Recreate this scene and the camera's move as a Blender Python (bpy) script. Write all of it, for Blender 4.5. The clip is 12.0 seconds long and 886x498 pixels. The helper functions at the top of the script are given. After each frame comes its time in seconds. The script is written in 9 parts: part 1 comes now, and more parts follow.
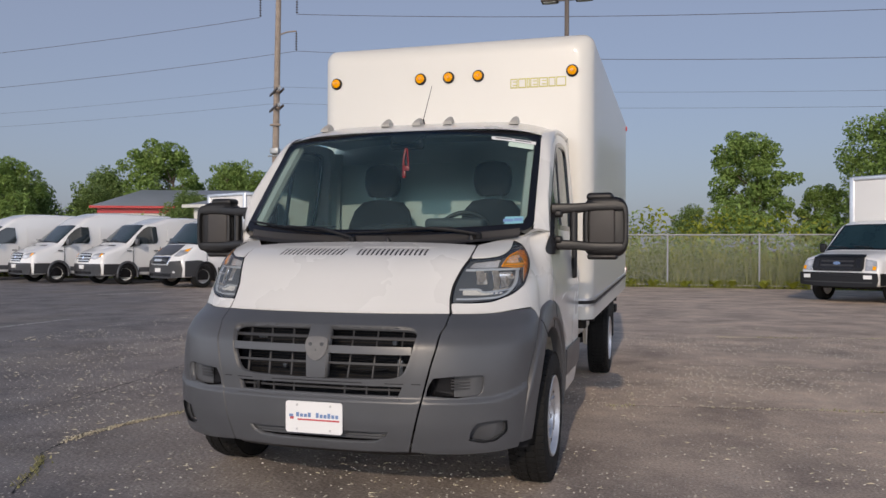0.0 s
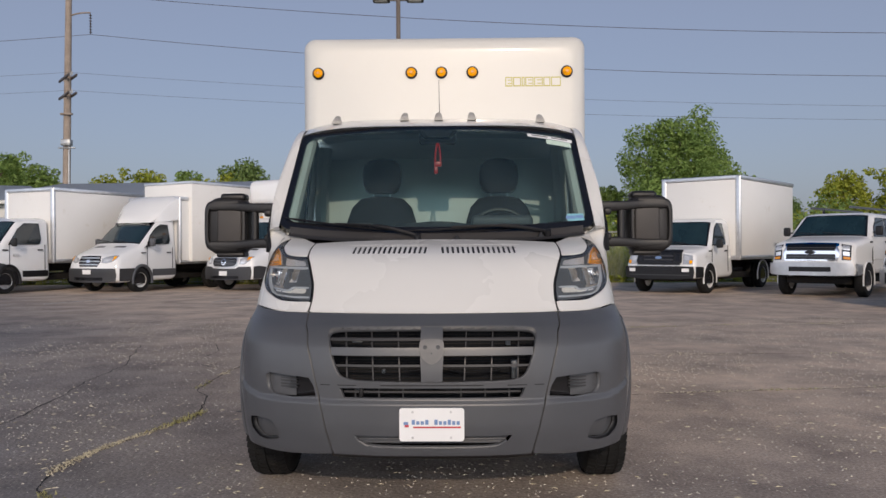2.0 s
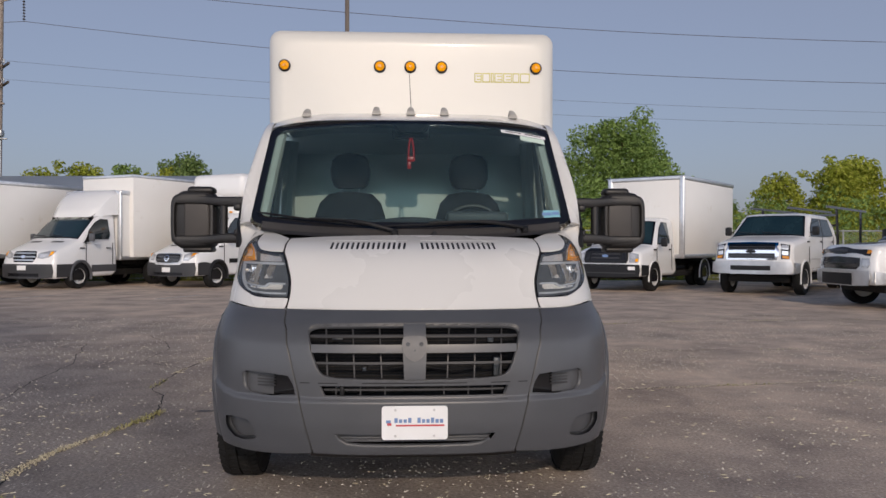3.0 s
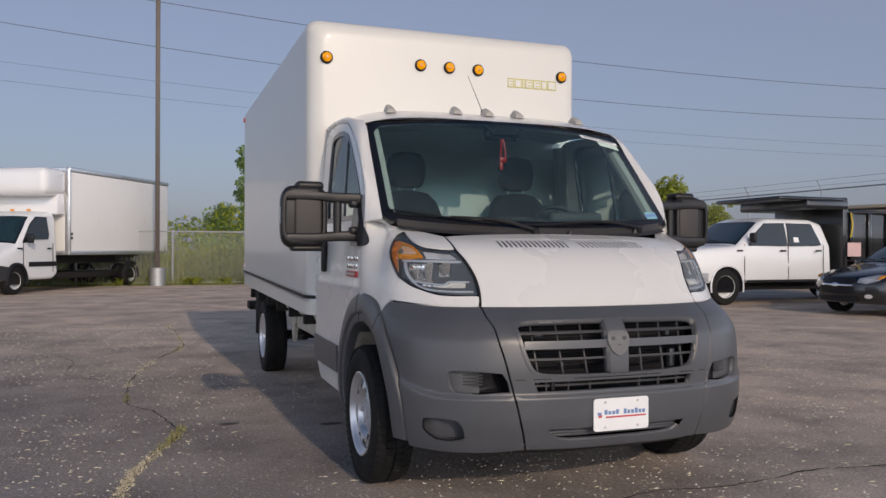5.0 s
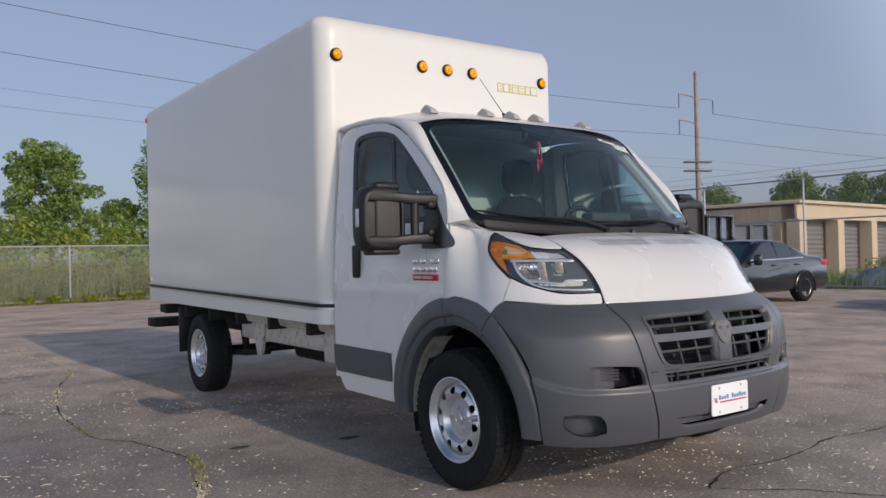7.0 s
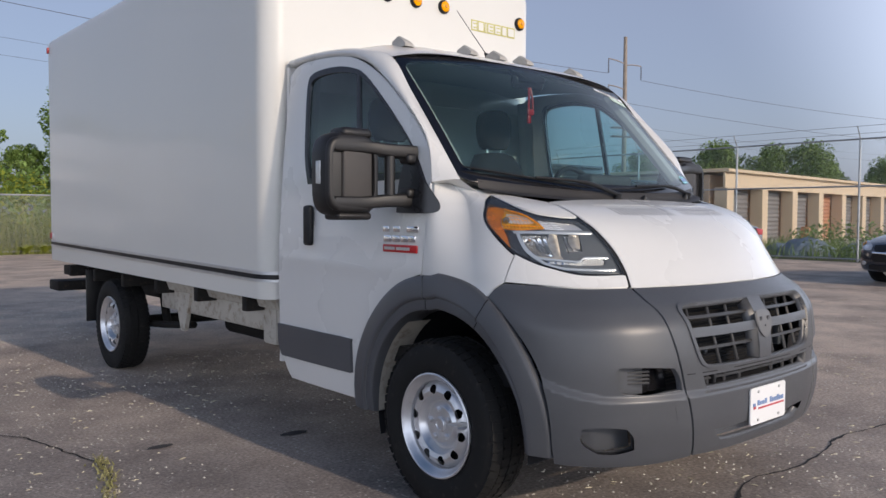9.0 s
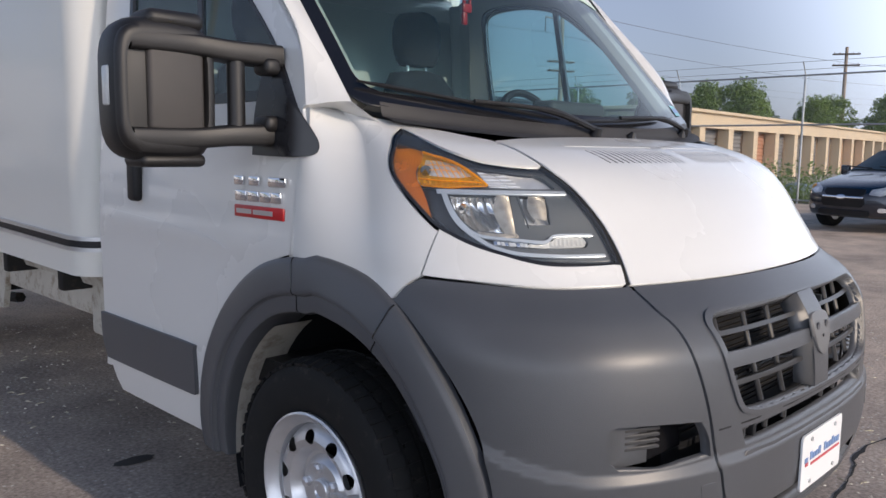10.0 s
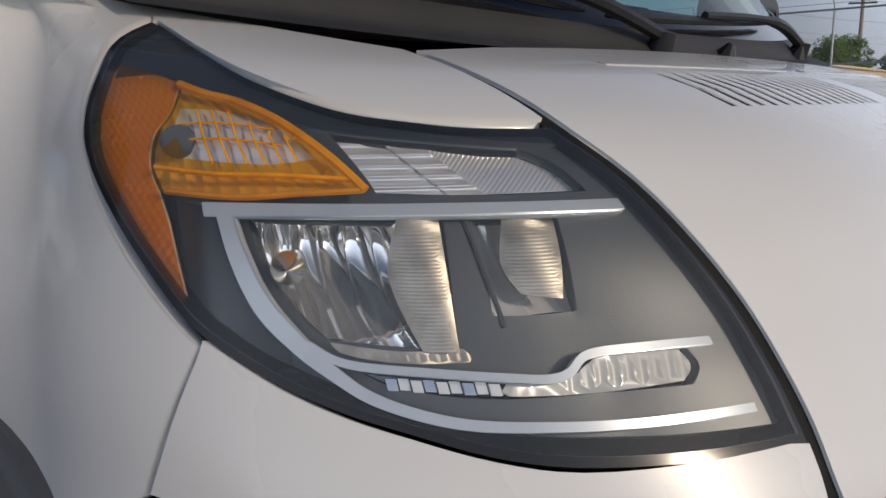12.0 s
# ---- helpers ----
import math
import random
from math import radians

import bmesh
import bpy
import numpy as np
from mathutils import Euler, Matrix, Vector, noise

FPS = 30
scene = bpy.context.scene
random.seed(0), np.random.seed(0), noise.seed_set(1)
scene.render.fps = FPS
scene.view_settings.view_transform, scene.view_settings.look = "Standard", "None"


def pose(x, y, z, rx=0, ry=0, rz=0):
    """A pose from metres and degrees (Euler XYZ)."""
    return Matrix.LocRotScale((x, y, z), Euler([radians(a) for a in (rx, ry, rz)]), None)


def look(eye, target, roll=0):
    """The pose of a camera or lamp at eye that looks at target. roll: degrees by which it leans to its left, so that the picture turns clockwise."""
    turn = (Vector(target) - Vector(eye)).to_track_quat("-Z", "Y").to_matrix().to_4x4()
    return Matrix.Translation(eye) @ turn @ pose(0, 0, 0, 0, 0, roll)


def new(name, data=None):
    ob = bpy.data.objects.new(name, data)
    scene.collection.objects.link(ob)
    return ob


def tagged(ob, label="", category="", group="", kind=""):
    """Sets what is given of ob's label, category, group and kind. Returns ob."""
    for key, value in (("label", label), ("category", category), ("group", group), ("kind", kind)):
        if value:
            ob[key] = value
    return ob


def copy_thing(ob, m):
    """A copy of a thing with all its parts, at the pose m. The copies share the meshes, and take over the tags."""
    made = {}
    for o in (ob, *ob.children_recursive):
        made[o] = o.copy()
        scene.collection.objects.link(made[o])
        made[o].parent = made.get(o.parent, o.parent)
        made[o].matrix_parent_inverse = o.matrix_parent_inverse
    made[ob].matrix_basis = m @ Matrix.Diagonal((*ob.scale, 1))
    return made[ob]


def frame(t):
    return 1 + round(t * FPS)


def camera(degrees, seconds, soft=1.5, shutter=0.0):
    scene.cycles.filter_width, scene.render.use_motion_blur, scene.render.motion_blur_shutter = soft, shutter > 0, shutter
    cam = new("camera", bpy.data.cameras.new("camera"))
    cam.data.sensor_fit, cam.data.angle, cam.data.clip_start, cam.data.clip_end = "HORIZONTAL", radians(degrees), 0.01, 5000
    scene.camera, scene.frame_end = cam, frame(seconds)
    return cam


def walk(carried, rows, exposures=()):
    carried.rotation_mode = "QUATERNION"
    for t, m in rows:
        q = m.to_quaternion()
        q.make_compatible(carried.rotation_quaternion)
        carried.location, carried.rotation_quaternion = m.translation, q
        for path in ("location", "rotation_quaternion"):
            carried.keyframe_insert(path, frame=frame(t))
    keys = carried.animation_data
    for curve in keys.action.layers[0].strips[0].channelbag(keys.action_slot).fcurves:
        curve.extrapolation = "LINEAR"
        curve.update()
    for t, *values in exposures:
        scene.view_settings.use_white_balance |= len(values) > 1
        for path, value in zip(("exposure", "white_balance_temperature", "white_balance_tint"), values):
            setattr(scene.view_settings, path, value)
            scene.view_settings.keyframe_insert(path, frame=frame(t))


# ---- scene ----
cam = camera(58.3, 12.0)
PATH = [
    (0, (1.727, -3.67, 1.333), (1.171, -1.748, 1.332), 0.2),
    (0.5, (1.221, -3.799, 1.346), (0.831, -1.837, 1.343), 0.0),
    (1, (0.769, -3.789, 1.324), (0.529, -1.804, 1.323), -0.1),
    (1.5, (0.403, -3.776, 1.32), (0.282, -1.78, 1.318), -0.2),
    (2, (0.148, -3.798, 1.329), (0.11, -1.798, 1.324), -0.3),
    (2.5, (0.061, -3.78, 1.324), (0.088, -1.78, 1.317), -0.2),
    (2.7, (0.049, -3.769, 1.322), (0.104, -1.769, 1.313), -0.1),
    (4.3, (-1.303, -3.575, 1.306), (-0.857, -1.626, 1.292), 0.6),
    (4.5, (-1.551, -3.544, 1.298), (-1.038, -1.611, 1.29), 0.6),
    (5, (-2.107, -3.379, 1.288), (-1.423, -1.499, 1.287), 0.2),
    (5.5, (-2.631, -3.165, 1.289), (-1.785, -1.353, 1.297), -0.4),
    (6, (-3.109, -2.964, 1.28), (-2.124, -1.224, 1.298), -1.0),
    (6.5, (-3.447, -2.705, 1.265), (-2.356, -1.029, 1.289), -1.4),
    (8.5, (-3.626, -2.151, 1.256), (-2.354, -0.607, 1.23), -0.2),
    (9, (-3.26, -1.703, 1.298), (-1.95, -0.195, 1.21), 0.2),
    (9.5, (-2.813, -1.223, 1.306), (-1.446, 0.227, 1.138), 0.5),
    (10, (-2.286, -0.8, 1.328), (-0.864, 0.584, 1.078), 0.8),
    (10.5, (-1.812, -0.412, 1.364), (-0.376, 0.938, 1.023), 0.4),
    (11, (-1.386, -0.126, 1.32), (0.058, 1.21, 0.957), 0.6),
    (11.5, (-1.207, 0.022, 1.295), (0.224, 1.368, 0.923), 0.2),
    (12, (-1.188, 0.032, 1.304), (0.208, 1.417, 0.936), -0.5),
]
# the exposure closes down and warms a little as the camera nears the white hood
EXPOSURES = [(0, -0.04, 6720, 12), (2.5, -0.12, 6740, 13), (4.5, -0.15, 6740, 14), (5.5, -0.02, 6620, 13), (6.5, 0.08, 6540, 13), (8.5, 0.13, 6560, 12), (9.6, 0.32, 6540, 12), (10.0, 0.36, 6560, 12), (10.5, 0.36, 6650, 11), (11.1, -0.03, 6740, 11), (11.6, -0.32, 6800, 11), (12, -0.35, 6800, 11)]
walk(cam, [(t, look(eye, target, roll)) for t, eye, target, roll in PATH], EXPOSURES)

# ---- light: hazy morning sun from behind the camera, blue sky ----
SUN_WAY = Vector((0.062, -0.915, 0.40)).normalized()
sky_world = bpy.data.worlds.new("sky")
scene.world = sky_world
sky_world.use_nodes = True
wn = sky_world.node_tree.nodes
sky = wn.new("ShaderNodeTexSky")
sky.sky_type, sky.sun_disc = "NISHITA", False
sky.sun_elevation = math.asin(SUN_WAY.z)
sky.sun_rotation = math.atan2(SUN_WAY.x, SUN_WAY.y)
sky.air_density, sky.dust_density, sky.ozone_density, sky.altitude = 1.0, 3.0, 4.0, 200
# summer haze greys the clear-sky colour
haze = wn.new("ShaderNodeMix")
haze.data_type = "RGBA"
haze.inputs["Factor"].default_value = 0.55
haze.inputs["B"].default_value = (2.95, 3.15, 4.05, 1)
sky_world.node_tree.links.new(sky.outputs["Color"], haze.inputs["A"])
# the low haze glows broadly on the sun's half of the sky and fades overhead
wl = sky_world.node_tree.links
way = wn.new("ShaderNodeTexCoord")
split = wn.new("ShaderNodeSeparateXYZ")
wl.new(way.outputs["Generated"], split.inputs[0])
def rise(src, lo, hi, color):
    """Extra light that grows with a part of the direction."""
    r, m = wn.new("ShaderNodeMapRange"), wn.new("ShaderNodeVectorMath")
    r.interpolation_type = "SMOOTHSTEP"
    r.inputs["From Min"].default_value, r.inputs["From Max"].default_value = lo, hi
    wl.new(src, r.inputs["Value"])
    m.operation = "SCALE"
    m.inputs[0].default_value = color
    wl.new(r.outputs["Result"], m.inputs["Scale"])
    return m.outputs[0]


toward = wn.new("ShaderNodeVectorMath")
toward.operation = "DOT_PRODUCT"
toward.inputs[1].default_value = SUN_WAY
wl.new(way.outputs["Generated"], toward.inputs[0])
total = haze.outputs["Result"]
glow = wn.new("ShaderNodeVectorMath")
glow.operation = "MULTIPLY"
wl.new(rise(toward.outputs["Value"], -0.32, 0.12, (10.4, 11.7, 13.9)), glow.inputs[0])
wl.new(rise(split.outputs["Z"], 0.58, 0.0, (1.0, 1.0, 1.0)), glow.inputs[1])
# overhead the haze thins and the sky is deeper
for extra in (glow.outputs[0], rise(split.outputs["Z"], 0.36, 0.90, (-2.1, -2.0, -2.1))):
    plus = wn.new("ShaderNodeVectorMath")
    wl.new(total, plus.inputs[0])
    wl.new(extra, plus.inputs[1])
    total = plus.outputs[0]
wl.new(total, wn["Background"].inputs["Color"])
wn["Background"].inputs["Strength"].default_value = 0.12
sun_lamp = new("sun", bpy.data.lights.new("sun", "SUN"))
sun_lamp.data.energy, sun_lamp.data.angle, sun_lamp.data.color = 1.70, radians(0.8), (1.0, 0.84, 0.67)
sun_lamp.matrix_world = look((0, 0, 30), Vector((0, 0, 30)) - SUN_WAY)

# ---- materials ----
def surface(name, color, rough=0.5, metal=0.0, vary=0.06, scale=3.0, grain=0.0, grain_scale=180.0, bump=0.0, coat=0.0, spec=0.5, dirt=None, dirt_at=0.62):
    """A painted, plastic, metal or stone surface with broad and fine variation, in metres."""
    m = bpy.data.materials.new(name)
    m.use_nodes = True
    n, li = m.node_tree.nodes, m.node_tree.links
    b = n["Principled BSDF"]
    b.inputs["Metallic"].default_value = metal
    b.inputs["Specular IOR Level"].default_value = spec
    b.inputs["Coat Weight"].default_value = coat
    b.inputs["Coat Roughness"].default_value = 0.06
    co = n.new("ShaderNodeTexCoord")
    wide, fine = n.new("ShaderNodeTexNoise"), n.new("ShaderNodeTexNoise")
    wide.inputs["Scale"].default_value, wide.inputs["Detail"].default_value = scale, 5
    fine.inputs["Scale"].default_value, fine.inputs["Detail"].default_value = grain_scale, 2
    for t in (wide, fine):
        li.new(co.outputs["Object"], t.inputs["Vector"])
    rgb = n.new("ShaderNodeMix")
    rgb.data_type = "RGBA"
    lo, hi = (tuple(max(0, c * k) for c in color) + (1,) for k in (1 - vary * 1.6, 1 + vary * 1.6))
    rgb.inputs["A"].default_value, rgb.inputs["B"].default_value = lo, hi
    li.new(wide.outputs["Fac"], rgb.inputs["Factor"])
    out = rgb.outputs["Result"]
    if grain:
        g = n.new("ShaderNodeMix")
        g.data_type, g.blend_type = "RGBA", "OVERLAY"
        g.inputs["Factor"].default_value = grain
        li.new(out, g.inputs["A"])
        li.new(fine.outputs["Color"], g.inputs["B"])
        out = g.outputs["Result"]
    if dirt:
        ramp, dn, dm = n.new("ShaderNodeValToRGB"), n.new("ShaderNodeTexNoise"), n.new("ShaderNodeMix")
        dn.inputs["Scale"].default_value, dn.inputs["Detail"].default_value, dn.inputs["Roughness"].default_value = scale * 2.7, 8, 0.7
        li.new(co.outputs["Object"], dn.inputs["Vector"])
        ramp.color_ramp.elements[0].position, ramp.color_ramp.elements[1].position = dirt_at - 0.08, dirt_at + 0.12
        li.new(dn.outputs["Fac"], ramp.inputs["Fac"])
        dm.data_type = "RGBA"
        li.new(ramp.outputs["Color"], dm.inputs["Factor"])
        li.new(out, dm.inputs["A"])
        dm.inputs["B"].default_value = (*dirt, 1)
        out = dm.outputs["Result"]
    li.new(out, b.inputs["Base Color"])
    r = n.new("ShaderNodeMapRange")
    r.inputs["To Min"].default_value, r.inputs["To Max"].default_value = max(0.02, rough * 0.8), min(1, rough * 1.2)
    li.new(wide.outputs["Fac"], r.inputs["Value"])
    li.new(r.outputs["Result"], b.inputs["Roughness"])
    if bump:
        bp = n.new("ShaderNodeBump")
        bp.inputs["Strength"].default_value, bp.inputs["Distance"].default_value = 0.6, bump
        li.new(fine.outputs["Fac"], bp.inputs["Height"])
        li.new(bp.outputs["Normal"], b.inputs["Normal"])
    return m


def glass(name, tint=(0.8, 0.9, 0.88), ior=1.5, rough=0.01, veil=0.0, film_color=(0.72, 0.74, 0.74)):
    """Thin pane: clear through, with a mirror gloss that rises at a slant."""
    m = bpy.data.materials.new(name)
    m.use_nodes = True
    n, li = m.node_tree.nodes, m.node_tree.links
    n.remove(n["Principled BSDF"])
    tr, gl, fr, mx = (n.new("ShaderNode" + k) for k in ("BsdfTransparent", "BsdfGlossy", "Fresnel", "MixShader"))
    tr.inputs["Color"].default_value = (*tint, 1)
    gl.inputs["Roughness"].default_value = rough
    fr.inputs["IOR"].default_value = ior
    li.new(fr.outputs["Fac"], mx.inputs["Fac"])
    li.new(tr.outputs["BSDF"], mx.inputs[1])
    li.new(gl.outputs["BSDF"], mx.inputs[2])
    out = mx.outputs["Shader"]
    # diffuse film: thin dust, and on windows and lens reflected sky as colour
    if veil:
        film, veil_mix, spot, far = (n.new("ShaderNode" + k) for k in ("BsdfDiffuse", "MixShader", "TexNoise", "MapRange"))
        film.inputs["Color"].default_value = (*film_color, 1)
        spot.inputs["Scale"].default_value, spot.inputs["Detail"].default_value = 5.0, 6
        far.inputs["From Min"].default_value, far.inputs["From Max"].default_value = 0.3, 0.7
        far.inputs["To Min"].default_value, far.inputs["To Max"].default_value = veil * 0.7, veil * 1.3
        co = n.new("ShaderNodeTexCoord")
        li.new(co.outputs["Object"], spot.inputs["Vector"])
        li.new(spot.outputs["Fac"], far.inputs["Value"])
        li.new(far.outputs["Result"], veil_mix.inputs["Fac"])
        li.new(out, veil_mix.inputs[1])
        li.new(film.outputs["BSDF"], veil_mix.inputs[2])
        out = veil_mix.outputs["Shader"]
    li.new(out, n["Material Output"].inputs["Surface"])
    return m


def leafy(name, color, other):
    m = bpy.data.materials.new(name)
    m.use_nodes = True
    n, li = m.node_tree.nodes, m.node_tree.links
    b = n["Principled BSDF"]
    b.inputs["Roughness"].default_value = 0.6
    b.inputs["Specular IOR Level"].default_value = 0.25
    geo, mx, tl, add = n.new("ShaderNodeNewGeometry"), n.new("ShaderNodeMix"), n.new("ShaderNodeBsdfTranslucent"), n.new("ShaderNodeMixShader")
    mx.data_type = "RGBA"
    mx.inputs["A"].default_value, mx.inputs["B"].default_value = (*color, 1), (*other, 1)
    li.new(geo.outputs["Random Per Island"], mx.inputs["Factor"])
    li.new(mx.outputs["Result"], b.inputs["Base Color"])
    li.new(mx.outputs["Result"], tl.inputs["Color"])
    add.inputs["Fac"].default_value = 0.35
    li.new(b.outputs["BSDF"], add.inputs[1])
    li.new(tl.outputs["BSDF"], add.inputs[2])
    li.new(add.outputs["Shader"], n["Material Output"].inputs["Surface"])
    return m


def asphalt():
    m = bpy.data.materials.new("asphalt")
    m.use_nodes = True
    n, li = m.node_tree.nodes, m.node_tree.links
    b = n["Principled BSDF"]
    co = n.new("ShaderNodeTexCoord")

    def noise_node(scale, detail=4, rough=0.6):
        t = n.new("ShaderNodeTexNoise")
        t.inputs["Scale"].default_value, t.inputs["Detail"].default_value, t.inputs["Roughness"].default_value = scale, detail, rough
        li.new(co.outputs["Object"], t.inputs["Vector"])
        return t

    def ramp(src, a, b2, c0=(0, 0, 0, 1), c1=(1, 1, 1, 1)):
        r = n.new("ShaderNodeValToRGB")
        r.color_ramp.elements[0].position, r.color_ramp.elements[1].position = a, b2
        r.color_ramp.elements[0].color, r.color_ramp.elements[1].color = c0, c1
        li.new(src, r.inputs["Fac"])
        return r.outputs["Color"]

    def mix(f, a, b2, kind="MIX"):
        x = n.new("ShaderNodeMix")
        x.data_type, x.blend_type = "RGBA", kind
        for key, v in (("Factor", f), ("A", a), ("B", b2)):
            if isinstance(v, (int, float)):
                x.inputs[key].default_value = v
            elif isinstance(v, tuple):
                x.inputs[key].default_value = (*v, 1)
            else:
                li.new(v, x.inputs[key])
        return x.outputs["Result"]

    wide, mid, fine = noise_node(0.16, 5), noise_node(1.1, 6, 0.65), noise_node(55, 3)
    sep = n.new("ShaderNodeSeparateXYZ")
    li.new(co.outputs["Object"], sep.inputs[0])
    # the paving on the +x side is older, browner and more worn than the sealed strip on the -x side
    ad = n.new("ShaderNodeMath")
    ad.operation = "MULTIPLY_ADD"
    li.new(wide.outputs["Fac"], ad.inputs[0])
    ad.inputs[1].default_value = 9.0
    li.new(sep.outputs["X"], ad.inputs[2])
    side = n.new("ShaderNodeMapRange")
    side.inputs["From Min"].default_value, side.inputs["From Max"].default_value = 2.5, 8.5
    deep = n.new("ShaderNodeMath")
    deep.operation = "MULTIPLY_ADD"
    li.new(sep.outputs["Y"], deep.inputs[0])
    deep.inputs[1].default_value = 0.75
    li.new(ad.outputs[0], deep.inputs[2])
    li.new(deep.outputs[0], side.inputs["Value"])
    base = mix(side.outputs["Result"], (0.30, 0.278, 0.268), (0.78, 0.62, 0.48))
    base = mix(ramp(mid.outputs["Fac"], 0.32, 0.72), mix(1.0, base, (0.40, 0.40, 0.42), "MULTIPLY"), base)
    # sandy dirt left by water, in drifts
    drift = ramp(noise_node(0.42, 7, 0.72).outputs["Fac"], 0.50, 0.70, (0, 0, 0, 1), (0.55, 0.55, 0.55, 1))
    base = mix(drift, base, (0.31, 0.265, 0.215))
    # pale stones showing through, and larger pale chips in clusters
    vo, chip = n.new("ShaderNodeTexVoronoi"), n.new("ShaderNodeTexVoronoi")
    vo.inputs["Scale"].default_value, chip.inputs["Scale"].default_value = 30, 8.5
    li.new(co.outputs["Object"], vo.inputs["Vector"])
    warp = n.new("ShaderNodeVectorMath")
    li.new(co.outputs["Object"], warp.inputs[0])
    li.new(noise_node(9, 2).outputs["Color"], warp.inputs[1])
    li.new(warp.outputs[0], chip.inputs["Vector"])
    stone = ramp(vo.outputs["Distance"], 0.14, 0.26, (1, 1, 1, 1), (0, 0, 0, 1))
    some = ramp(noise_node(5, 4, 0.7).outputs["Fac"], 0.46, 0.62)
    base = mix(mix(1.0, stone, some, "MULTIPLY"), base, (0.56, 0.53, 0.48))
    flake = ramp(chip.outputs["Distance"], 0.10, 0.15, (1, 1, 1, 1), (0, 0, 0, 1))
    few = ramp(noise_node(2.3, 3).outputs["Fac"], 0.50, 0.60)
    base = mix(mix(1.0, flake, few, "MULTIPLY"), base, (0.66, 0.62, 0.54))
    base = mix(0.8, base, ramp(fine.outputs["Fac"], 0.25, 0.75, (0.22, 0.22, 0.22, 1), (0.78, 0.78, 0.78, 1)), "OVERLAY")
    # pale scuffs and worn streaks
    worn = ramp(noise_node(17, 3, 0.75).outputs["Fac"], 0.63, 0.70)
    where = ramp(noise_node(1.3, 4).outputs["Fac"], 0.50, 0.62, (0, 0, 0, 1), (0.75, 0.75, 0.75, 1))
    base = mix(mix(1.0, worn, where, "MULTIPLY"), base, (0.52, 0.48, 0.41))
    # short pale straw and scratches lying in several directions, in clusters
    lying = ramp(noise_node(0.7, 4, 0.65).outputs["Fac"], 0.43, 0.60, (0, 0, 0, 1), (0.85, 0.85, 0.85, 1))
    for turn in (0.3, 1.25, 2.3):
        mp, st = n.new("ShaderNodeMapping"), n.new("ShaderNodeTexNoise")
        mp.inputs["Rotation"].default_value = (0, 0, turn)
        mp.inputs["Scale"].default_value = (48, 11, 1)
        mp.inputs["Location"].default_value = (turn * 7, turn * 3, 0)
        st.inputs["Scale"].default_value, st.inputs["Detail"].default_value = 1.0, 1.0
        li.new(co.outputs["Object"], mp.inputs["Vector"])
        li.new(mp.outputs[0], st.inputs["Vector"])
        base = mix(mix(1.0, ramp(st.outputs["Fac"], 0.70, 0.74), lying, "MULTIPLY"), base, (0.62, 0.56, 0.46))
    # oil and water stains
    base = mix(ramp(noise_node(0.55, 4).outputs["Fac"], 0.60, 0.74, (0, 0, 0, 1), (0.45, 0.45, 0.45, 1)), base, (0.10, 0.098, 0.10))
    li.new(base, b.inputs["Base Color"])
    b.inputs["Roughness"].default_value = 0.82
    b.inputs["Specular IOR Level"].default_value = 0.35
    bp = n.new("ShaderNodeBump")
    bp.inputs["Strength"].default_value, bp.inputs["Distance"].default_value = 0.8, 0.006
    li.new(mix(0.5, fine.outputs["Color"], vo.outputs["Distance"]), bp.inputs["Height"])
    li.new(bp.outputs["Normal"], b.inputs["Normal"])
    return m


M_PAINT = surface("white_van_paint", (0.685, 0.672, 0.640), 0.28, vary=0.004, scale=1.3, coat=0.6)
M_GEL = surface("cream_gelcoat", (0.675, 0.655, 0.60), 0.36, vary=0.035, scale=0.9, coat=0.25, dirt=(0.70, 0.66, 0.58), dirt_at=0.70)
M_BUMPER = surface("grey_textured_plastic", (0.076, 0.079, 0.086), 0.33, vary=0.10, scale=4, grain=0.10, grain_scale=420, bump=0.0006)
M_GRILLE = surface("dark_grille_plastic", (0.034, 0.034, 0.036), 0.45, vary=0.12, scale=8)
M_BLACK = surface("black_plastic", (0.010, 0.010, 0.011), 0.45, spec=0.35, vary=0.15, scale=6, bump=0.0004, grain_scale=500)
M_GLOSSBLACK = surface("gloss_black", (0.012, 0.012, 0.014), 0.15, vary=0.1)
M_RUBBER = surface("tyre_rubber", (0.011, 0.011, 0.011), 0.75, spec=0.25, vary=0.2, scale=9, bump=0.0008, grain_scale=250, dirt=(0.045, 0.040, 0.034), dirt_at=0.66)
M_STEEL = surface("silver_wheel_paint", (0.66, 0.66, 0.67), 0.34, 0.75, vary=0.10, scale=14, dirt=(0.45, 0.43, 0.40), dirt_at=0.70)
M_CHROME = surface("chrome", (0.80, 0.80, 0.82), 0.10, 1.0, vary=0.05, scale=9)
M_SATIN = surface("satin_aluminium", (0.62, 0.62, 0.62), 0.36, 0.9, vary=0.12, scale=7)
M_FRAME = surface("chassis_steel", (0.016, 0.015, 0.014), 0.75, 0.1, vary=0.3, scale=9, spec=0.25, dirt=(0.06, 0.045, 0.03), dirt_at=0.62)
M_SILL = surface("dirty_cream_underbody", (0.46, 0.43, 0.37), 0.6, vary=0.15, scale=6, dirt=(0.22, 0.17, 0.12), dirt_at=0.58)
# the pane's teal and the lens's bluish film hold painted sky reflection
M_GLASS = glass("tinted_glass", (0.66, 0.87, 0.88), 1.5, veil=0.036, film_color=(0.44, 0.64, 0.70))
M_LENS = glass("clear_lens", (0.94, 0.95, 0.95), 1.45, veil=0.032, film_color=(0.70, 0.80, 0.90))
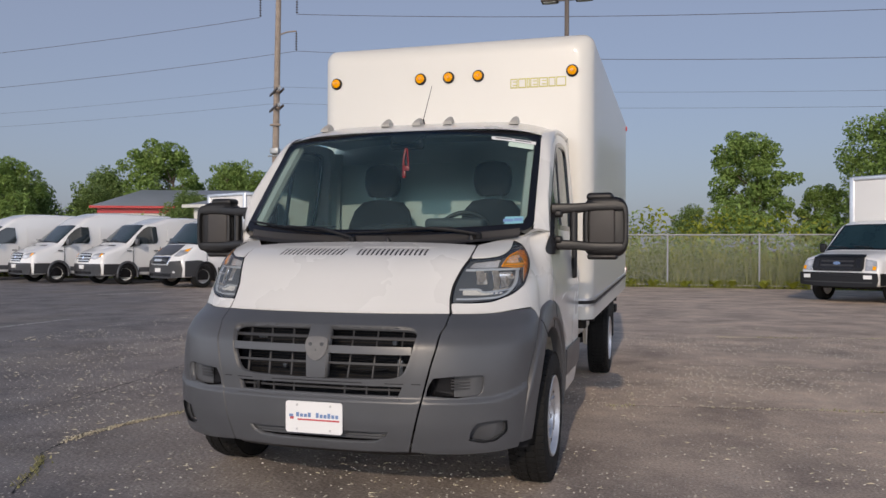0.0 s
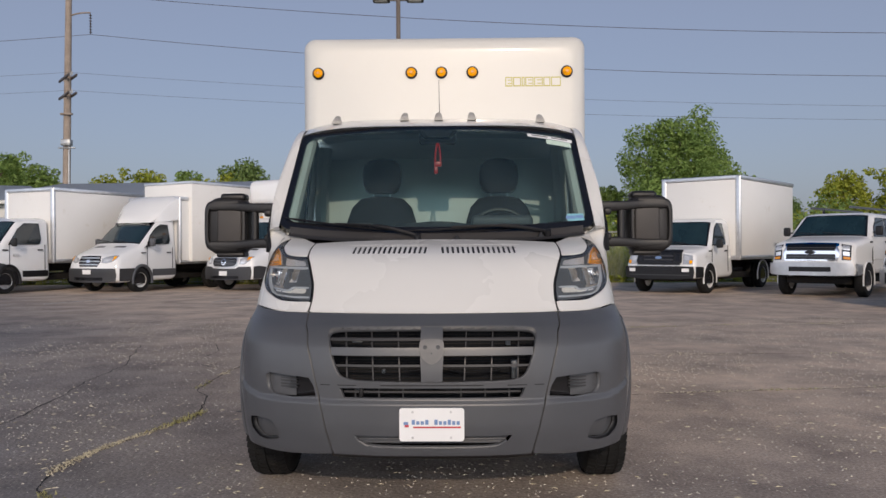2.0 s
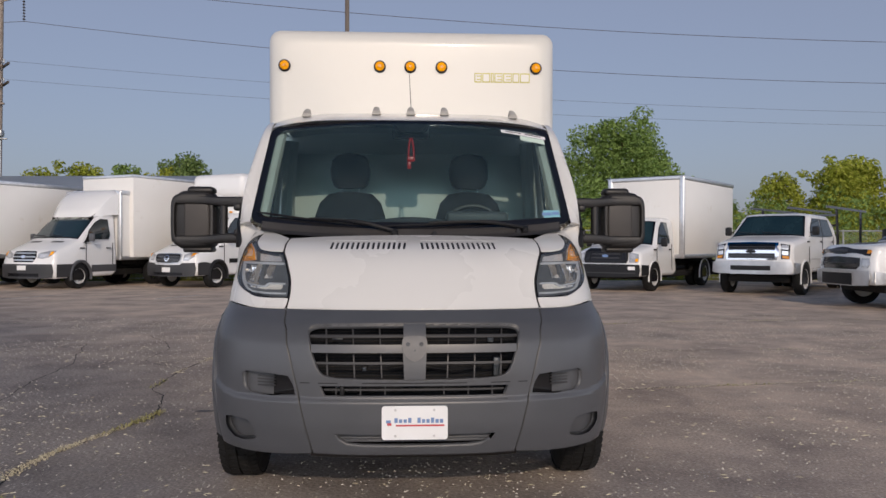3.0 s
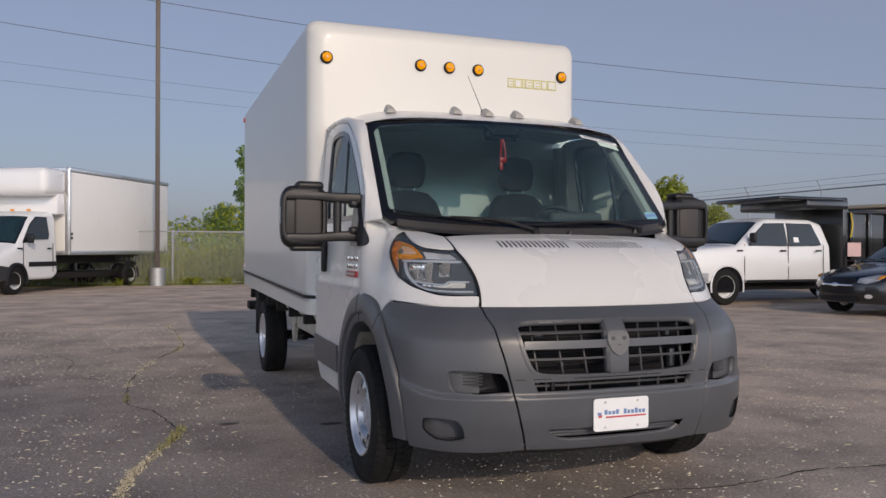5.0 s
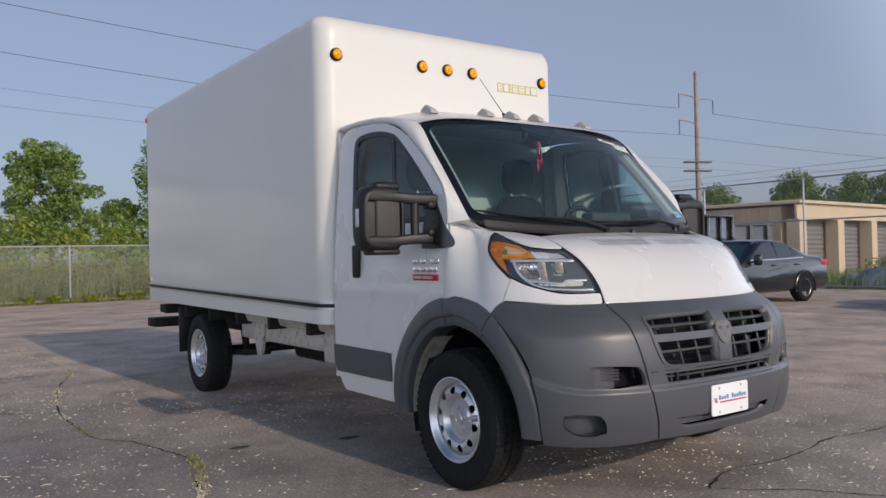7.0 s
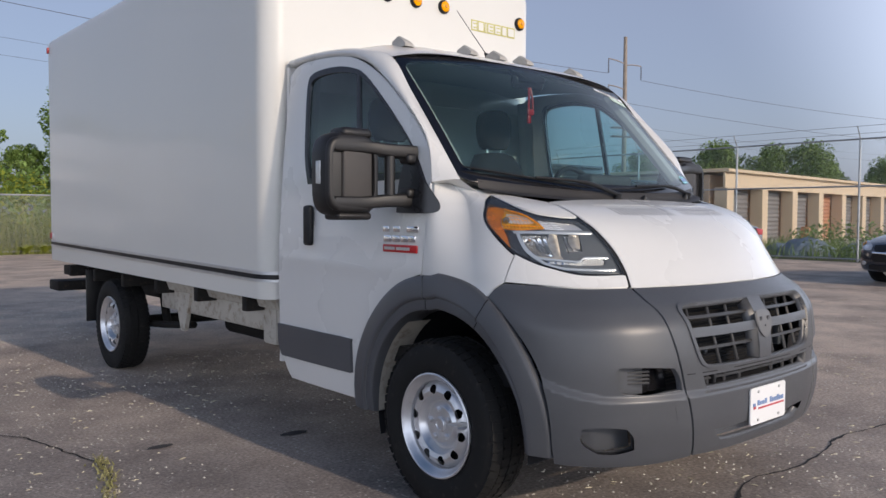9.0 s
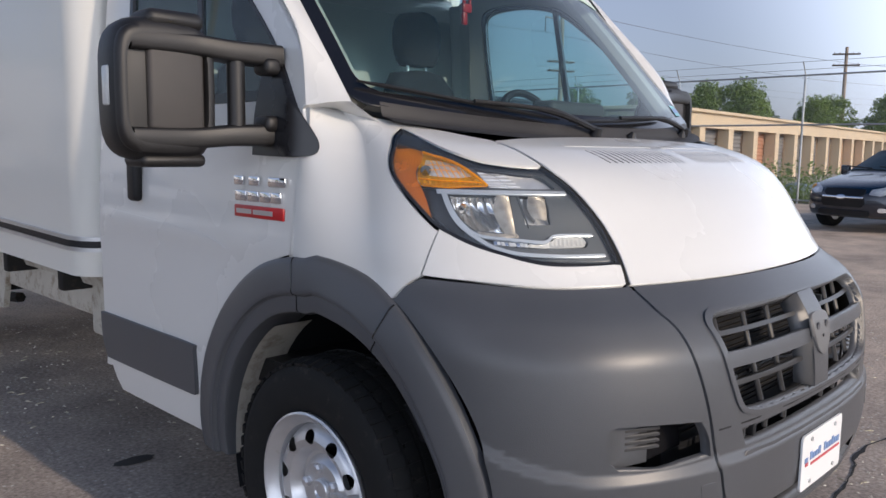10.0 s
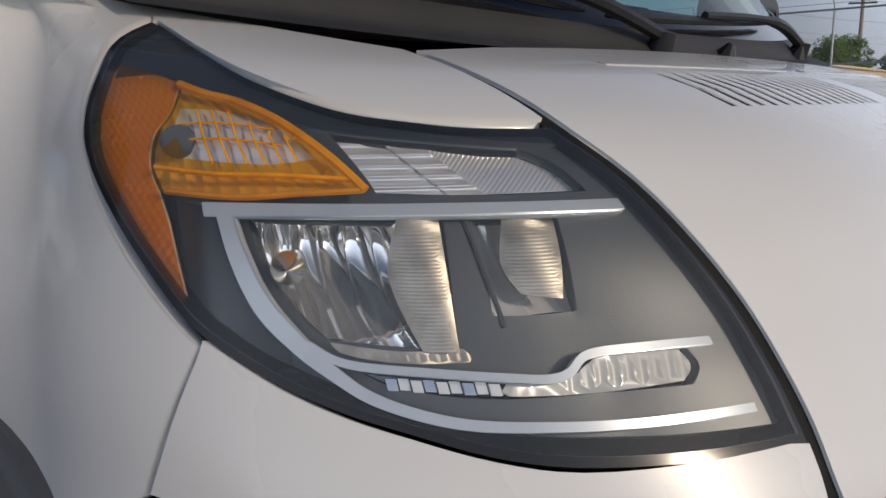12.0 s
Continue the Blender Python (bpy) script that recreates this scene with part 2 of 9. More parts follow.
M_FLUTE = surface("fluted_reflector", (0.86, 0.86, 0.86), 0.26, 0.45, vary=0.05, scale=20)
M_TRIM = surface("silver_lamp_trim", (0.62, 0.67, 0.72), 0.22, 0.40, vary=0.05, scale=20)
M_AMBER = surface("amber_plastic", (0.92, 0.37, 0.0), 0.16, vary=0.25, scale=40, coat=0.1, spec=0.2, bump=0.0012, grain_scale=420)
M_AMBER_DEEP = surface("deep_amber_plastic", (0.72, 0.27, 0.008), 0.25, vary=0.15, scale=25, coat=0.5)
M_LAMPDARK = surface("lamp_housing", (0.078, 0.088, 0.098), 0.36, 0.2, vary=0.04, scale=6)
M_CLEARCAP = surface("frosted_clear_plastic", (0.56, 0.56, 0.54), 0.25, vary=0.1, scale=30, coat=0.5)
M_AGED = surface("aged_clear_plastic", (0.42, 0.40, 0.36), 0.4, vary=0.15, scale=30)
M_RED = surface("red_plastic", (0.45, 0.012, 0.015), 0.35, vary=0.12, scale=20)
M_PLATE = surface("white_plate", (0.82, 0.82, 0.81), 0.35, vary=0.03, scale=9)
M_INK_BLUE = surface("blue_print", (0.17, 0.27, 0.48), 0.4)
M_INK_RED = surface("red_print", (0.55, 0.07, 0.08), 0.4)
M_INK_DARK = surface("dark_print", (0.04, 0.04, 0.045), 0.4)
M_YELLOW = surface("yellow_green_print", (0.50, 0.46, 0.10), 0.4)
M_SEAT = surface("dark_seat_cloth", (0.014, 0.015, 0.018), 0.9, spec=0.2, vary=0.15, scale=12, bump=0.001, grain_scale=300)
M_DASH = surface("dark_dash_plastic", (0.045, 0.047, 0.050), 0.6, vary=0.1, scale=8)
M_CABIN = surface("pale_cabin_lining", (0.50, 0.51, 0.48), 0.7, vary=0.06, scale=4)
M_HEADLINER = surface("grey_headliner", (0.46, 0.46, 0.44), 0.9, vary=0.08, scale=4)
M_ASPHALT = asphalt()
M_CRACK = surface("crack_dirt", (0.018, 0.017, 0.016), 0.95, vary=0.3, scale=12)
M_LINE = surface("worn_line_paint", (0.62, 0.61, 0.57), 0.8, vary=0.2, scale=6, dirt=(0.17, 0.16, 0.15), dirt_at=0.46)
M_SOIL = surface("soil_and_grass", (0.085, 0.085, 0.04), 0.95, vary=0.35, scale=0.6, grain=0.4, grain_scale=20, bump=0.03)
M_GALV = surface("galvanised_steel", (0.42, 0.43, 0.43), 0.45, 0.7, vary=0.15, scale=8)
M_WOODPOLE = surface("weathered_pole_wood", (0.30, 0.245, 0.20), 0.9, vary=0.25, scale=3, bump=0.004, grain_scale=60)
M_BRONZE = surface("bronze_pole_paint", (0.075, 0.058, 0.048), 0.5, vary=0.1)
M_BARK = surface("bark", (0.12, 0.095, 0.07), 0.95, vary=0.3, scale=5, bump=0.01, grain_scale=40)
M_LEAF_A = leafy("leaf_green", (0.14, 0.225, 0.050), (0.30, 0.415, 0.12))
M_LEAF_B = leafy("leaf_yellow_green", (0.24, 0.29, 0.03), (0.42, 0.44, 0.07))
M_LEAF_C = leafy("leaf_dark_green", (0.12, 0.19, 0.055), (0.25, 0.34, 0.115))
M_WEED = leafy("dry_weed", (0.20, 0.245, 0.05), (0.36, 0.37, 0.11))
M_STRAW = leafy("straw_weed", (0.30, 0.29, 0.11), (0.50, 0.45, 0.22))
M_CHIP = surface("pale_stone_chip", (0.54, 0.50, 0.43), 0.9, vary=0.3, scale=20)
M_CRUMB = surface("pale_crack_crumbs", (0.54, 0.48, 0.34), 0.95, vary=0.25, scale=30)
M_WALL_WHITE = surface("pale_metal_wall", (0.62, 0.61, 0.57), 0.6, vary=0.06, scale=1.0)
M_ROOF_GREY = surface("grey_metal_roof", (0.34, 0.36, 0.37), 0.5, 0.3, vary=0.08, scale=1.0)
M_TAN = surface("tan_block_wall", (0.52, 0.38, 0.25), 0.85, vary=0.10, scale=2, grain=0.1, grain_scale=40)
M_TAN_TRIM = surface("buff_fascia", (0.60, 0.47, 0.31), 0.7, vary=0.05, scale=2)
M_DOOR_GREY = surface("grey_roller_door", (0.20, 0.19, 0.18), 0.6, vary=0.1, scale=3)
M_DOOR_RUST = surface("orange_brown_door", (0.42, 0.20, 0.11), 0.7, vary=0.1, scale=3)
M_NAVY = surface("dark_blue_grey_paint", (0.030, 0.036, 0.050), 0.25, 0.4, vary=0.06, coat=0.8)
M_CHARCOAL = surface("charcoal_paint", (0.022, 0.023, 0.026), 0.25, 0.4, vary=0.06, coat=0.8)
M_FLEET = surface("white_fleet_paint", (0.78, 0.785, 0.78), 0.25, vary=0.02, scale=1.3, coat=0.6)
M_TRUCKBODY = surface("white_box_panel", (0.76, 0.75, 0.72), 0.45, vary=0.03, scale=0.8, dirt=(0.62, 0.58, 0.5), dirt_at=0.68)
M_DARKGLASS = surface("dark_vehicle_glass", (0.016, 0.023, 0.026), 0.05, vary=0.1, spec=0.8)
M_SCREEN = surface("teal_windscreen", (0.022, 0.040, 0.044), 0.06, vary=0.5, scale=1.3, spec=0.8)
M_LAMPCLEAR = surface("vehicle_lamp", (0.55, 0.56, 0.57), 0.15, 0.5, vary=0.2, scale=18)

# ---- mesh helpers ----
from mathutils.geometry import delaunay_2d_cdt


def finish(name, bm, material, normals=None, sharp=38):
    me = bpy.data.meshes.new(name)
    bm.normal_update()
    bm.to_mesh(me)
    bm.free()
    me.materials.append(material)
    me.polygons.foreach_set("use_smooth", [True] * len(me.polygons))
    if normals:
        me.normals_split_custom_set_from_vertices(normals)
    elif sharp:
        me.set_sharp_from_angle(angle=radians(sharp))
    return me


def part(name, bm, material, parent, label="", normals=None, sharp=38):
    ob = new(name, finish(name, bm, material, normals, sharp))
    ob.parent = parent
    return tagged(ob, label)


def thing(name, label, category, at=(0, 0, 0), turn=0, group="", kind=""):
    ob = new(name)
    ob.empty_display_size = 0.2
    ob.matrix_world = pose(*at, 0, 0, turn)
    return tagged(ob, label, category, group, kind)


def add_faces(bm, cos, faces):
    vs = [bm.verts.new(c) for c in cos]
    for f in faces:
        try:
            bm.faces.new([vs[i] for i in f])
        except ValueError:
            pass
    return vs


def add_box(bm, c, s, bevel=0.0, seg=2, turn=None):
    b = bmesh.new()
    bmesh.ops.create_cube(b, size=1)
    for v in b.verts:
        v.co = Vector((v.co.x * s[0], v.co.y * s[1], v.co.z * s[2]))
    if bevel:
        bmesh.ops.bevel(b, geom=list(b.edges), offset=min(bevel, min(s) * 0.49), segments=seg, profile=0.5, affect="EDGES")
    m = Matrix.Translation(c) @ (turn or Matrix())
    b.verts.ensure_lookup_table()
    add_faces(bm, [m @ v.co for v in b.verts], [[v.index for v in f.verts] for f in b.faces])
    b.free()


def ring_frame(d):
    d = Vector(d).normalized()
    u = d.cross(Vector((0, 0, 1)))
    if u.length < 1e-3:
        u = d.cross(Vector((0, 1, 0)))
    u.normalize()
    return u, d.cross(u).normalized()


def add_loft(bm, rings, closed=True, caps=True):
    vs = [[bm.verts.new(p) for p in r] for r in rings]
    n = len(vs[0])
    for a, b in zip(vs, vs[1:]):
        for i in range(n if closed else n - 1):
            j = (i + 1) % n
            try:
                bm.faces.new((a[i], a[j], b[j], b[i]))
            except ValueError:
                pass
    if caps and closed:
        for r in (list(reversed(vs[0])), vs[-1]):
            try:
                bm.faces.new(r)
            except ValueError:
                pass
    return vs


def add_tube(bm, pts, r, seg=8, caps=True):
    pts = [Vector(p) for p in pts]
    rings = []
    up = None
    for i, p in enumerate(pts):
        d = (pts[min(i + 1, len(pts) - 1)] - pts[max(i - 1, 0)]).normalized()
        if up is None:
            u, w = ring_frame(d)
        else:
            u = (up - d * up.dot(d)).normalized()
            w = d.cross(u)
        up = u
        rr = r[i] if isinstance(r, (list, tuple)) else r
        rings.append([p + rr * (u * math.cos(k * math.tau / seg) + w * math.sin(k * math.tau / seg)) for k in range(seg)])
    add_loft(bm, rings, True, caps)


def add_cyl(bm, p0, p1, r0, r1=None, seg=20):
    add_tube(bm, [p0, p1], [r0, r0 if r1 is None else r1], seg)


def add_lathe(bm, profile, seg=40, at=(0, 0, 0), close=False):
    """profile: (along x, radius); turned round the x axis."""
    rings = [[Vector((at[0] + x, at[1] + r * math.cos(k * math.tau / seg), at[2] + r * math.sin(k * math.tau / seg))) for k in range(seg)] for x, r in profile]
    if close:
        rings.append(rings[0])
    add_loft(bm, rings, True, not close)


def add_grid(bm, fn, nu, nv):
    vs = [[bm.verts.new(fn(i / nu, j / nv)) for j in range(nv + 1)] for i in range(nu + 1)]
    for i in range(nu):
        for j in range(nv):
            bm.faces.new((vs[i][j], vs[i + 1][j], vs[i + 1][j + 1], vs[i][j + 1]))


def spline(pts, n=6):
    """A smooth run through the points."""
    p = [Vector((*q, 0)[:3]) for q in pts]
    if len(p) < 3:
        return [tuple(p[0].lerp(p[-1], i / n)) for i in range(n + 1)]
    out = []
    for i in range(len(p) - 1):
        a, b, c, d = p[max(i - 1, 0)], p[i], p[i + 1], p[min(i + 2, len(p) - 1)]
        for k in range(n):
            t = k / n
            out.append(0.5 * (2 * b + (c - a) * t + (2 * a - 5 * b + 4 * c - d) * t * t + (3 * b - a - 3 * c + d) * t ** 3))
    out.append(p[-1])
    return [tuple(q) for q in out]


def outline(*runs, n=5):
    """A closed outline from smooth runs that meet in corners."""
    out = []
    for r in runs:
        out += [q[:2] for q in spline(r, n)][:-1]
    return out


def oblong(cu, cv, hu, hv, seg=20, power=2.6):
    out = []
    for k in range(seg):
        c, s = math.cos(k * math.tau / seg), math.sin(k * math.tau / seg)
        out.append((cu + hu * math.copysign(abs(c) ** (2 / power), c), cv + hv * math.copysign(abs(s) ** (2 / power), s)))
    return out


def slope(fn, u, v, away):
    e = 1e-3
    n = (fn(u + e, v) - fn(u - e, v)).cross(fn(u, v + e) - fn(u, v - e))
    if n.length < 1e-12:
        return Vector(away)
    n.normalize()
    return n if n.dot(away) >= 0 else -n


def inside(q, loop):
    x, y = q
    hit = False
    for (x0, y0), (x1, y1) in zip(loop, loop[1:] + loop[:1]):
        if (y0 > y) != (y1 > y) and x < (x1 - x0) * (y - y0) / (y1 - y0) + x0:
            hit = not hit
    return hit


def gap(q, loop):
    best = 1e9
    for (x0, y0), (x1, y1) in zip(loop, loop[1:] + loop[:1]):
        dx, dy = x1 - x0, y1 - y0
        t = min(1, max(0, ((q[0] - x0) * dx + (q[1] - y0) * dy) / (dx * dx + dy * dy + 1e-18)))
        best = min(best, math.hypot(q[0] - x0 - t * dx, q[1] - y0 - t * dy))
    return best


def panel(fn, edge, holes=(), du=0.05, dv=0.03, thick=0.012, away=(0, -1, 0), lift=0.0):
    """A sheet on the surface fn(u, v) inside an outline, with holes, inner points du and dv apart, and edges turned in by thick."""
    loops = []
    for k, lo in enumerate([edge, *holes]):
        lo = [(float(q[0]), float(q[1])) for q in lo]
        lo = [q for i, q in enumerate(lo) if math.hypot(q[0] - lo[i - 1][0], q[1] - lo[i - 1][1]) > 1e-5]
        area = sum(p[0] * q[1] - q[0] * p[1] for p, q in zip(lo, lo[1:] + lo[:1]))
        loops.append(lo if (area > 0) == (k == 0) else lo[::-1])
    # inner points, evenly spread in units of the steps
    scaled = [[(u / du, v / dv) for u, v in lo] for lo in loops]
    us, ws = [q[0] for q in scaled[0]], [q[1] for q in scaled[0]]
    free = []
    for i in range(math.floor(min(us)), math.ceil(max(us)) + 1):
        for j in range(math.floor(min(ws)), math.ceil(max(ws)) + 1):
            q = (float(i), float(j))
            if inside(q, scaled[0]) and not any(inside(q, h) for h in scaled[1:]) and all(gap(q, lo) > 0.35 for lo in scaled):
                free.append(q)
    flat = [Vector(q) for lo in scaled for q in lo] + [Vector(q) for q in free]
    edges, at = [], 0
    for lo in scaled:
        edges += [(at + i, at + (i + 1) % len(lo)) for i in range(len(lo))]
        at += len(lo)
    cos, _, tris, orig, _, _ = delaunay_2d_cdt(flat, edges, [], 0, 1e-7)
    whence = {}
    for i, o in enumerate(orig):
        for k in o:
            whence[k] = i
    away = away if callable(away) else (lambda a: (lambda u, v: a))(Vector(away))
    bm = bmesh.new()
    nor, vs = {}, []
    for c in cos:
        u, w = c.x * du, c.y * dv
        n = slope(fn, u, w, away(u, w))
        v = bm.verts.new(fn(u, w) + n * lift)
        nor[v] = n
        vs.append(v)
    for t in tris:
        c = tuple(sum((cos[i] for i in t), Vector((0, 0))) / len(t))
        if not inside(c, scaled[0]) or any(inside(c, h) for h in scaled[1:]):
            continue
        f = [vs[i] for i in t]
        n = (f[1].co - f[0].co).cross(f[2].co - f[0].co)
        try:
            bm.faces.new(f if n.dot(nor[f[0]]) >= 0 else f[::-1])
        except ValueError:
            pass
    if thick:
        at = 0
        for lo in scaled:
            ring = [vs[whence[at + i]] for i in range(len(lo))]
            at += len(lo)
            low = []
            for i, v in enumerate(ring):
                along = ring[(i + 1) % len(ring)].co - ring[i - 1].co
                out = along.cross(nor[v])
                out = out.normalized() if out.length > 1e-12 else nor[v]
                w = bm.verts.new(v.co - nor[v] * thick)
                nor[w] = out
                low.append(w)
            # the way out follows the turn of the mapped outline
            f = next((f for f in ring[0].link_faces), None)
            if f and (f.calc_center_median() - ring[0].co).dot(nor[low[0]]) > 0:
                for w in low:
                    nor[w] = -nor[w]
            for i, v in enumerate(ring):
                j = (i + 1) % len(ring)
                if v is ring[j]:
                    continue
                q = [v, ring[j], low[j], low[i]]
                n = (q[1].co - q[0].co).cross(q[3].co - q[0].co)
                try:
                    bm.faces.new(q if n.dot(nor[low[i]]) >= 0 else q[::-1])
                except ValueError:
                    pass
    bm.verts.index_update()
    loose = [v for v in bm.verts if not v.link_faces]
    keep = [tuple(nor[v]) for v in bm.verts if v.link_faces]
    for v in loose:
        bm.verts.remove(v)
    return bm, keep


def put(name, made, material, parent, label=""):
    return part(name, made[0], material, parent, label, normals=made[1])



# ---- shape of the cab of the main truck: front skin and side skin ----
# front skin of the cab: height, centre depth, half width, corner depth, squareness
SKIN_Z = (.28, .36, .50, .68, .84, .93, 1.01, 1.06, 1.12, 1.22, 1.29, 1.33, 1.36, 1.39, 1.44)
SKIN_Y = (.03, -.02, -.045, -.045, -.03, .01, .09, .125, .17, .262, .36, .46, .59, .72, .86)
SKIN_W = (.985, 1.005, 1.022, 1.030, 1.028, 1.018, 1.0, .995, .985, .96, .94, .925, .915, .905, .90)
SKIN_D = (.62, .63, .66, .66, .65, .64, .61, .59, .57, .51, .45, .38, .27, .18, .13)
SKIN_N = (2.7, 2.7, 2.75, 2.75, 2.7, 2.5, 2.2, 2.2, 2.25, 2.5, 2.7, 2.7, 2.6, 2.5, 2.5)
SEAM_Y = 1.0
SIDE_Z = (.3, .45, .7, 1.0, 1.12, 1.3, 1.5, 1.8, 2.0, 2.12, 2.2)
SIDE_X = (1.0, 1.02, 1.03, 1.03, 1.03, 1.018, 1.006, .98, .960, .945, .915)


def smooth_table(xs, ys):
    """The table as a dense smooth curve."""
    xs, ys = np.array(xs), np.array(ys)
    h, d = np.diff(xs), np.diff(ys) / np.diff(xs)
    m = np.r_[d[0], [0 if a * b <= 0 else 2 * a * b / (a + b) for a, b in zip(d, d[1:])], d[-1]]
    gx = np.linspace(xs[0] - 0.1, xs[-1] + 0.1, 900)
    i = np.clip(np.searchsorted(xs, gx) - 1, 0, len(h) - 1)
    t = (gx - xs[i]) / h[i]
    gy = (2 * t**3 - 3 * t**2 + 1) * ys[i] + (t**3 - 2 * t**2 + t) * h[i] * m[i] + (3 * t**2 - 2 * t**3) * ys[i + 1] + (t**3 - t**2) * h[i] * m[i + 1]
    gy = np.where(gx < xs[0], ys[0] + m[0] * (gx - xs[0]), np.where(gx > xs[-1], ys[-1] + m[-1] * (gx - xs[-1]), gy))
    k = np.hanning(31)
    return gx[15:-15], np.convolve(gy, k / k.sum(), "valid")


TABLES = {t: smooth_table(SKIN_Z, t) for t in (SKIN_Y, SKIN_W, SKIN_D, SKIN_N)}
TABLES[SIDE_X] = smooth_table(SIDE_Z, SIDE_X)
TABLES = {t: (float(g[0]), float(g[1] - g[0]), v.tolist()) for t, (g, v) in TABLES.items()}


def soft(z, t):
    lo, step, v = TABLES[t]
    f = min(max((z - lo) / step, 0.0), len(v) - 1.001)
    i = int(f)
    return v[i] + (v[i + 1] - v[i]) * (f - i)


def side_x(z):
    return soft(z, SIDE_X)


def skin(a, z):
    """a: 0 centre, 1 where the corner ends, 2 at the door seam."""
    y0, w, D, n = (soft(z, t) for t in (SKIN_Y, SKIN_W, SKIN_D, SKIN_N))
    if a <= 1:
        th = a * math.pi / 2
        return Vector((w * math.sin(th) ** (2 / n), y0 + D * (1 - max(math.cos(th), 0) ** (2 / n)), z))
    k = a - 1
    y1 = y0 + D
    return Vector((w + (side_x(z) - w) * (3 * k * k - 2 * k ** 3), y1 + (SEAM_Y - y1) * k, z))


def skin_a(y, z):
    """Where on the front skin the depth y lies at height z."""
    y0, D, n = (soft(z, t) for t in (SKIN_Y, SKIN_D, SKIN_N))
    k = (y - y0) / D
    if k <= 1:
        return math.acos(min(1, max(0, 1 - k)) ** (n / 2)) * 2 / math.pi
    return 1 + (y - y0 - D) / (SEAM_Y - y0 - D)


def body_x(y, z):
    """Half width of the cab at a place on its side."""
    return side_x(z) if y >= SEAM_Y or z > 1.44 else skin(skin_a(y, z), z).x


def front(sign):
    def at(u, v):
        p = skin(abs(u), v)
        return Vector((sign * p.x, p.y, p.z))
    return at


def whole_front(u, v):
    p = skin(abs(u), v)
    return Vector((math.copysign(p.x, u), p.y, p.z))


def flank(sign):
    return lambda u, v: Vector((sign * (side_x(v) + 0.006 * math.exp(-((v - 1.04) / 0.05) ** 2)), u, v))


def face(x, z):
    """The front skin by its place across."""
    y0, w, D, n = (soft(z, t) for t in (SKIN_Y, SKIN_W, SKIN_D, SKIN_N))
    k = min(abs(x) / w, 1.0)
    return Vector((x, y0 + D * (1 - (1 - k**n) ** (1 / n)), z))


def across(pts):
    """Outline points given along the skin, turned into places across."""
    out = []
    for a, z in pts:
        x = soft(z, SKIN_W) * math.sin(abs(a) * math.pi / 2) ** (2 / soft(z, SKIN_N))
        out.append((math.copysign(x, a), z))
    return out

# ---- ground ----
bm = bmesh.new()
add_faces(bm, [(-900, -900, -0.03), (900, -900, -0.03), (900, 900, -0.03), (-900, 900, -0.03)], [(0, 1, 2, 3)])
tagged(new("ground", finish("ground", bm, M_SOIL)), "rough grass and soil round the lot", "ground", kind="structure")
bm = bmesh.new()
add_box(bm, (-25.3, -4.7, -0.06), (90, 60, 0.12))
tagged(new("pavement", finish("pavement", bm, M_ASPHALT)), "cracked grey asphalt of a vehicle lot with pale stones", "pavement", kind="structure")

# ---- the main truck: white cab-chassis van with a moulded cargo box ----
truck = thing("box_truck", "white cutaway van with grey bumper and cream cargo box on asphalt", "truck", (0.02, 0, 0))
WHEEL_Y, WHEEL_Z, REAR_Y = 0.92, 0.372, 5.10




def inset(fn, d, away):
    return lambda u, v: fn(u, v) - slope(fn, u, v, away) * (d(u, v) if callable(d) else d)




def band(u0, u1, v0, v1, n=8):
    return [(u0 + (u1 - u0) * k / n, v0) for k in range(n + 1)] + [(u1 + (u0 - u1) * k / n, v1) for k in range(n + 1)]


def sorted_band(a, b, v0, v1):
    return band(min(a, b), max(a, b), v0, v1, 12)


# hood
HOOD_SEAM = [(0.414, 1.009), (0.409, 1.06), (0.408, 1.10), (0.409, 1.15), (0.417, 1.205), (0.427, 1.25), (0.441, 1.284), (0.452, 1.32), (0.458, 1.352)]
half = [(0.0, 1.010)] + [(0.1 * k, 1.010) for k in range(1, 6)] + across([q[:2] for q in spline([(u - 0.009, v) for u, v in HOOD_SEAM], 5)]) + [(0.54, 1.360), (0.40, 1.365), (0.25, 1.369), (0.12, 1.371)]
edge = half + [(0.0, 1.372)] + [(-u, v) for u, v in reversed(half[1:])]
slots = []
for sgn in (-1, 1):
    for k in range(15):
        x = sgn * (0.046 + 0.0270 * k)
        lean = 0.2 if x < 0 else -0.2
        slots.append([(x - 0.0056 - lean * 0.014, 1.2960), (x + 0.0056 - lean * 0.014, 1.2960), (x + 0.0064, 1.314), (x + 0.0056 + lean * 0.014, 1.3320), (x - 0.0056 + lean * 0.014, 1.3320), (x - 0.0064, 1.314)])
hood = put("hood", panel(face, edge, slots, 0.02, 0.008, 0.014, (0, -0.7, 0.7)), M_PAINT, truck, "white painted hood with two rows of vent slots")
put("vent_backing", panel(face, band(-0.46, 0.46, 1.290, 1.338), (), 0.05, 0.02, 0.0, (0, -0.7, 0.7), lift=-0.0010), M_BLACK, hood)
for sgn in (-1, 1):
    put("hood_crease", panel(face, sorted_band(sgn * 0.035, sgn * 0.46, 1.3400, 1.3435), (), 0.03, 0.002, 0.003, (0, -0.7, 0.7), lift=0.0016), M_PAINT, hood)

def shelf(fn, line, aw):
    """The bumper skin, whose lower half stands a little proud below a soft line."""
    def at(u, v):
        k = min(1, max(0, (line(u) + 0.014 - v) / 0.028))
        return fn(u, v) + slope(fn, u, v, aw) * (0.013 * k * k * (3 - 2 * k))
    return at


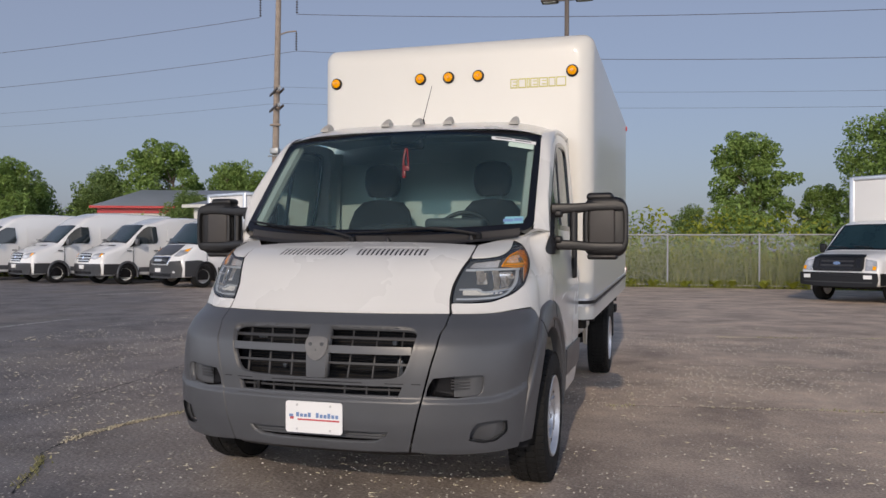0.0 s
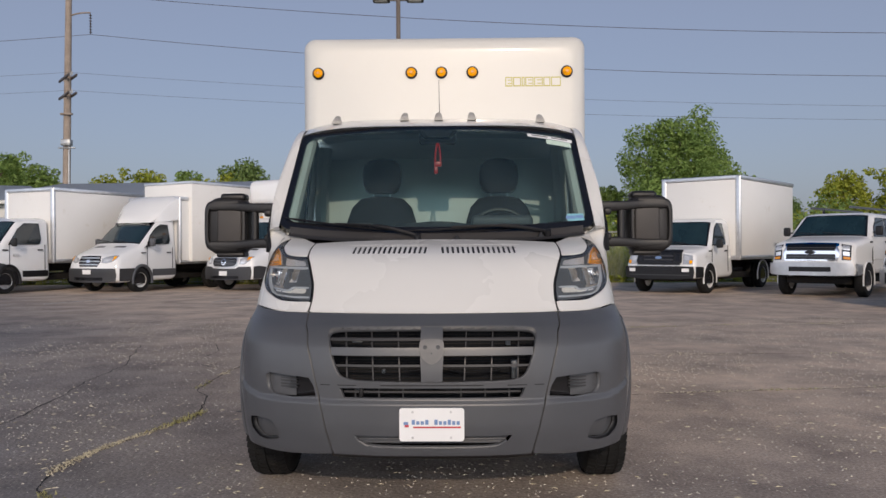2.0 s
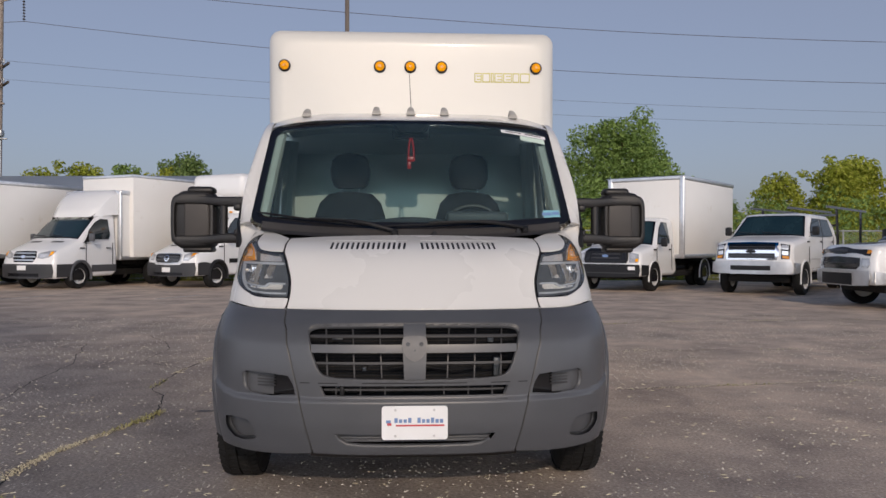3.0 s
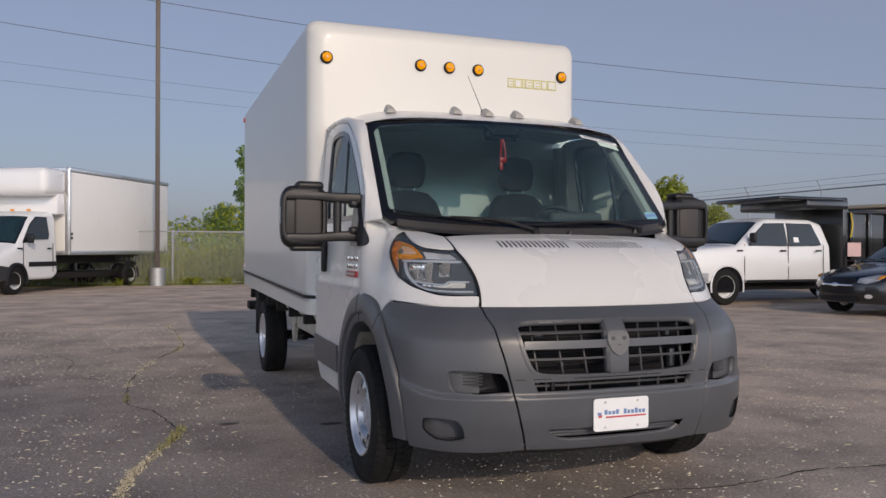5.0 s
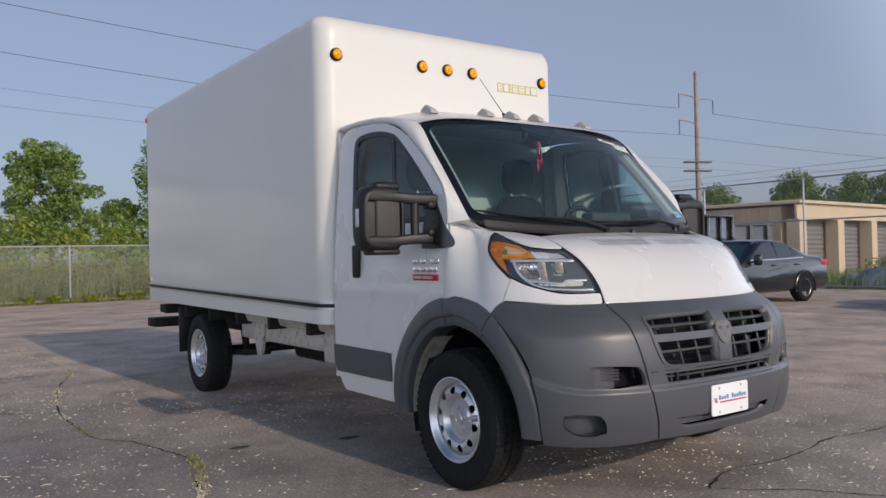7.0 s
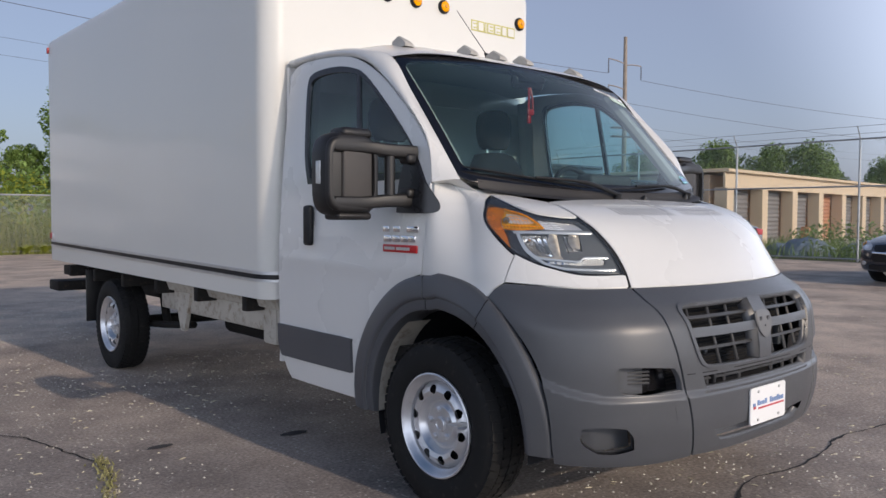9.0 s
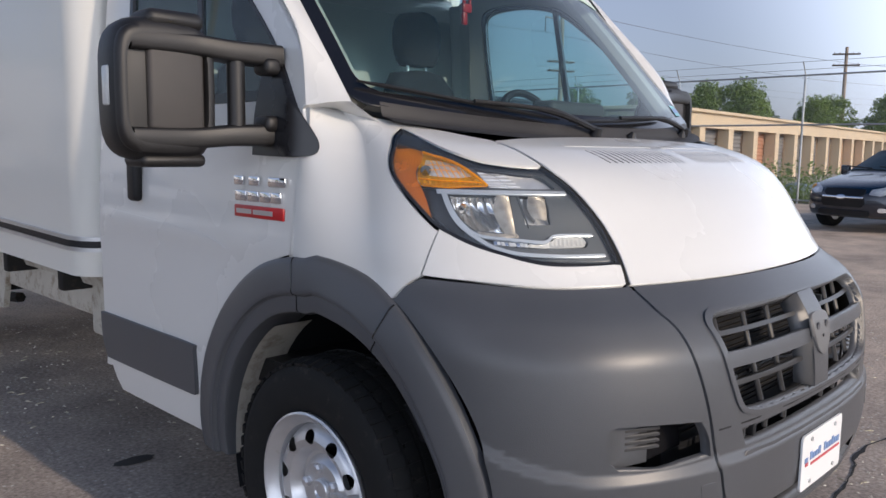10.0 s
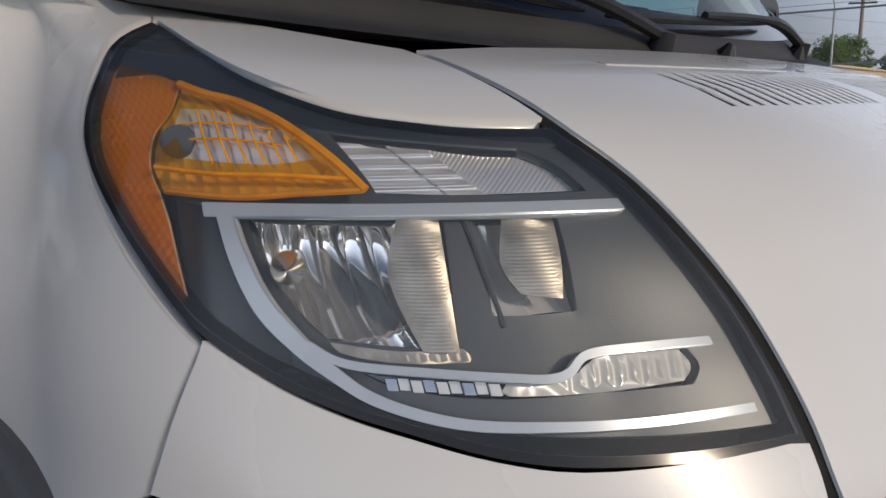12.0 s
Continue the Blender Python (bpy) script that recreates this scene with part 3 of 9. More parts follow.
# front bumper, middle piece with the grille
SEAM = [(0.410, 1.004), (0.385, 0.96), (0.345, 0.905), (0.312, 0.80), (0.290, 0.70), (0.272, 0.60), (0.254, 0.48), (0.240, 0.345)]


def both(pts):
    """Outline through the right half, closed with its mirror."""
    return list(pts) + [(-u, v) for u, v in reversed(list(pts)) if u > 1e-6]


half = [(0.0, 1.004)] + [(0.1 * k, 1.004) for k in range(1, 6)] + across([q[:2] for q in spline([(u - 0.0045, v) for u, v in SEAM], 5)]) + [(0.36, 0.342), (0.24, 0.340), (0.12, 0.340), (0.0, 0.340)]
edge = both(half)
grille_hole = both([q[:2] for q in spline([(0.0, 0.944), (0.15, 0.944), (0.32, 0.943), (0.43, 0.941), (0.482, 0.934), (0.504, 0.915), (0.502, 0.89), (0.490, 0.83), (0.470, 0.765), (0.448, 0.722), (0.415, 0.702), (0.34, 0.692), (0.15, 0.687), (0.0, 0.686)], 3)])
low_hole = both([(0.0, 0.660), (0.12, 0.660), (0.25, 0.660), (0.35, 0.660), (0.446, 0.659), (0.425, 0.610), (0.30, 0.610), (0.15, 0.610), (0.0, 0.610)])
chin_hole = both([(0.0, 0.438), (0.15, 0.438), (0.28, 0.438), (0.378, 0.440), (0.355, 0.408), (0.315, 0.384), (0.25, 0.377), (0.12, 0.375), (0.0, 0.375)])
bumper = put("front_bumper", panel(shelf(face, lambda u: 0.594, Vector((0, -1, 0))), edge, (grille_hole, low_hole, chin_hole), 0.035, 0.012, 0.035), M_BUMPER, truck, "textured grey plastic bumper with grille openings")
NOSE = Vector((0, -1, 0))
put("grille_surround", panel(face, both([(u * 1.035, 0.815 + (v - 0.815) * 1.07) for u, v in grille_hole if u >= 0][:-1] + [(0.0, 0.815 + (0.686 - 0.815) * 1.07)]), (grille_hole,), 0.04, 0.03, 0.02, lift=0.006), M_BUMPER, bumper)
for v, h, d, t, w in ((0.832, 0.019, 0.000, 0.028, 0.485), (0.900, 0.0055, 0.026, 0.014, 0.50), (0.765, 0.0055, 0.026, 0.014, 0.468), (0.636, 0.004, 0.035, 0.014, 0.43)):
    put("grille_bar", panel(inset(face, d, NOSE), band(-w, w, v - h, v + h, 14), (), 0.04, 0.014, t), M_BUMPER if h > 0.01 else M_GRILLE, bumper)
for sgn in (-1, 1):
    for x in (0.155, 0.285, 0.415):
        for v0, v1 in ((0.69, 0.943), (0.610, 0.66)):
            xx = sgn * (x if v1 > 0.9 else x * 0.9)
            put("grille_rib", panel(inset(face, 0.034, NOSE), [(xx - 0.0028, v0), (xx + 0.0028, v0), (xx + 0.0028 + sgn * 0.012 * (v1 > 0.9), v1), (xx - 0.0028 + sgn * 0.012 * (v1 > 0.9), v1)], (), 0.03, 0.05, 0.014), M_GRILLE, bumper)
# centre post and badge shield
post = [(0.050, 0.690), (0.051, 0.74), (0.054, 0.79), (0.055, 0.85), (0.053, 0.895), (0.052, 0.942)]
put("grille_post", panel(inset(face, -0.006, NOSE), both([(0.0, 0.690)] + post + [(0.0, 0.942)]), (), 0.02, 0.03, 0.06), M_BUMPER, bumper)
shield = both([q[:2] for q in spline([(0.0, 0.772), (0.024, 0.782), (0.046, 0.805), (0.058, 0.840), (0.056, 0.872), (0.040, 0.884), (0.0, 0.887)], 3)])
M_SHIELD = surface("faded_grey_badge", (0.135, 0.133, 0.132), 0.5, vary=0.12, scale=30)
put("badge_shield", panel(inset(face, -0.014, NOSE), shield, (), 0.015, 0.015, 0.012), M_SHIELD, bumper, "plain grey badge shield")
for x, z, r in ((-0.031, 0.855, 0.0105), (0.031, 0.855, 0.0105), (0.0, 0.826, 0.004)):
    bm = bmesh.new()
    p = face(x, z) + Vector((0, -0.013, 0))
    add_tube(bm, [p, p + Vector((0, -0.004, 0)), p + Vector((0, -0.0035, 0)), p + Vector((0, -0.001, 0))], [r, r, r * 0.7, r * 0.6], 14)
    part("badge_stud", bm, M_BUMPER, bumper)
# cooling pack seen through the grille
bm = bmesh.new()
add_box(bm, (0, 0.17, 0.70), (1.05, 0.04, 0.52))
part("radiator", bm, M_SEAT, bumper)
fin = bmesh.new()
add_box(fin, (0, 0, 0), (0.92, 0.006, 0.004))
fin = finish("condenser_fin", fin, M_FRAME)
for k in range(22):
    ob = new("condenser_fin", fin)
    ob.parent, ob.location = bumper, (0, 0.145, 0.60 + 0.0155 * k)
for x, z, s in ((-0.37, 0.865, (0.05, 0.015, 0.008)), (0.37, 0.862, (0.025, 0.03, 0.03)), (0.40, 0.73, (0.03, 0.03, 0.09)), (-0.24, 0.72, (0.02, 0.02, 0.02)), (-0.37, 0.64, (0.02, 0.02, 0.05))):
    bm = bmesh.new()
    add_box(bm, (x, 0.10, z), s, 0.004)
    part("condenser_bracket", bm, M_LAMPDARK, bumper)
bm = bmesh.new()
add_tube(bm, spline([(-0.12, 0.11, 0.715), (0.02, 0.10, 0.728), (0.18, 0.11, 0.705), (0.33, 0.11, 0.72)], 5), 0.006, 6)
part("cable", bm, M_BLACK, bumper)
bm = bmesh.new()
add_box(bm, (-0.325, -0.005, 0.675), (0.05, 0.03, 0.025), 0.006)
add_box(bm, (-0.34, 0.005, 0.64), (0.02, 0.03, 0.06), 0.005)
part("tow_bracket", bm, M_BLACK, bumper)
# chin vent slats and recessed backing
for z in (0.390, 0.404, 0.418, 0.430):
    put("chin_slat", panel(inset(face, 0.02, NOSE), band(-0.37, 0.37, z - 0.0025, z + 0.0025, 12), (), 0.05, 0.02, 0.03), M_BUMPER, bumper)
bm = bmesh.new()
add_box(bm, (0, 0.10, 0.41), (0.9, 0.02, 0.12))
part("chin_backing", bm, M_GLOSSBLACK, bumper)
for x in (-0.40, 0.40):
    bm = bmesh.new()
    p = face(x, 0.375)
    add_cyl(bm, p + Vector((0, 0.004, 0)), p + Vector((0, -0.006, 0)), 0.012, seg=14)
    part("bumper_bolt", bm, M_BLACK, bumper)
put("bumper_ledge", panel(face, both([(0.0, 0.598), (0.15, 0.598), (0.30, 0.598), (0.43, 0.600), (0.44, 0.590), (0.30, 0.588), (0.15, 0.588), (0.0, 0.588)]), (), 0.05, 0.03, 0.010, lift=0.010), M_BUMPER, bumper)
put("bumper_seam", panel(face, both([(0.0, 0.675), (0.20, 0.675), (0.40, 0.675), (0.535, 0.675), (0.535, 0.671), (0.40, 0.671), (0.20, 0.671), (0.0, 0.671)]), (), 0.05, 0.03, 0.004, lift=0.0015), M_BLACK, bumper)
put("chin_lip", panel(face, both([(0.0, 0.368), (0.16, 0.368), (0.32, 0.369), (0.455, 0.371), (0.46, 0.350), (0.32, 0.346), (0.16, 0.345), (0.0, 0.345)]), (), 0.05, 0.012, 0.014, lift=0.014), M_BUMPER, bumper)
# valance under the chin
bm = bmesh.new()
add_grid(bm, lambda i, j: Vector(((i * 2 - 1) * 0.50, 0.02 + 0.10 * j + 0.05 * abs(i * 2 - 1) ** 3, 0.345 - 0.055 * math.sin(math.pi * min(1, j * 1.2) / 2))), 12, 4)
part("valance", bm, M_BLACK, truck)


def arch_r(z):
    return 0.655 - 0.05 * min(1, max(0, (0.72 - z) / 0.35))


def corner(sign):
    """Bumper corner, wheel flare, fender, headlamp and door of one side."""
    fn, aw = front(sign), Vector((sign * 0.7, -0.7, 0.1))
    # bumper corner
    run = [(skin_a(WHEEL_Y - math.sqrt(arch_r(z) ** 2 - (z - WHEEL_Z) ** 2), z), z) for z in (0.958, 0.92, 0.86, 0.77, 0.68, 0.58, 0.48, 0.40, 0.335)]
    edge = outline([(0.417, 1.003), (0.55, 1.002), (0.65, 1.006), (0.75, 1.013), (0.87, 1.016)], [(0.87, 1.016), (0.925, 0.993), run[0]], run, [run[-1], (0.50, 0.332), (0.36, 0.335), (0.243, 0.345)], [(u + 0.003, v) for u, v in reversed(SEAM)] + [(0.417, 1.003)], n=4)
    fog = outline([(0.285, 0.612), (0.292, 0.66), (0.312, 0.703)], [(0.312, 0.703), (0.40, 0.712), (0.505, 0.716)], [(0.505, 0.716), (0.53, 0.70), (0.525, 0.64), (0.50, 0.612)], [(0.50, 0.612), (0.40, 0.606), (0.285, 0.612)], n=4)
    low = outline([(0.465, 0.40), (0.470, 0.45), (0.495, 0.484)], [(0.495, 0.484), (0.58, 0.490), (0.655, 0.484)], [(0.655, 0.484), (0.66, 0.43), (0.60, 0.388)], [(0.60, 0.388), (0.53, 0.384), (0.465, 0.40)], n=4)
    side = put("bumper_corner", panel(shelf(fn, lambda u: 0.594 + 0.055 * min(1, max(0, (u - 0.5) / 0.3)) ** 2, aw), edge, (fog, low), 0.025, 0.012, 0.03, aw), M_BUMPER, truck, "textured grey plastic bumper corner with fog lamp recesses")
    deepen = lambda u, v: 0.030 + 0.34 * max(0, 0.50 - u)
    put("fog_recess", panel(inset(fn, deepen, aw), [(0.40, 0.60), (0.40, 0.722), (0.54, 0.725), (0.53, 0.60)], (), 0.03, 0.03, 0.0, aw), M_BUMPER, side)
    put("fog_hollow", panel(inset(fn, lambda u, v: deepen(u, v) + 0.004, aw), [(0.27, 0.60), (0.29, 0.718), (0.41, 0.722), (0.41, 0.60)], (), 0.03, 0.03, 0.0, aw), M_GLOSSBLACK, side)
    for v in (0.645, 0.66, 0.675, 0.69):
        put("fog_slat", panel(inset(fn, 0.040, aw), band(0.385, 0.475, v - 0.003, v + 0.003, 4), (), 0.03, 0.03, 0.015, aw), M_GRILLE, side)
    put("lower_recess", panel(inset(fn, lambda u, v: 0.022 + 0.22 * max(0, 0.62 - u), aw), [(0.56, 0.375), (0.56, 0.495), (0.67, 0.495), (0.67, 0.375)], (), 0.03, 0.03, 0.0, aw), M_BUMPER, side)
    put("lower_hollow", panel(inset(fn, lambda u, v: 0.024 + 0.22 * max(0, 0.62 - u), aw), [(0.45, 0.375), (0.47, 0.495), (0.57, 0.495), (0.57, 0.375)], (), 0.03, 0.03, 0.0, aw), M_BUMPER, side)
    put("tow_cover", panel(fn, [(0.275, 0.50), (0.283, 0.552), (0.318, 0.552), (0.312, 0.50)], (), 0.02, 0.03, 0.004, aw, lift=0.0150), M_BUMPER, side)
    # wheel flare, a moulded band round the arch
    bm = bmesh.new()
    rings = []
    for k in range(49):
        ph = radians(-2 + 192 * k / 48)
        c, s = -math.cos(ph), math.sin(ph)
        ring = []
        for rr, dx in ((0.662, -0.02), (0.661, 0.006), (0.655, 0.013), (0.645, 0.017), (0.575, 0.026), (0.567, 0.026), (0.561, 0.023), (0.557, 0.012), (0.553, 0.009), (0.517, 0.012), (0.508, 0.008), (0.503, -0.004), (0.500, -0.13)):
            shrink = 1 - 0.06 * max(0, -c) ** 2 * (rr > 0.52) - 0.07 * max(0, 0.35 - s) * (c < 0) - 0.02 * (c > 0)
            r = rr * shrink
            y, z = WHEEL_Y + r * c, WHEEL_Z + r * s * (1.010 + 0.025 * min(1, max(-0.4, c * 2.5)))
            z = max(z, 0.335)
            base = max(body_x(y, z), body_x(WHEEL_Y + 0.6 * c, z)) if c < 0 else side_x(z)
            ring.append(Vector((sign * (base + dx), y, z)))
        rings.append(ring)
    add_loft(bm, rings, False, False)
    bmesh.ops.recalc_face_normals(bm, faces=bm.faces)
    part("wheel_flare", bm, M_BUMPER, truck, "grey plastic wheel arch flare", sharp=34)
    for ph in (62, 99):
        k = int((ph + 2) / 192 * 48)
        bm = bmesh.new()
        add_tube(bm, [p + Vector((sign * 0.0004, 0, 0.0004)) for p in rings[k][1:-1]], 0.0022, 5)
        part("flare_seam", bm, M_GLOSSBLACK, truck)
    # wheel house
    bm = bmesh.new()
    rings = []
    for k in range(25):
        ph = radians(-8 + 205 * k / 24)
        y, z = WHEEL_Y - 0.50 * math.cos(ph), WHEEL_Z + 0.515 * math.sin(ph)
        rings.append([Vector((sign * x, y, max(z, 0.20))) for x in (0.985, 0.80, 0.62, 0.36)])
    add_loft(bm, rings, False, False)
    add_faces(bm, [tuple(r[-1]) for r in rings], [tuple(range(len(rings)))])
    part("wheel_house", bm, M_SEAT, truck)
    bm = bmesh.new()
    add_grid(bm, lambda i, j: Vector((sign * (0.99 - 0.14 * j), WHEEL_Y + 0.488 * math.cos(radians(-4 + 62 * i)), WHEEL_Z + 0.50 * math.sin(radians(-4 + 62 * i)))), 10, 3)
    part("inner_arch_lining", bm, M_SILL, truck, "dirty cream inner wheel arch")

    # white panel below the lamp
    top = [(0.41, 1.056), (0.483, 1.056), (0.558, 1.061), (0.608, 1.070), (0.658, 1.085), (0.692, 1.095), (0.733, 1.110), (0.775, 1.130), (0.799, 1.142)]
    below = [(u, v - 0.007 * min(1, max(0.2, (u - 0.42) / 0.12))) for u, v in top]
    edge = outline([(0.417, 1.010), (0.55, 1.009), (0.65, 1.013), (0.75, 1.020), (0.868, 1.024)], [(0.868, 1.024), (0.835, 1.078), (0.799, 1.132)], list(reversed(below)), [(0.41, 1.052), (0.412, 1.03), (0.417, 1.010)], n=4)
    put("lamp_panel", panel(fn, edge, (), 0.02, 0.015, 0.02, aw), M_PAINT, truck, "white painted panel under the headlamp")
    # fender round the lamp
    lamp_top = [(0.446, 1.289), (0.517, 1.291), (0.567, 1.296), (0.617, 1.303), (0.658, 1.316), (0.695, 1.336), (0.710, 1.358), (0.716, 1.388)]
    lamp_out = [(0.716, 1.388), (0.836, 1.363), (0.918, 1.327), (0.947, 1.288), (0.940, 1.251), (0.908, 1.212), (0.864, 1.174), (0.819, 1.139), (0.805, 1.131)]
    arch = []
    for k in range(9):
        z = 1.012 + 0.045 * math.sin(k / 8 * math.pi / 2)
        arch.append((0.875 + (2.0 - 0.875) * (k / 8) ** 1.1, z - 0.012 * (k in (1, 2))))
    edge = outline([(0.462, 1.353), (0.455, 1.32), (0.446, 1.289)], lamp_top, lamp_out, [(0.805, 1.131), (0.842, 1.078), (0.875, 1.024)], [(0.875, 1.022), (0.932, 0.995), (0.985, 0.958)], [(0.985, 0.958), (1.2, 0.975), (1.5, 1.00), (2.0, 1.015)], [(2.0, 1.015), (2.0, 1.2), (2.0, 1.44)], [(2.0, 1.44), (1.5, 1.447), (1.1, 1.447), (0.98, 1.440), (0.85, 1.418), (0.70, 1.400), (0.58, 1.380), (0.462, 1.353)], n=4)
    put("fender", panel(fn, edge, (), 0.025, 0.012, 0.02, aw), M_PAINT, truck, "white painted front fender")
    headlamp(sign, fn, aw)
    door(sign)


LAMP = [[(0.446, 1.283), (0.517, 1.285), (0.567, 1.290), (0.617, 1.297), (0.658, 1.310), (0.698, 1.330), (0.714, 1.355), (0.720, 1.382)],
        [(0.720, 1.382), (0.833, 1.357), (0.908, 1.320), (0.934, 1.285), (0.926, 1.255), (0.893, 1.220), (0.851, 1.185), (0.808, 1.150), (0.775, 1.132), (0.733, 1.112), (0.692, 1.097), (0.658, 1.087), (0.608, 1.072), (0.558, 1.063), (0.483, 1.058), (0.412, 1.058)],
        [(0.412, 1.058), (0.410, 1.10), (0.411, 1.15), (0.419, 1.205), (0.429, 1.25), (0.446, 1.283)]]


def shrunk(pts, k, cu=0.66, cv=1.2):
    return [(cu + (u - cu) * k, cv + (v - cv) * k) for u, v in pts]


M_SMOKED = surface("smoked_chrome", (0.20, 0.21, 0.23), 0.14, 0.85, vary=0.1, scale=12)
M_MIRRORED = surface("bright_reflector", (0.95, 0.95, 0.95), 0.06, 0.82, vary=0.05, scale=20)
M_AMBERGLASS = glass("clear_amber_plastic", (1.0, 0.56, 0.02), 1.5, 0.05, 0.07, (0.98, 0.50, 0.01))
M_ORANGEGLASS = glass("clear_orange_plastic", (0.95, 0.36, 0.010), 1.5, 0.05, 0.05, (0.90, 0.34, 0.0))
M_CAP = surface("brushed_cap", (0.80, 0.78, 0.74), 0.17, 0.95, vary=0.1, scale=30)
M_CHEEK = surface("dark_gloss_cheek", (0.040, 0.042, 0.048), 0.12, 0.35, vary=0.15, scale=9, coat=0.3)
M_STEPPED = surface("stepped_reflector", (0.84, 0.85, 0.86), 0.16, 0.55, vary=0.1, scale=25)
M_BROW = surface("dark_lamp_brow", (0.030, 0.036, 0.046), 0.22, vary=0.15, scale=12, coat=0.4)
M_AMBER_LIGHT = surface("yellow_amber_plastic", (0.98, 0.45, 0.0), 0.16, vary=0.25, scale=60, coat=0.1, spec=0.25)
M_BRONZE_TINT = surface("ribbed_reflector", (0.44, 0.40, 0.34), 0.34, 0.75, vary=0.45, scale=38)


def headlamp(sign, fn, aw):
    edge = outline(*LAMP, n=4)
    back = Vector((-sign * 0.62, 0.78, -0.06)).normalized()

    def deep(d):
        """The lamp's face moved inwards along its axis."""
        return lambda u, v: fn(u, v) + back * (d(u, v) if callable(d) else d)
    lamp = put("headlight", panel(deep(0.115), shrunk(edge, 0.985), (), 0.03, 0.03, 0.0, aw), M_GLOSSBLACK, truck, "clear headlamp with amber corner and chrome inside")
    put("bezel", panel(inset(fn, 0.0025, aw), shrunk(edge, 1.022, 0.52, 1.31), (shrunk(edge, 0.990),), 0.02, 0.015, 0.06, aw), M_GLOSSBLACK, lamp, "black lamp gasket")
    main = outline([(0.758, 1.2195), (0.69, 1.220), (0.588, 1.219)], [(0.588, 1.219), (0.597, 1.185), (0.608, 1.130)], [(0.608, 1.130), (0.64, 1.128), (0.66, 1.130), (0.703, 1.134)], [(0.703, 1.134), (0.730, 1.157), (0.752, 1.190), (0.758, 1.2195)], n=4)
    second = outline([(0.566, 1.2195), (0.53, 1.2195), (0.497, 1.2185)], [(0.497, 1.2185), (0.508, 1.18), (0.517, 1.148)], [(0.517, 1.148), (0.55, 1.147), (0.578, 1.148)], [(0.578, 1.148), (0.570, 1.185), (0.566, 1.2195)], n=4)
    upper = outline([(0.652, 1.283), (0.60, 1.2795), (0.49, 1.267)], [(0.49, 1.267), (0.468, 1.254), (0.460, 1.233)], [(0.460, 1.233), (0.55, 1.233), (0.634, 1.236)], [(0.634, 1.236), (0.638, 1.25), (0.652, 1.283)], n=4)
    guide = outline([(0.690, 1.117), (0.66, 1.112), (0.60, 1.107), (0.556, 1.103), (0.54, 1.105), (0.517, 1.118), (0.483, 1.119), (0.455, 1.118)], [(0.455, 1.118), (0.452, 1.105), (0.462, 1.093)], [(0.462, 1.093), (0.525, 1.092), (0.60, 1.093), (0.66, 1.102), (0.690, 1.117)], n=4)
    put("inner_bezel", panel(deep(lambda u, v: 0.030 - 0.014 * min(1, max(0, (0.52 - u) / 0.11))), shrunk(edge, 0.972), (main, second, upper, guide), 0.02, 0.015, 0.022, aw), M_LAMPDARK, lamp, "smooth grey inner surround")
    # dark brow along the upper edge
    brow = outline([(0.452, 1.278), (0.567, 1.285), (0.655, 1.305), (0.706, 1.343), (0.722, 1.375)], [(0.722, 1.375), (0.83, 1.351), (0.878, 1.327)], [(0.878, 1.327), (0.817, 1.329), (0.783, 1.323), (0.725, 1.308), (0.690, 1.296), (0.64, 1.2865), (0.575, 1.2800), (0.452, 1.269), (0.452, 1.278)], n=4)
    put("brow", panel(deep(0.016), brow, (), 0.02, 0.01, 0.02, aw), M_BROW, lamp)
    # amber corner: outer wrap, then a blade with a clear window over a fluted reflector
    wrap = outline([(0.858, 1.338), (0.896, 1.321), (0.919, 1.297), (0.925, 1.267), (0.912, 1.242), (0.885, 1.213), (0.852, 1.182), (0.812, 1.151)], [(0.812, 1.151), (0.824, 1.185), (0.834, 1.215), (0.843, 1.236)], [(0.843, 1.236), (0.852, 1.255), (0.842, 1.278), (0.812, 1.297), (0.783, 1.321)], [(0.783, 1.321), (0.817, 1.331), (0.858, 1.338)], n=4)
    put("corner_reflector", panel(deep(lambda u, v: 0.017 + 0.0007 * math.sin(u * 560) * math.sin(v * 560)), wrap, (), 0.003, 0.003, 0.0, aw), M_FLUTE, lamp)
    pane = put("amber_corner", panel(deep(0.010), wrap, (), 0.02, 0.015, 0.0, aw), M_ORANGEGLASS, lamp, "orange turn signal corner")
    pane.visible_shadow = False
    brim = [(0.783, 1.320), (0.758, 1.312), (0.725, 1.305), (0.692, 1.290), (0.662, 1.265), (0.642, 1.240)]
    blade = outline(brim, [(0.642, 1.240), (0.692, 1.236), (0.75, 1.232), (0.817, 1.235), (0.843, 1.238)], [(0.843, 1.238), (0.850, 1.256), (0.838, 1.280), (0.812, 1.297), (0.783, 1.320)], n=4)
    window = outline([(0.796, 1.300), (0.742, 1.297), (0.70, 1.286), (0.676, 1.262)], [(0.676, 1.262), (0.725, 1.258), (0.808, 1.262)], [(0.808, 1.262), (0.812, 1.283), (0.796, 1.300)], n=4)
    put("amber_reflector", panel(deep(lambda u, v: 0.022 + 0.0022 * abs(math.sin(u * 170)) + 0.0010 * math.sin(v * 360)), blade, (), 0.0028, 0.003, 0.0, aw), M_FLUTE, lamp)
    pane = put("amber_lens", panel(deep(0.010), blade, (window,), 0.02, 0.015, 0.0, aw), M_AMBERGLASS, lamp, "clear amber signal lens")
    pane.visible_shadow = False

    def line(name, run, r, d, material):
        bm = bmesh.new()
        f = deep(d)
        add_tube(bm, [f(*q[:2]) for q in spline(run, 6)], r, 6)
        part(name, bm, material, lamp)
    line("amber_rim", brim, 0.0034, 0.0095, M_AMBER)
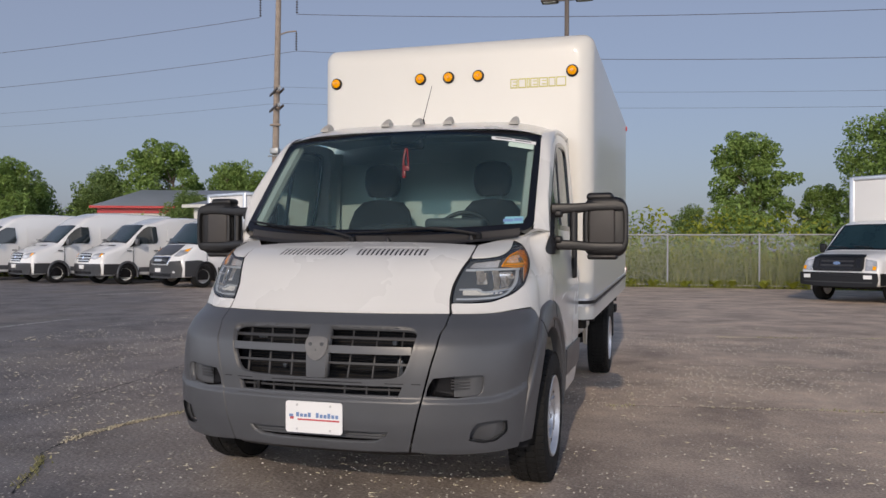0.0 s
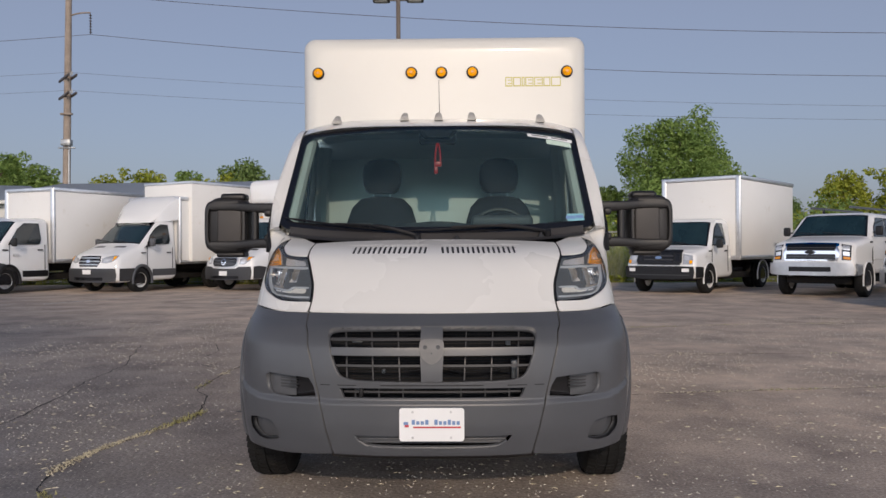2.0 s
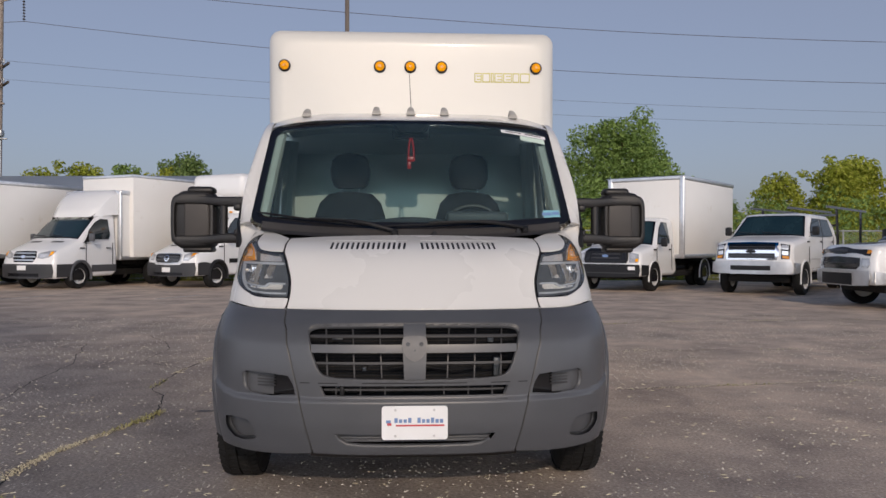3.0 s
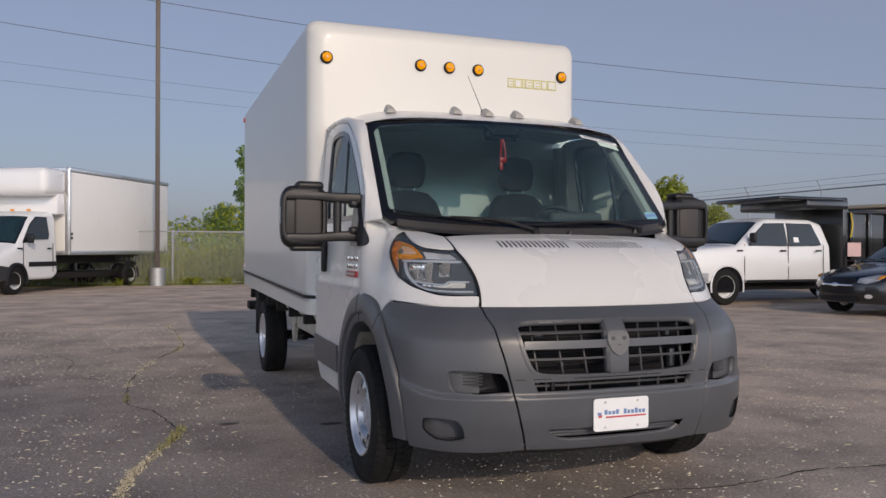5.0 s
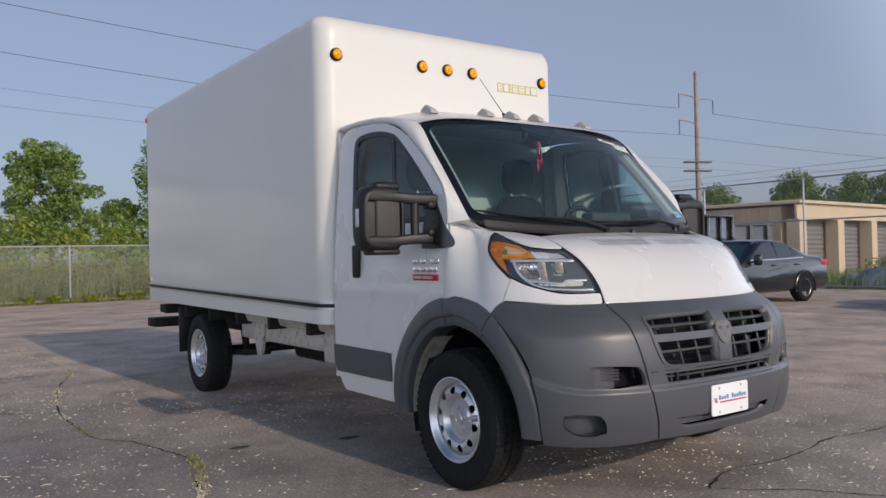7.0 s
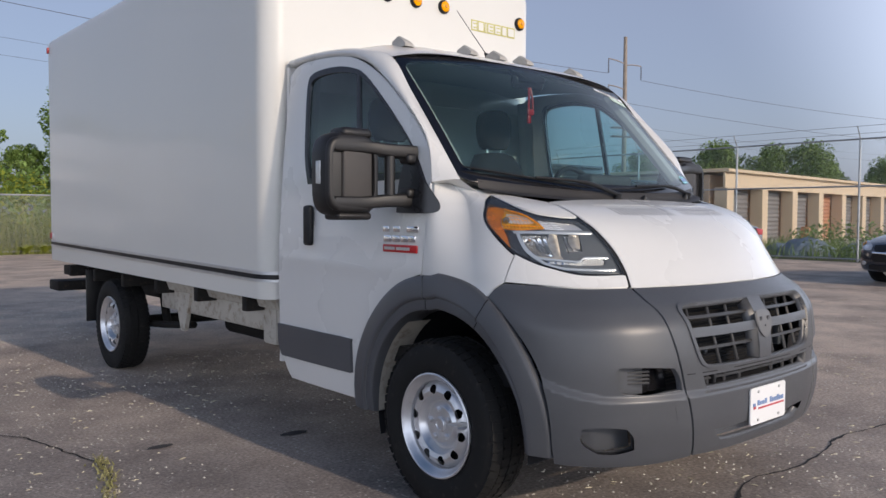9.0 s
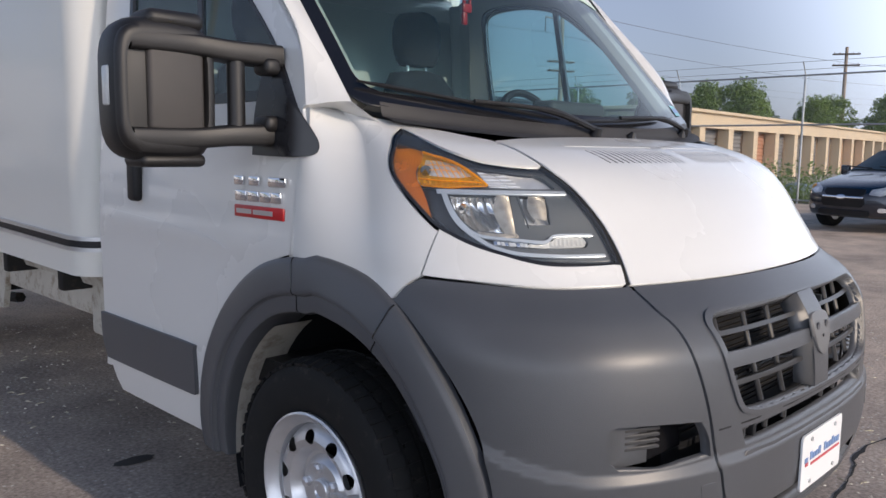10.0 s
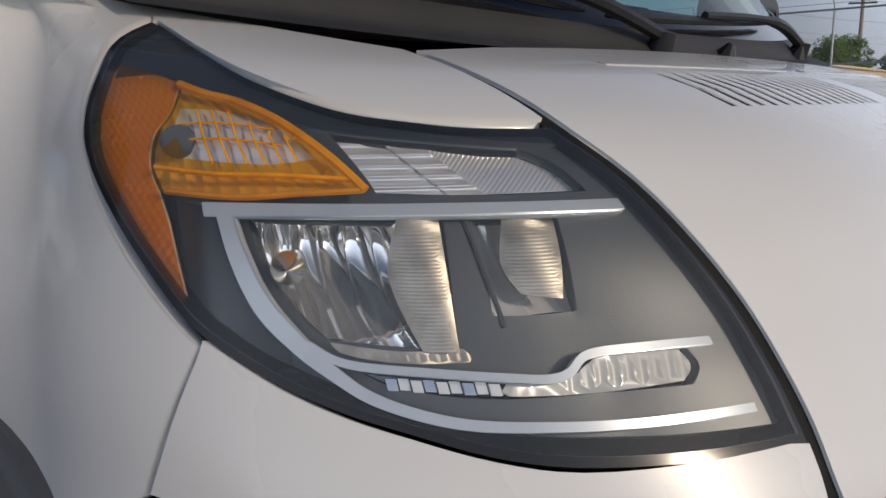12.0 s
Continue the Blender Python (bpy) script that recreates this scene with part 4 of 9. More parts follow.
    line("amber_rim", [(0.652, 1.2475), (0.717, 1.2505), (0.775, 1.251), (0.845, 1.255)], 0.0022, 0.011, M_AMBER)
    line("amber_rim", [(0.645, 1.2395), (0.70, 1.2375), (0.76, 1.2345), (0.835, 1.2375)], 0.0026, 0.011, M_AMBER_DEEP)
    for u in (0.778, 0.760, 0.742, 0.724, 0.707, 0.692):
        line("amber_rib", [(u, 1.2585), (u + 0.003, 1.278), (u, 1.2995 - max(0, 0.745 - u) * 0.45)], 0.0010, 0.014, M_AMBER_LIGHT)
    for v in (1.276, 1.288):
        line("amber_rib", [(0.806, v), (0.76, v + 0.001), (0.702, v - 0.004)], 0.0009, 0.017, M_AMBER)
    bm = bmesh.new()
    p, nrm = deep(0.0255)(0.813, 1.2745), -back
    add_tube(bm, [p, p + nrm * 0.0115, p + nrm * 0.0130, p + nrm * 0.0115, p + nrm * 0.006], [0.0135, 0.0135, 0.0120, 0.0105, 0.0100], 24, False)
    part("bulb_ring", bm, M_LAMPDARK, lamp)
    bm = bmesh.new()
    add_tube(bm, [p, p + nrm * 0.006, p + nrm * 0.0085, p + nrm * 0.0095], [0.0100, 0.0095, 0.006, 0.001], 20)
    part("signal_bulb", bm, M_LAMPDARK, lamp)

    # upper reflector: stepped chrome beside a fine fresnel patch
    def steps(u, v):
        seam = 0.560 + 0.8 * (v - 1.255)
        return 0.036 + (0.0034 * abs(math.sin(v * 390)) + 0.003 * (u > seam + 0.032) if u > seam else 0.00035 * math.sin((v + 0.62 * u) * 2100) + 0.006 * math.sin((u - 0.46) * 24))
    put("upper_reflector", panel(deep(steps), shrunk(upper, 1.005, 0.55, 1.255), (), 0.0009, 0.0009, 0.0, aw), M_STEPPED, lamp)

    # flat silver trim bands
    def trim(name, pts, d, material=M_TRIM):
        run = [Vector(q) for q in spline(pts, 6)]
        ends = []
        for i, q in enumerate(run):
            t = (run[min(i + 1, len(run) - 1)] - run[max(i - 1, 0)])
            t = Vector((t.x, t.y, 0)).normalized()
            ends.append((q.x, q.y, -t.y * 0.75 * q.z / 2, t.x * q.z / 2))
        loop = [(x + a, y + b) for x, y, a, b in ends] + [(x - a, y - b) for x, y, a, b in reversed(ends)]
        put(name, panel(deep(d), loop, (), 0.02, 0.02, 0.012, aw), material, lamp)
    trim("trim_band", [(0.796, 1.2255, 0.010), (0.745, 1.2265, 0.0085), (0.66, 1.2265, 0.0075), (0.56, 1.2255, 0.0075), (0.442, 1.2235, 0.0075)], 0.012)
    trim("trim_band", [(0.776, 1.2235, 0.020), (0.768, 1.195, 0.020), (0.750, 1.161, 0.019), (0.725, 1.135, 0.016), (0.704, 1.1175, 0.012), (0.675, 1.0985, 0.009), (0.625, 1.0835, 0.0075), (0.567, 1.0785, 0.0065), (0.504, 1.076, 0.006), (0.430, 1.076, 0.006)], 0.0122)
    trim("trim_band", [(0.716, 1.133, 0.007), (0.690, 1.1215, 0.006), (0.63, 1.1155, 0.0056), (0.585, 1.111, 0.0056), (0.558, 1.1085, 0.0056), (0.542, 1.1115, 0.0056), (0.524, 1.1225, 0.0056), (0.483, 1.1240, 0.0056), (0.437, 1.1230, 0.0056)], 0.013)
    put("smoked_cheek", panel(deep(lambda u, v: 0.016 + 0.010 * ((u - 0.79) / 0.05) ** 2), outline([(0.840, 1.231), (0.83, 1.205), (0.815, 1.170), (0.785, 1.146), (0.742, 1.120), (0.695, 1.101)], [(0.695, 1.101), (0.735, 1.135), (0.758, 1.162), (0.775, 1.197), (0.784, 1.224), (0.840, 1.231)], n=4), (), 0.008, 0.01, 0.01, aw), M_CHEEK, lamp)

    # reflectors
    def bowl(cu, cv, hu, hv, depth):
        return lambda u, v: 0.036 + depth * max(0, 1 - ((u - cu) / hu) ** 2 - ((v - cv) / hv) ** 2) + 0.0042 * abs(math.sin(u * 130 + (v - cv) ** 2 * 600)) + 0.0005 * math.sin(v * 150 + 3 * math.sin(u * 60))
    put("main_reflector", panel(deep(bowl(0.690, 1.185, 0.085, 0.055, 0.045)), shrunk(main, 1.04, 0.68, 1.18), (), 0.0013, 0.0025, 0.0, aw), M_MIRRORED, lamp, "faceted chrome reflector")
    put("reflector_column", panel(deep(lambda u, v: 0.030 - 0.007 * math.cos((u - 0.617) / 0.028 * math.pi / 2) + 0.00013 * math.sin(v * 2400)), outline([(0.626, 1.2185), (0.592, 1.2185)], [(0.592, 1.2185), (0.600, 1.185), (0.609, 1.126)], [(0.609, 1.126), (0.634, 1.126)], [(0.634, 1.126), (0.645, 1.165), (0.643, 1.19), (0.626, 1.2185)], n=4), (), 0.006, 0.0006, 0.0, aw), M_BRONZE_TINT, lamp)
    put("second_reflector", panel(deep(bowl(0.540, 1.185, 0.05, 0.05, 0.03)), shrunk(second, 1.08, 0.535, 1.185), (), 0.003, 0.004, 0.0, aw), M_FLUTE, lamp)
    put("reflector_column", panel(deep(lambda u, v: 0.032 - 0.006 * math.cos((u - 0.527) / 0.028 * math.pi / 2) + 0.00013 * math.sin(v * 2400)), outline([(0.541, 1.2185), (0.500, 1.2175)], [(0.500, 1.2175), (0.512, 1.185), (0.524, 1.158)], [(0.524, 1.158), (0.552, 1.162)], [(0.552, 1.162), (0.558, 1.185), (0.541, 1.2185)], n=4), (), 0.006, 0.0006, 0.0, aw), M_BRONZE_TINT, lamp)
    bm = bmesh.new()
    p = deep(0.050)(0.724, 1.185)
    add_tube(bm, [p, p + nrm * 0.030, p + nrm * 0.031, p + nrm * 0.046], [0.0105, 0.0105, 0.0130, 0.0006], 24)
    part("bulb_cap", bm, M_CAP, lamp)
    line("reflector_fin", [(0.572, 1.2185), (0.573, 1.18), (0.572, 1.140)], 0.0022, 0.029, M_LAMPDARK)
    put("reflector_floor", panel(deep(lambda u, v: 0.0270 + 0.0004 * math.sin(u * 900)), outline([(0.700, 1.1325), (0.65, 1.1265), (0.606, 1.1275)], [(0.606, 1.1275), (0.602, 1.122), (0.604, 1.1185)], [(0.604, 1.1185), (0.65, 1.1185), (0.690, 1.1245), (0.700, 1.1325)], n=4), (), 0.002, 0.004, 0.004, aw), M_BRONZE_TINT, lamp)
    # lower light guide: bright teeth and a ribbed clear end
    for k in range(9):
        u, v = 0.662 - 0.0086 * k, 1.1060 - 0.0006 * k
        put("light_tooth", panel(deep(0.024 + 0.003 * (k % 2)), [(u + 0.0036, v - 0.0042), (u + 0.0036, v + 0.0035), (u - 0.0036, v + 0.003), (u - 0.0036, v - 0.0045)], (), 0.02, 0.02, 0.008, aw), M_FLUTE if k % 3 else M_CHROME, lamp)
    put("guide_floor", panel(deep(0.040), shrunk(guide, 1.03, 0.57, 1.105), (), 0.02, 0.02, 0.0, aw), M_SMOKED, lamp)
    put("ribbed_guide", panel(deep(lambda u, v: 0.024 + 0.0022 * abs(math.sin((u + 0.3 * v) * 330))), outline([(0.585, 1.1035), (0.553, 1.1025), (0.535, 1.108), (0.518, 1.1165), (0.49, 1.118), (0.460, 1.116)], [(0.460, 1.116), (0.457, 1.105), (0.466, 1.0955)], [(0.466, 1.0955), (0.53, 1.094), (0.585, 1.096), (0.585, 1.1035)], n=4), (), 0.0016, 0.01, 0.008, aw), M_CLEARCAP, lamp)
    lens = put("lens", panel(inset(fn, 0.001, aw), shrunk(edge, 0.994), (), 0.015, 0.012, 0.0, aw), M_LENS, lamp, "clear lamp lens")
    lens.visible_shadow = False
    # dark rubber strip in the gap beside the hood
    strip = [q[:2] for q in spline(HOOD_SEAM, 5)]
    put("hood_gasket", panel(inset(fn, 0.004, aw), [(u - 0.016, v) for u, v in strip] + [(u + 0.006, v) for u, v in reversed(strip)], (), 0.02, 0.02, 0.0, aw), M_RUBBER, truck)


def door(sign):
    fn, aw = flank(sign), Vector((sign, 0, 0))
    arch = [(WHEEL_Y + 0.650 * math.cos(radians(d)), WHEEL_Z + 0.665 * math.sin(radians(d))) for d in (84, 72, 60, 48, 36, 24, 12, 4)]
    arch = [(min(y, 1.0 + 0.505), z) for y, z in arch]
    edge = outline([(1.004, 1.44), (1.012, 1.30), (1.022, 1.20), (1.035, 1.03)], [(1.035, 1.03), *arch[1:], (1.46, 0.372)], [(1.46, 0.372), (1.85, 0.372), (2.20, 0.375)], [(2.20, 0.375), (2.255, 0.45), (2.295, 0.60), (2.305, 1.0), (2.305, 1.6), (2.295, 2.02)], [(2.295, 2.02), (2.27, 2.095), (2.19, 2.128), (2.05, 2.132), (1.85, 2.12), (1.66, 2.085), (1.435, 1.970), (1.2, 1.783), (1.042, 1.615), (0.995, 1.50), (1.004, 1.44)], n=4)
    win = outline([(1.06, 1.465), (1.5, 1.462), (2.02, 1.462)], [(2.02, 1.462), (2.065, 1.60), (2.09, 1.85), (2.095, 1.98)], [(2.095, 1.98), (2.08, 2.035), (2.0, 2.06), (1.83, 2.06), (1.68, 2.035), (1.56, 1.985), (1.35, 1.815), (1.13, 1.60), (1.06, 1.465)], n=4)
    leaf = put("cab_door", panel(fn, edge, (win,), 0.05, 0.03, 0.02, aw), M_PAINT, truck, "white cab door with black window surround")
    rim = [(1.62 + (u - 1.62) * 0.955, 1.76 + (v - 1.76) * 0.915) for u, v in win]
    put("window_seal", panel(fn, [(1.62 + (u - 1.62) * 1.012, 1.76 + (v - 1.76) * 1.02) for u, v in win], (list(reversed(rim)),), 0.1, 0.06, 0.02, aw, lift=0.003), M_GLOSSBLACK, leaf)
    pane = put("side_window", panel(fn, [(1.62 + (u - 1.62) * 0.97, 1.76 + (v - 1.76) * 0.94) for u, v in win], (), 0.2, 0.1, 0.0, aw, lift=-0.008), M_GLASS, leaf)
    pane.visible_shadow = False
    put("window_divider", panel(fn, [(1.530, 1.46), (1.562, 1.46), (1.640, 2.03), (1.612, 2.015)], (), 0.1, 0.06, 0.015, aw, lift=0.001), M_GLOSSBLACK, leaf)
    put("seam_filler", panel(fn, [(0.975, 0.96), (1.06, 0.96), (1.03, 1.2), (1.02, 1.435), (0.975, 1.435)], (), 0.1, 0.06, 0.0, aw, lift=-0.007), M_PAINT, truck)
    # lower rubbing strip
    put("rub_strip", panel(fn, outline([(1.585, 0.50), (1.9, 0.498), (2.268, 0.498)], [(2.268, 0.498), (2.298, 0.56), (2.303, 0.676)], [(2.303, 0.676), (1.9, 0.674), (1.60, 0.672), (1.578, 0.655), (1.578, 0.52), (1.585, 0.50)], n=3), (), 0.1, 0.05, 0.014, aw, lift=0.014), M_BUMPER, leaf, "grey plastic rubbing strip")
    # lower pressing
    put("door_crease", panel(fn, outline([(1.36, 1.012), (1.6, 1.022), (2.24, 1.045)], [(2.24, 1.045), (2.27, 1.085), (1.95, 1.075), (1.5, 1.045), (1.36, 1.012)], n=4), (), 0.1, 0.02, 0.003, aw, lift=0.0025), M_PAINT, leaf)
    # handle
    bm = bmesh.new()
    add_box(bm, (sign * (side_x(1.24) + 0.018), 1.972, 1.235), (0.035, 0.072, 0.215), 0.030, 4)
    part("door_handle", bm, M_BLACK, leaf, "black upright door handle")
    # fuel and cab rear pillar
    put("rear_pillar", panel(fn, [(2.308, 0.45), (2.345, 0.45), (2.345, 2.09), (2.298, 2.09)], (), 0.1, 0.1, 0.03, aw, lift=-0.012), M_PAINT, truck)
    if sign < 0:
        # raised badge: plain chrome blocks over a red strip
        X = -side_x(1.19) - 0.005
        for j, (z, h, blocks) in enumerate(((1.228, 0.028, ((1.305, 0.048), (1.225, 0.052), (1.125, 0.085))), (1.183, 0.032, ((1.30, 0.06), (1.232, 0.056), (1.168, 0.052), (1.112, 0.05))))):
            for y, w in blocks:
                b = bmesh.new()
                add_box(b, (X, y - w / 2 + 0.01, z), (0.010, w, h), 0.004, 2)
                part("badge_block", b, M_CHROME, leaf)
        bm = bmesh.new()
        add_box(bm, (X, 1.187, 1.138), (0.010, 0.255, 0.036), 0.004, 2)
        part("badge_strip", bm, M_RED, leaf, "red badge strip")
        for y, w in ((1.26, 0.08), (1.16, 0.10)):
            bm = bmesh.new()
            add_box(bm, (X - 0.0055, y, 1.138), (0.002, w, 0.014), 0.0005, 1)
            part("badge_lettering", bm, M_SATIN, leaf)


for sgn in (-1, 1):
    corner(sgn)

# ---- main truck: glasshouse ----
def screen_at(s, t):
    """Windscreen: s from -1 to 1 across, t from 0 below to 1 above."""
    e = abs(s)
    x = s * (0.934 - 0.040 * t)
    bulge = math.sin(math.pi * t) * (1 - 0.9 * e ** 2.5)
    y = 0.690 + 0.715 * t + (0.195 - 0.170 * t) * e ** 2.3 - 0.035 * bulge
    z = 1.395 + 0.727 * t + (0.058 - 0.112 * t) * e ** 2.3 + 0.030 * bulge
    return Vector((x, y, z))


def rounded(u0, u1, v0, v1, ru, rv, n=5):
    out = []
    for cu, cv, a0 in ((u1 - ru, v1 - rv, 0), (u0 + ru, v1 - rv, 90), (u0 + ru, v0 + rv, 180), (u1 - ru, v0 + rv, 270)):
        for k in range(n + 1):
            a = radians(a0 + 90 * k / n)
            out.append((cu + ru * math.cos(a), cv + rv * math.sin(a)))
    dense = []
    for p, q in zip(out, out[1:] + out[:1]):
        m = max(1, int(math.hypot(q[0] - p[0], q[1] - p[1]) / 0.12))
        dense += [(p[0] + (q[0] - p[0]) * k / m, p[1] + (q[1] - p[1]) * k / m) for k in range(m)]
    return dense


FWD = Vector((0, -0.7, 0.7))
outer = rounded(-1.0, 1.0, 0.0, 1.0, 0.06, 0.07)
inner = rounded(-0.955, 0.955, 0.06, 0.955, 0.07, 0.08)
windscreen = put("windscreen", panel(screen_at, inner, (), 0.1, 0.1, 0.0, FWD, lift=0.001), M_GLASS, truck, "tinted windscreen")
windscreen.visible_shadow = False
put("windscreen_border", panel(screen_at, outer, (list(reversed(inner)),), 0.1, 0.1, 0.01, FWD), M_GLOSSBLACK, windscreen, "black windscreen border")
put("mirror_patch", panel(screen_at, outline([(-0.115, 0.96), (0.0, 0.96), (0.115, 0.96)], [(0.115, 0.96), (0.09, 0.90), (0.05, 0.865), (-0.05, 0.865), (-0.09, 0.90), (-0.115, 0.96)], n=3), (), 0.1, 0.05, 0.0, FWD, lift=-0.004), M_GLOSSBLACK, windscreen)
# stickers: dealer strip, paper slip and inspection tag
for nm, pts, m in (("dealer_sticker", ((0.645, 0.935), (0.965, 0.905), (0.963, 0.868), (0.645, 0.898)), M_PLATE), ("paper_slip", ((0.775, 0.88), (0.95, 0.864), (0.95, 0.81), (0.775, 0.828)), surface("pale_green_paper", (0.55, 0.68, 0.58), 0.7)), ("inspection_tag", ((0.825, 0.125), (0.935, 0.118), (0.935, 0.055), (0.825, 0.062)), surface("pale_blue_tag", (0.22, 0.48, 0.55), 0.6))):
    ob = put(nm, panel(screen_at, [(pts[0][0] + (pts[1][0] - pts[0][0]) * k / 4, pts[0][1] + (pts[1][1] - pts[0][1]) * k / 4) for k in range(5)] + [(pts[2][0] + (pts[3][0] - pts[2][0]) * k / 4, pts[2][1] + (pts[3][1] - pts[2][1]) * k / 4) for k in range(5)], (), 0.1, 0.1, 0.0, FWD, lift=0.003), m, windscreen)
for u0, u1 in ((0.675, 0.79), (0.815, 0.93)):
    v0, v1 = 0.9165 - (u0 - 0.672) * 0.095, 0.9165 - (u1 - 0.672) * 0.095
    put("sticker_print", panel(screen_at, [(u0, v0 - 0.005), (u1, v1 - 0.005), (u1, v1 + 0.005), (u0, v0 + 0.005)], (), 0.1, 0.1, 0.0, FWD, lift=0.005), M_INK_DARK, windscreen)
for u, w in ((0.845, 0.03), (0.905, 0.025)):
    put("tag_print", panel(screen_at, [(u - w, 0.105), (u + w, 0.100), (u + w, 0.075), (u - w, 0.08)], (), 0.1, 0.1, 0.0, FWD, lift=0.005), M_INK_BLUE, windscreen)

# roof, pillars and rails
RAIL_IN = [tuple(screen_at(1.0, t)) for t in (0.0, 0.35, 0.7, 1.0)] + [(0.900, 1.66, 2.140), (0.905, 2.0, 2.172), (0.905, 2.33, 2.172)]
RAIL_OUT = [(0.985, 1.44), (1.030, 1.62), (1.190, 1.79), (1.425, 1.978), (1.65, 2.093), (2.0, 2.140), (2.33, 2.140)]


def roof_at(s, t):
    e = abs(s)
    cy = 1.400 + 0.93 * t
    cz = 2.122 + 0.085 * min(1, t / 0.30) ** 0.75 + 0.012 * t
    k = np.interp(t, (0, 0.28, 0.65, 1), (0, 1, 2, 3))
    i = min(2, int(k))
    a, b = Vector(RAIL_IN[3 + i]), Vector(RAIL_IN[4 + i])
    edge = a.lerp(b, k - i)
    x = math.copysign(edge.x * e, s)
    f = e ** 5.0
    return Vector((x, cy * (1 - f) + edge.y * f if t < 0.3 else cy * (1 - f) + max(edge.y, cy) * f, cz * (1 - f) + edge.z * f))


bm = bmesh.new()
add_grid(bm, lambda i, j: roof_at(i * 2 - 1, j), 40, 24)
bmesh.ops.recalc_face_normals(bm, faces=bm.faces)
roof = part("cab_roof", bm, M_PAINT, truck, "white painted cab roof", sharp=70)
for sgn in (-1, 1):
    a, b = spline(RAIL_IN, 6), [Vector((side_x(z), y, z)) for y, z, _ in spline(RAIL_OUT, 6)]
    bm = bmesh.new()
    rows = []
    for step, (p, q) in enumerate(zip(a, b)):
        p, swell = Vector(p), min(1.0, 0.15 + step / 8)
        mid = (p + q) / 2 + Vector((0.022, -0.006, 0.010)) * swell
        rows.append([Vector((sgn * v.x, v.y, v.z)) for v in (p + Vector((0, 0, -0.002)), p.lerp(mid, 0.5) + Vector((0.008, -0.002, 0.004)) * swell, mid, mid.lerp(q, 0.5) + Vector((0.007, 0, 0)) * swell, q, q + Vector((-0.03, 0.01, -0.01)))])
    add_loft(bm, rows, False, False)
    bmesh.ops.recalc_face_normals(bm, faces=bm.faces)
    part("windscreen_pillar", bm, M_PAINT, truck, "white windscreen pillar and roof rail", sharp=60)
    # skin that joins the pillar's foot to the fender
    fn = front(sgn)
    bm = bmesh.new()
    under = [(0.80, 1.398), (0.92, 1.418), (1.10, 1.432), (1.40, 1.436), (1.97, 1.430)]
    lower = [fn(u, v) + Vector((sgn * 0.0015, -0.001, 0)) for u, v in under]
    between = [p.lerp(q, 0.5) + Vector((sgn * 0.003, -0.002, 0.001)) for p, q in zip(lower, rows[0][:5])]
    add_loft(bm, [lower, between, rows[0][:5]], False, False)
    part("pillar_foot", bm, M_PAINT, truck, sharp=70)
# rear wall of the cab
bm = bmesh.new()
add_box(bm, (0, 2.335, 1.32), (1.90, 0.03, 1.62))
part("cab_rear_wall", bm, M_PAINT, truck)
bm = bmesh.new()
add_box(bm, (0, 2.26, 1.50), (1.78, 0.02, 1.00), 0.008, 2)
part("cab_rear_lining", bm, M_CABIN, truck, "pale rear cabin lining")
bm = bmesh.new()
add_box(bm, (0, 1.30, 0.62), (1.86, 2.0, 0.08))
part("cab_floor", bm, M_BLACK, truck)
bm = bmesh.new()
add_grid(bm, lambda i, j: roof_at((i * 2 - 1) * 0.97, j) + Vector((0, 0.02, -0.05)), 12, 6)
part("headliner", bm, M_HEADLINER, truck)
for sgn in (-1, 1):
    bm = bmesh.new()
    add_grid(bm, lambda i, j: Vector((sgn * (side_x(0.7 + 0.74 * j) - 0.06), 1.30 + 0.98 * i - 0.28 * max(0, (j - 0.4) / 0.6), 0.7 + 0.74 * j)), 4, 10)
    part("door_lining", bm, M_DASH, truck)
    bm = bmesh.new()
    add_tube(bm, spline([(sgn * 0.90, 2.20, 1.40), (sgn * 0.90, 2.20, 1.7), (sgn * 0.87, 2.20, 2.08)], 3), 0.05, 8)
    part("rear_pillar_lining", bm, M_CABIN, truck)
    bm = bmesh.new()
    pts = [screen_at(sgn * 0.965, t) + Vector((-sgn * 0.025, 0.05, -0.02)) for t in (0.03, 0.3, 0.6, 0.97)]
    add_tube(bm, spline([tuple(p) for p in pts], 4), 0.038, 8)
    part("pillar_lining", bm, M_CABIN, truck)

# cowl below the windscreen
def cowl_at(i, j):
    s = i * 2 - 1
    x = s * 0.86
    y = soft(1.368, SKIN_Y) + 0.005 + 0.20 * abs(s) ** 3
    z = 1.360 + 0.045 * abs(s) ** 3
    hi = screen_at(x / 0.934, 0.01)
    p = Vector((x, y, z)).lerp(hi, j)
    under = max(0, 1 - j / 0.25)
    return p + Vector((0, -0.035 * under, 0.004 - 0.016 * math.sin(math.pi * j) ** 2 - 0.010 * under))


bm = bmesh.new()
add_grid(bm, cowl_at, 40, 8)
bmesh.ops.recalc_face_normals(bm, faces=bm.faces)
M_COWL = surface("weathered_cowl_plastic", (0.034, 0.031, 0.029), 0.62, vary=0.18, scale=9, bump=0.0006, grain_scale=420)
cowl = part("cowl", bm, M_COWL, truck, "black plastic cowl under the windscreen", sharp=60)
for x in (0.12, 0.60):
    bm = bmesh.new()
    p = cowl_at((x / 0.86 + 1) / 2, 0.55)
    add_tube(bm, [p, p + Vector((0, -0.01, 0.022))], [0.022, 0.006], 8)
    part("washer_nozzle", bm, M_BLACK, cowl)


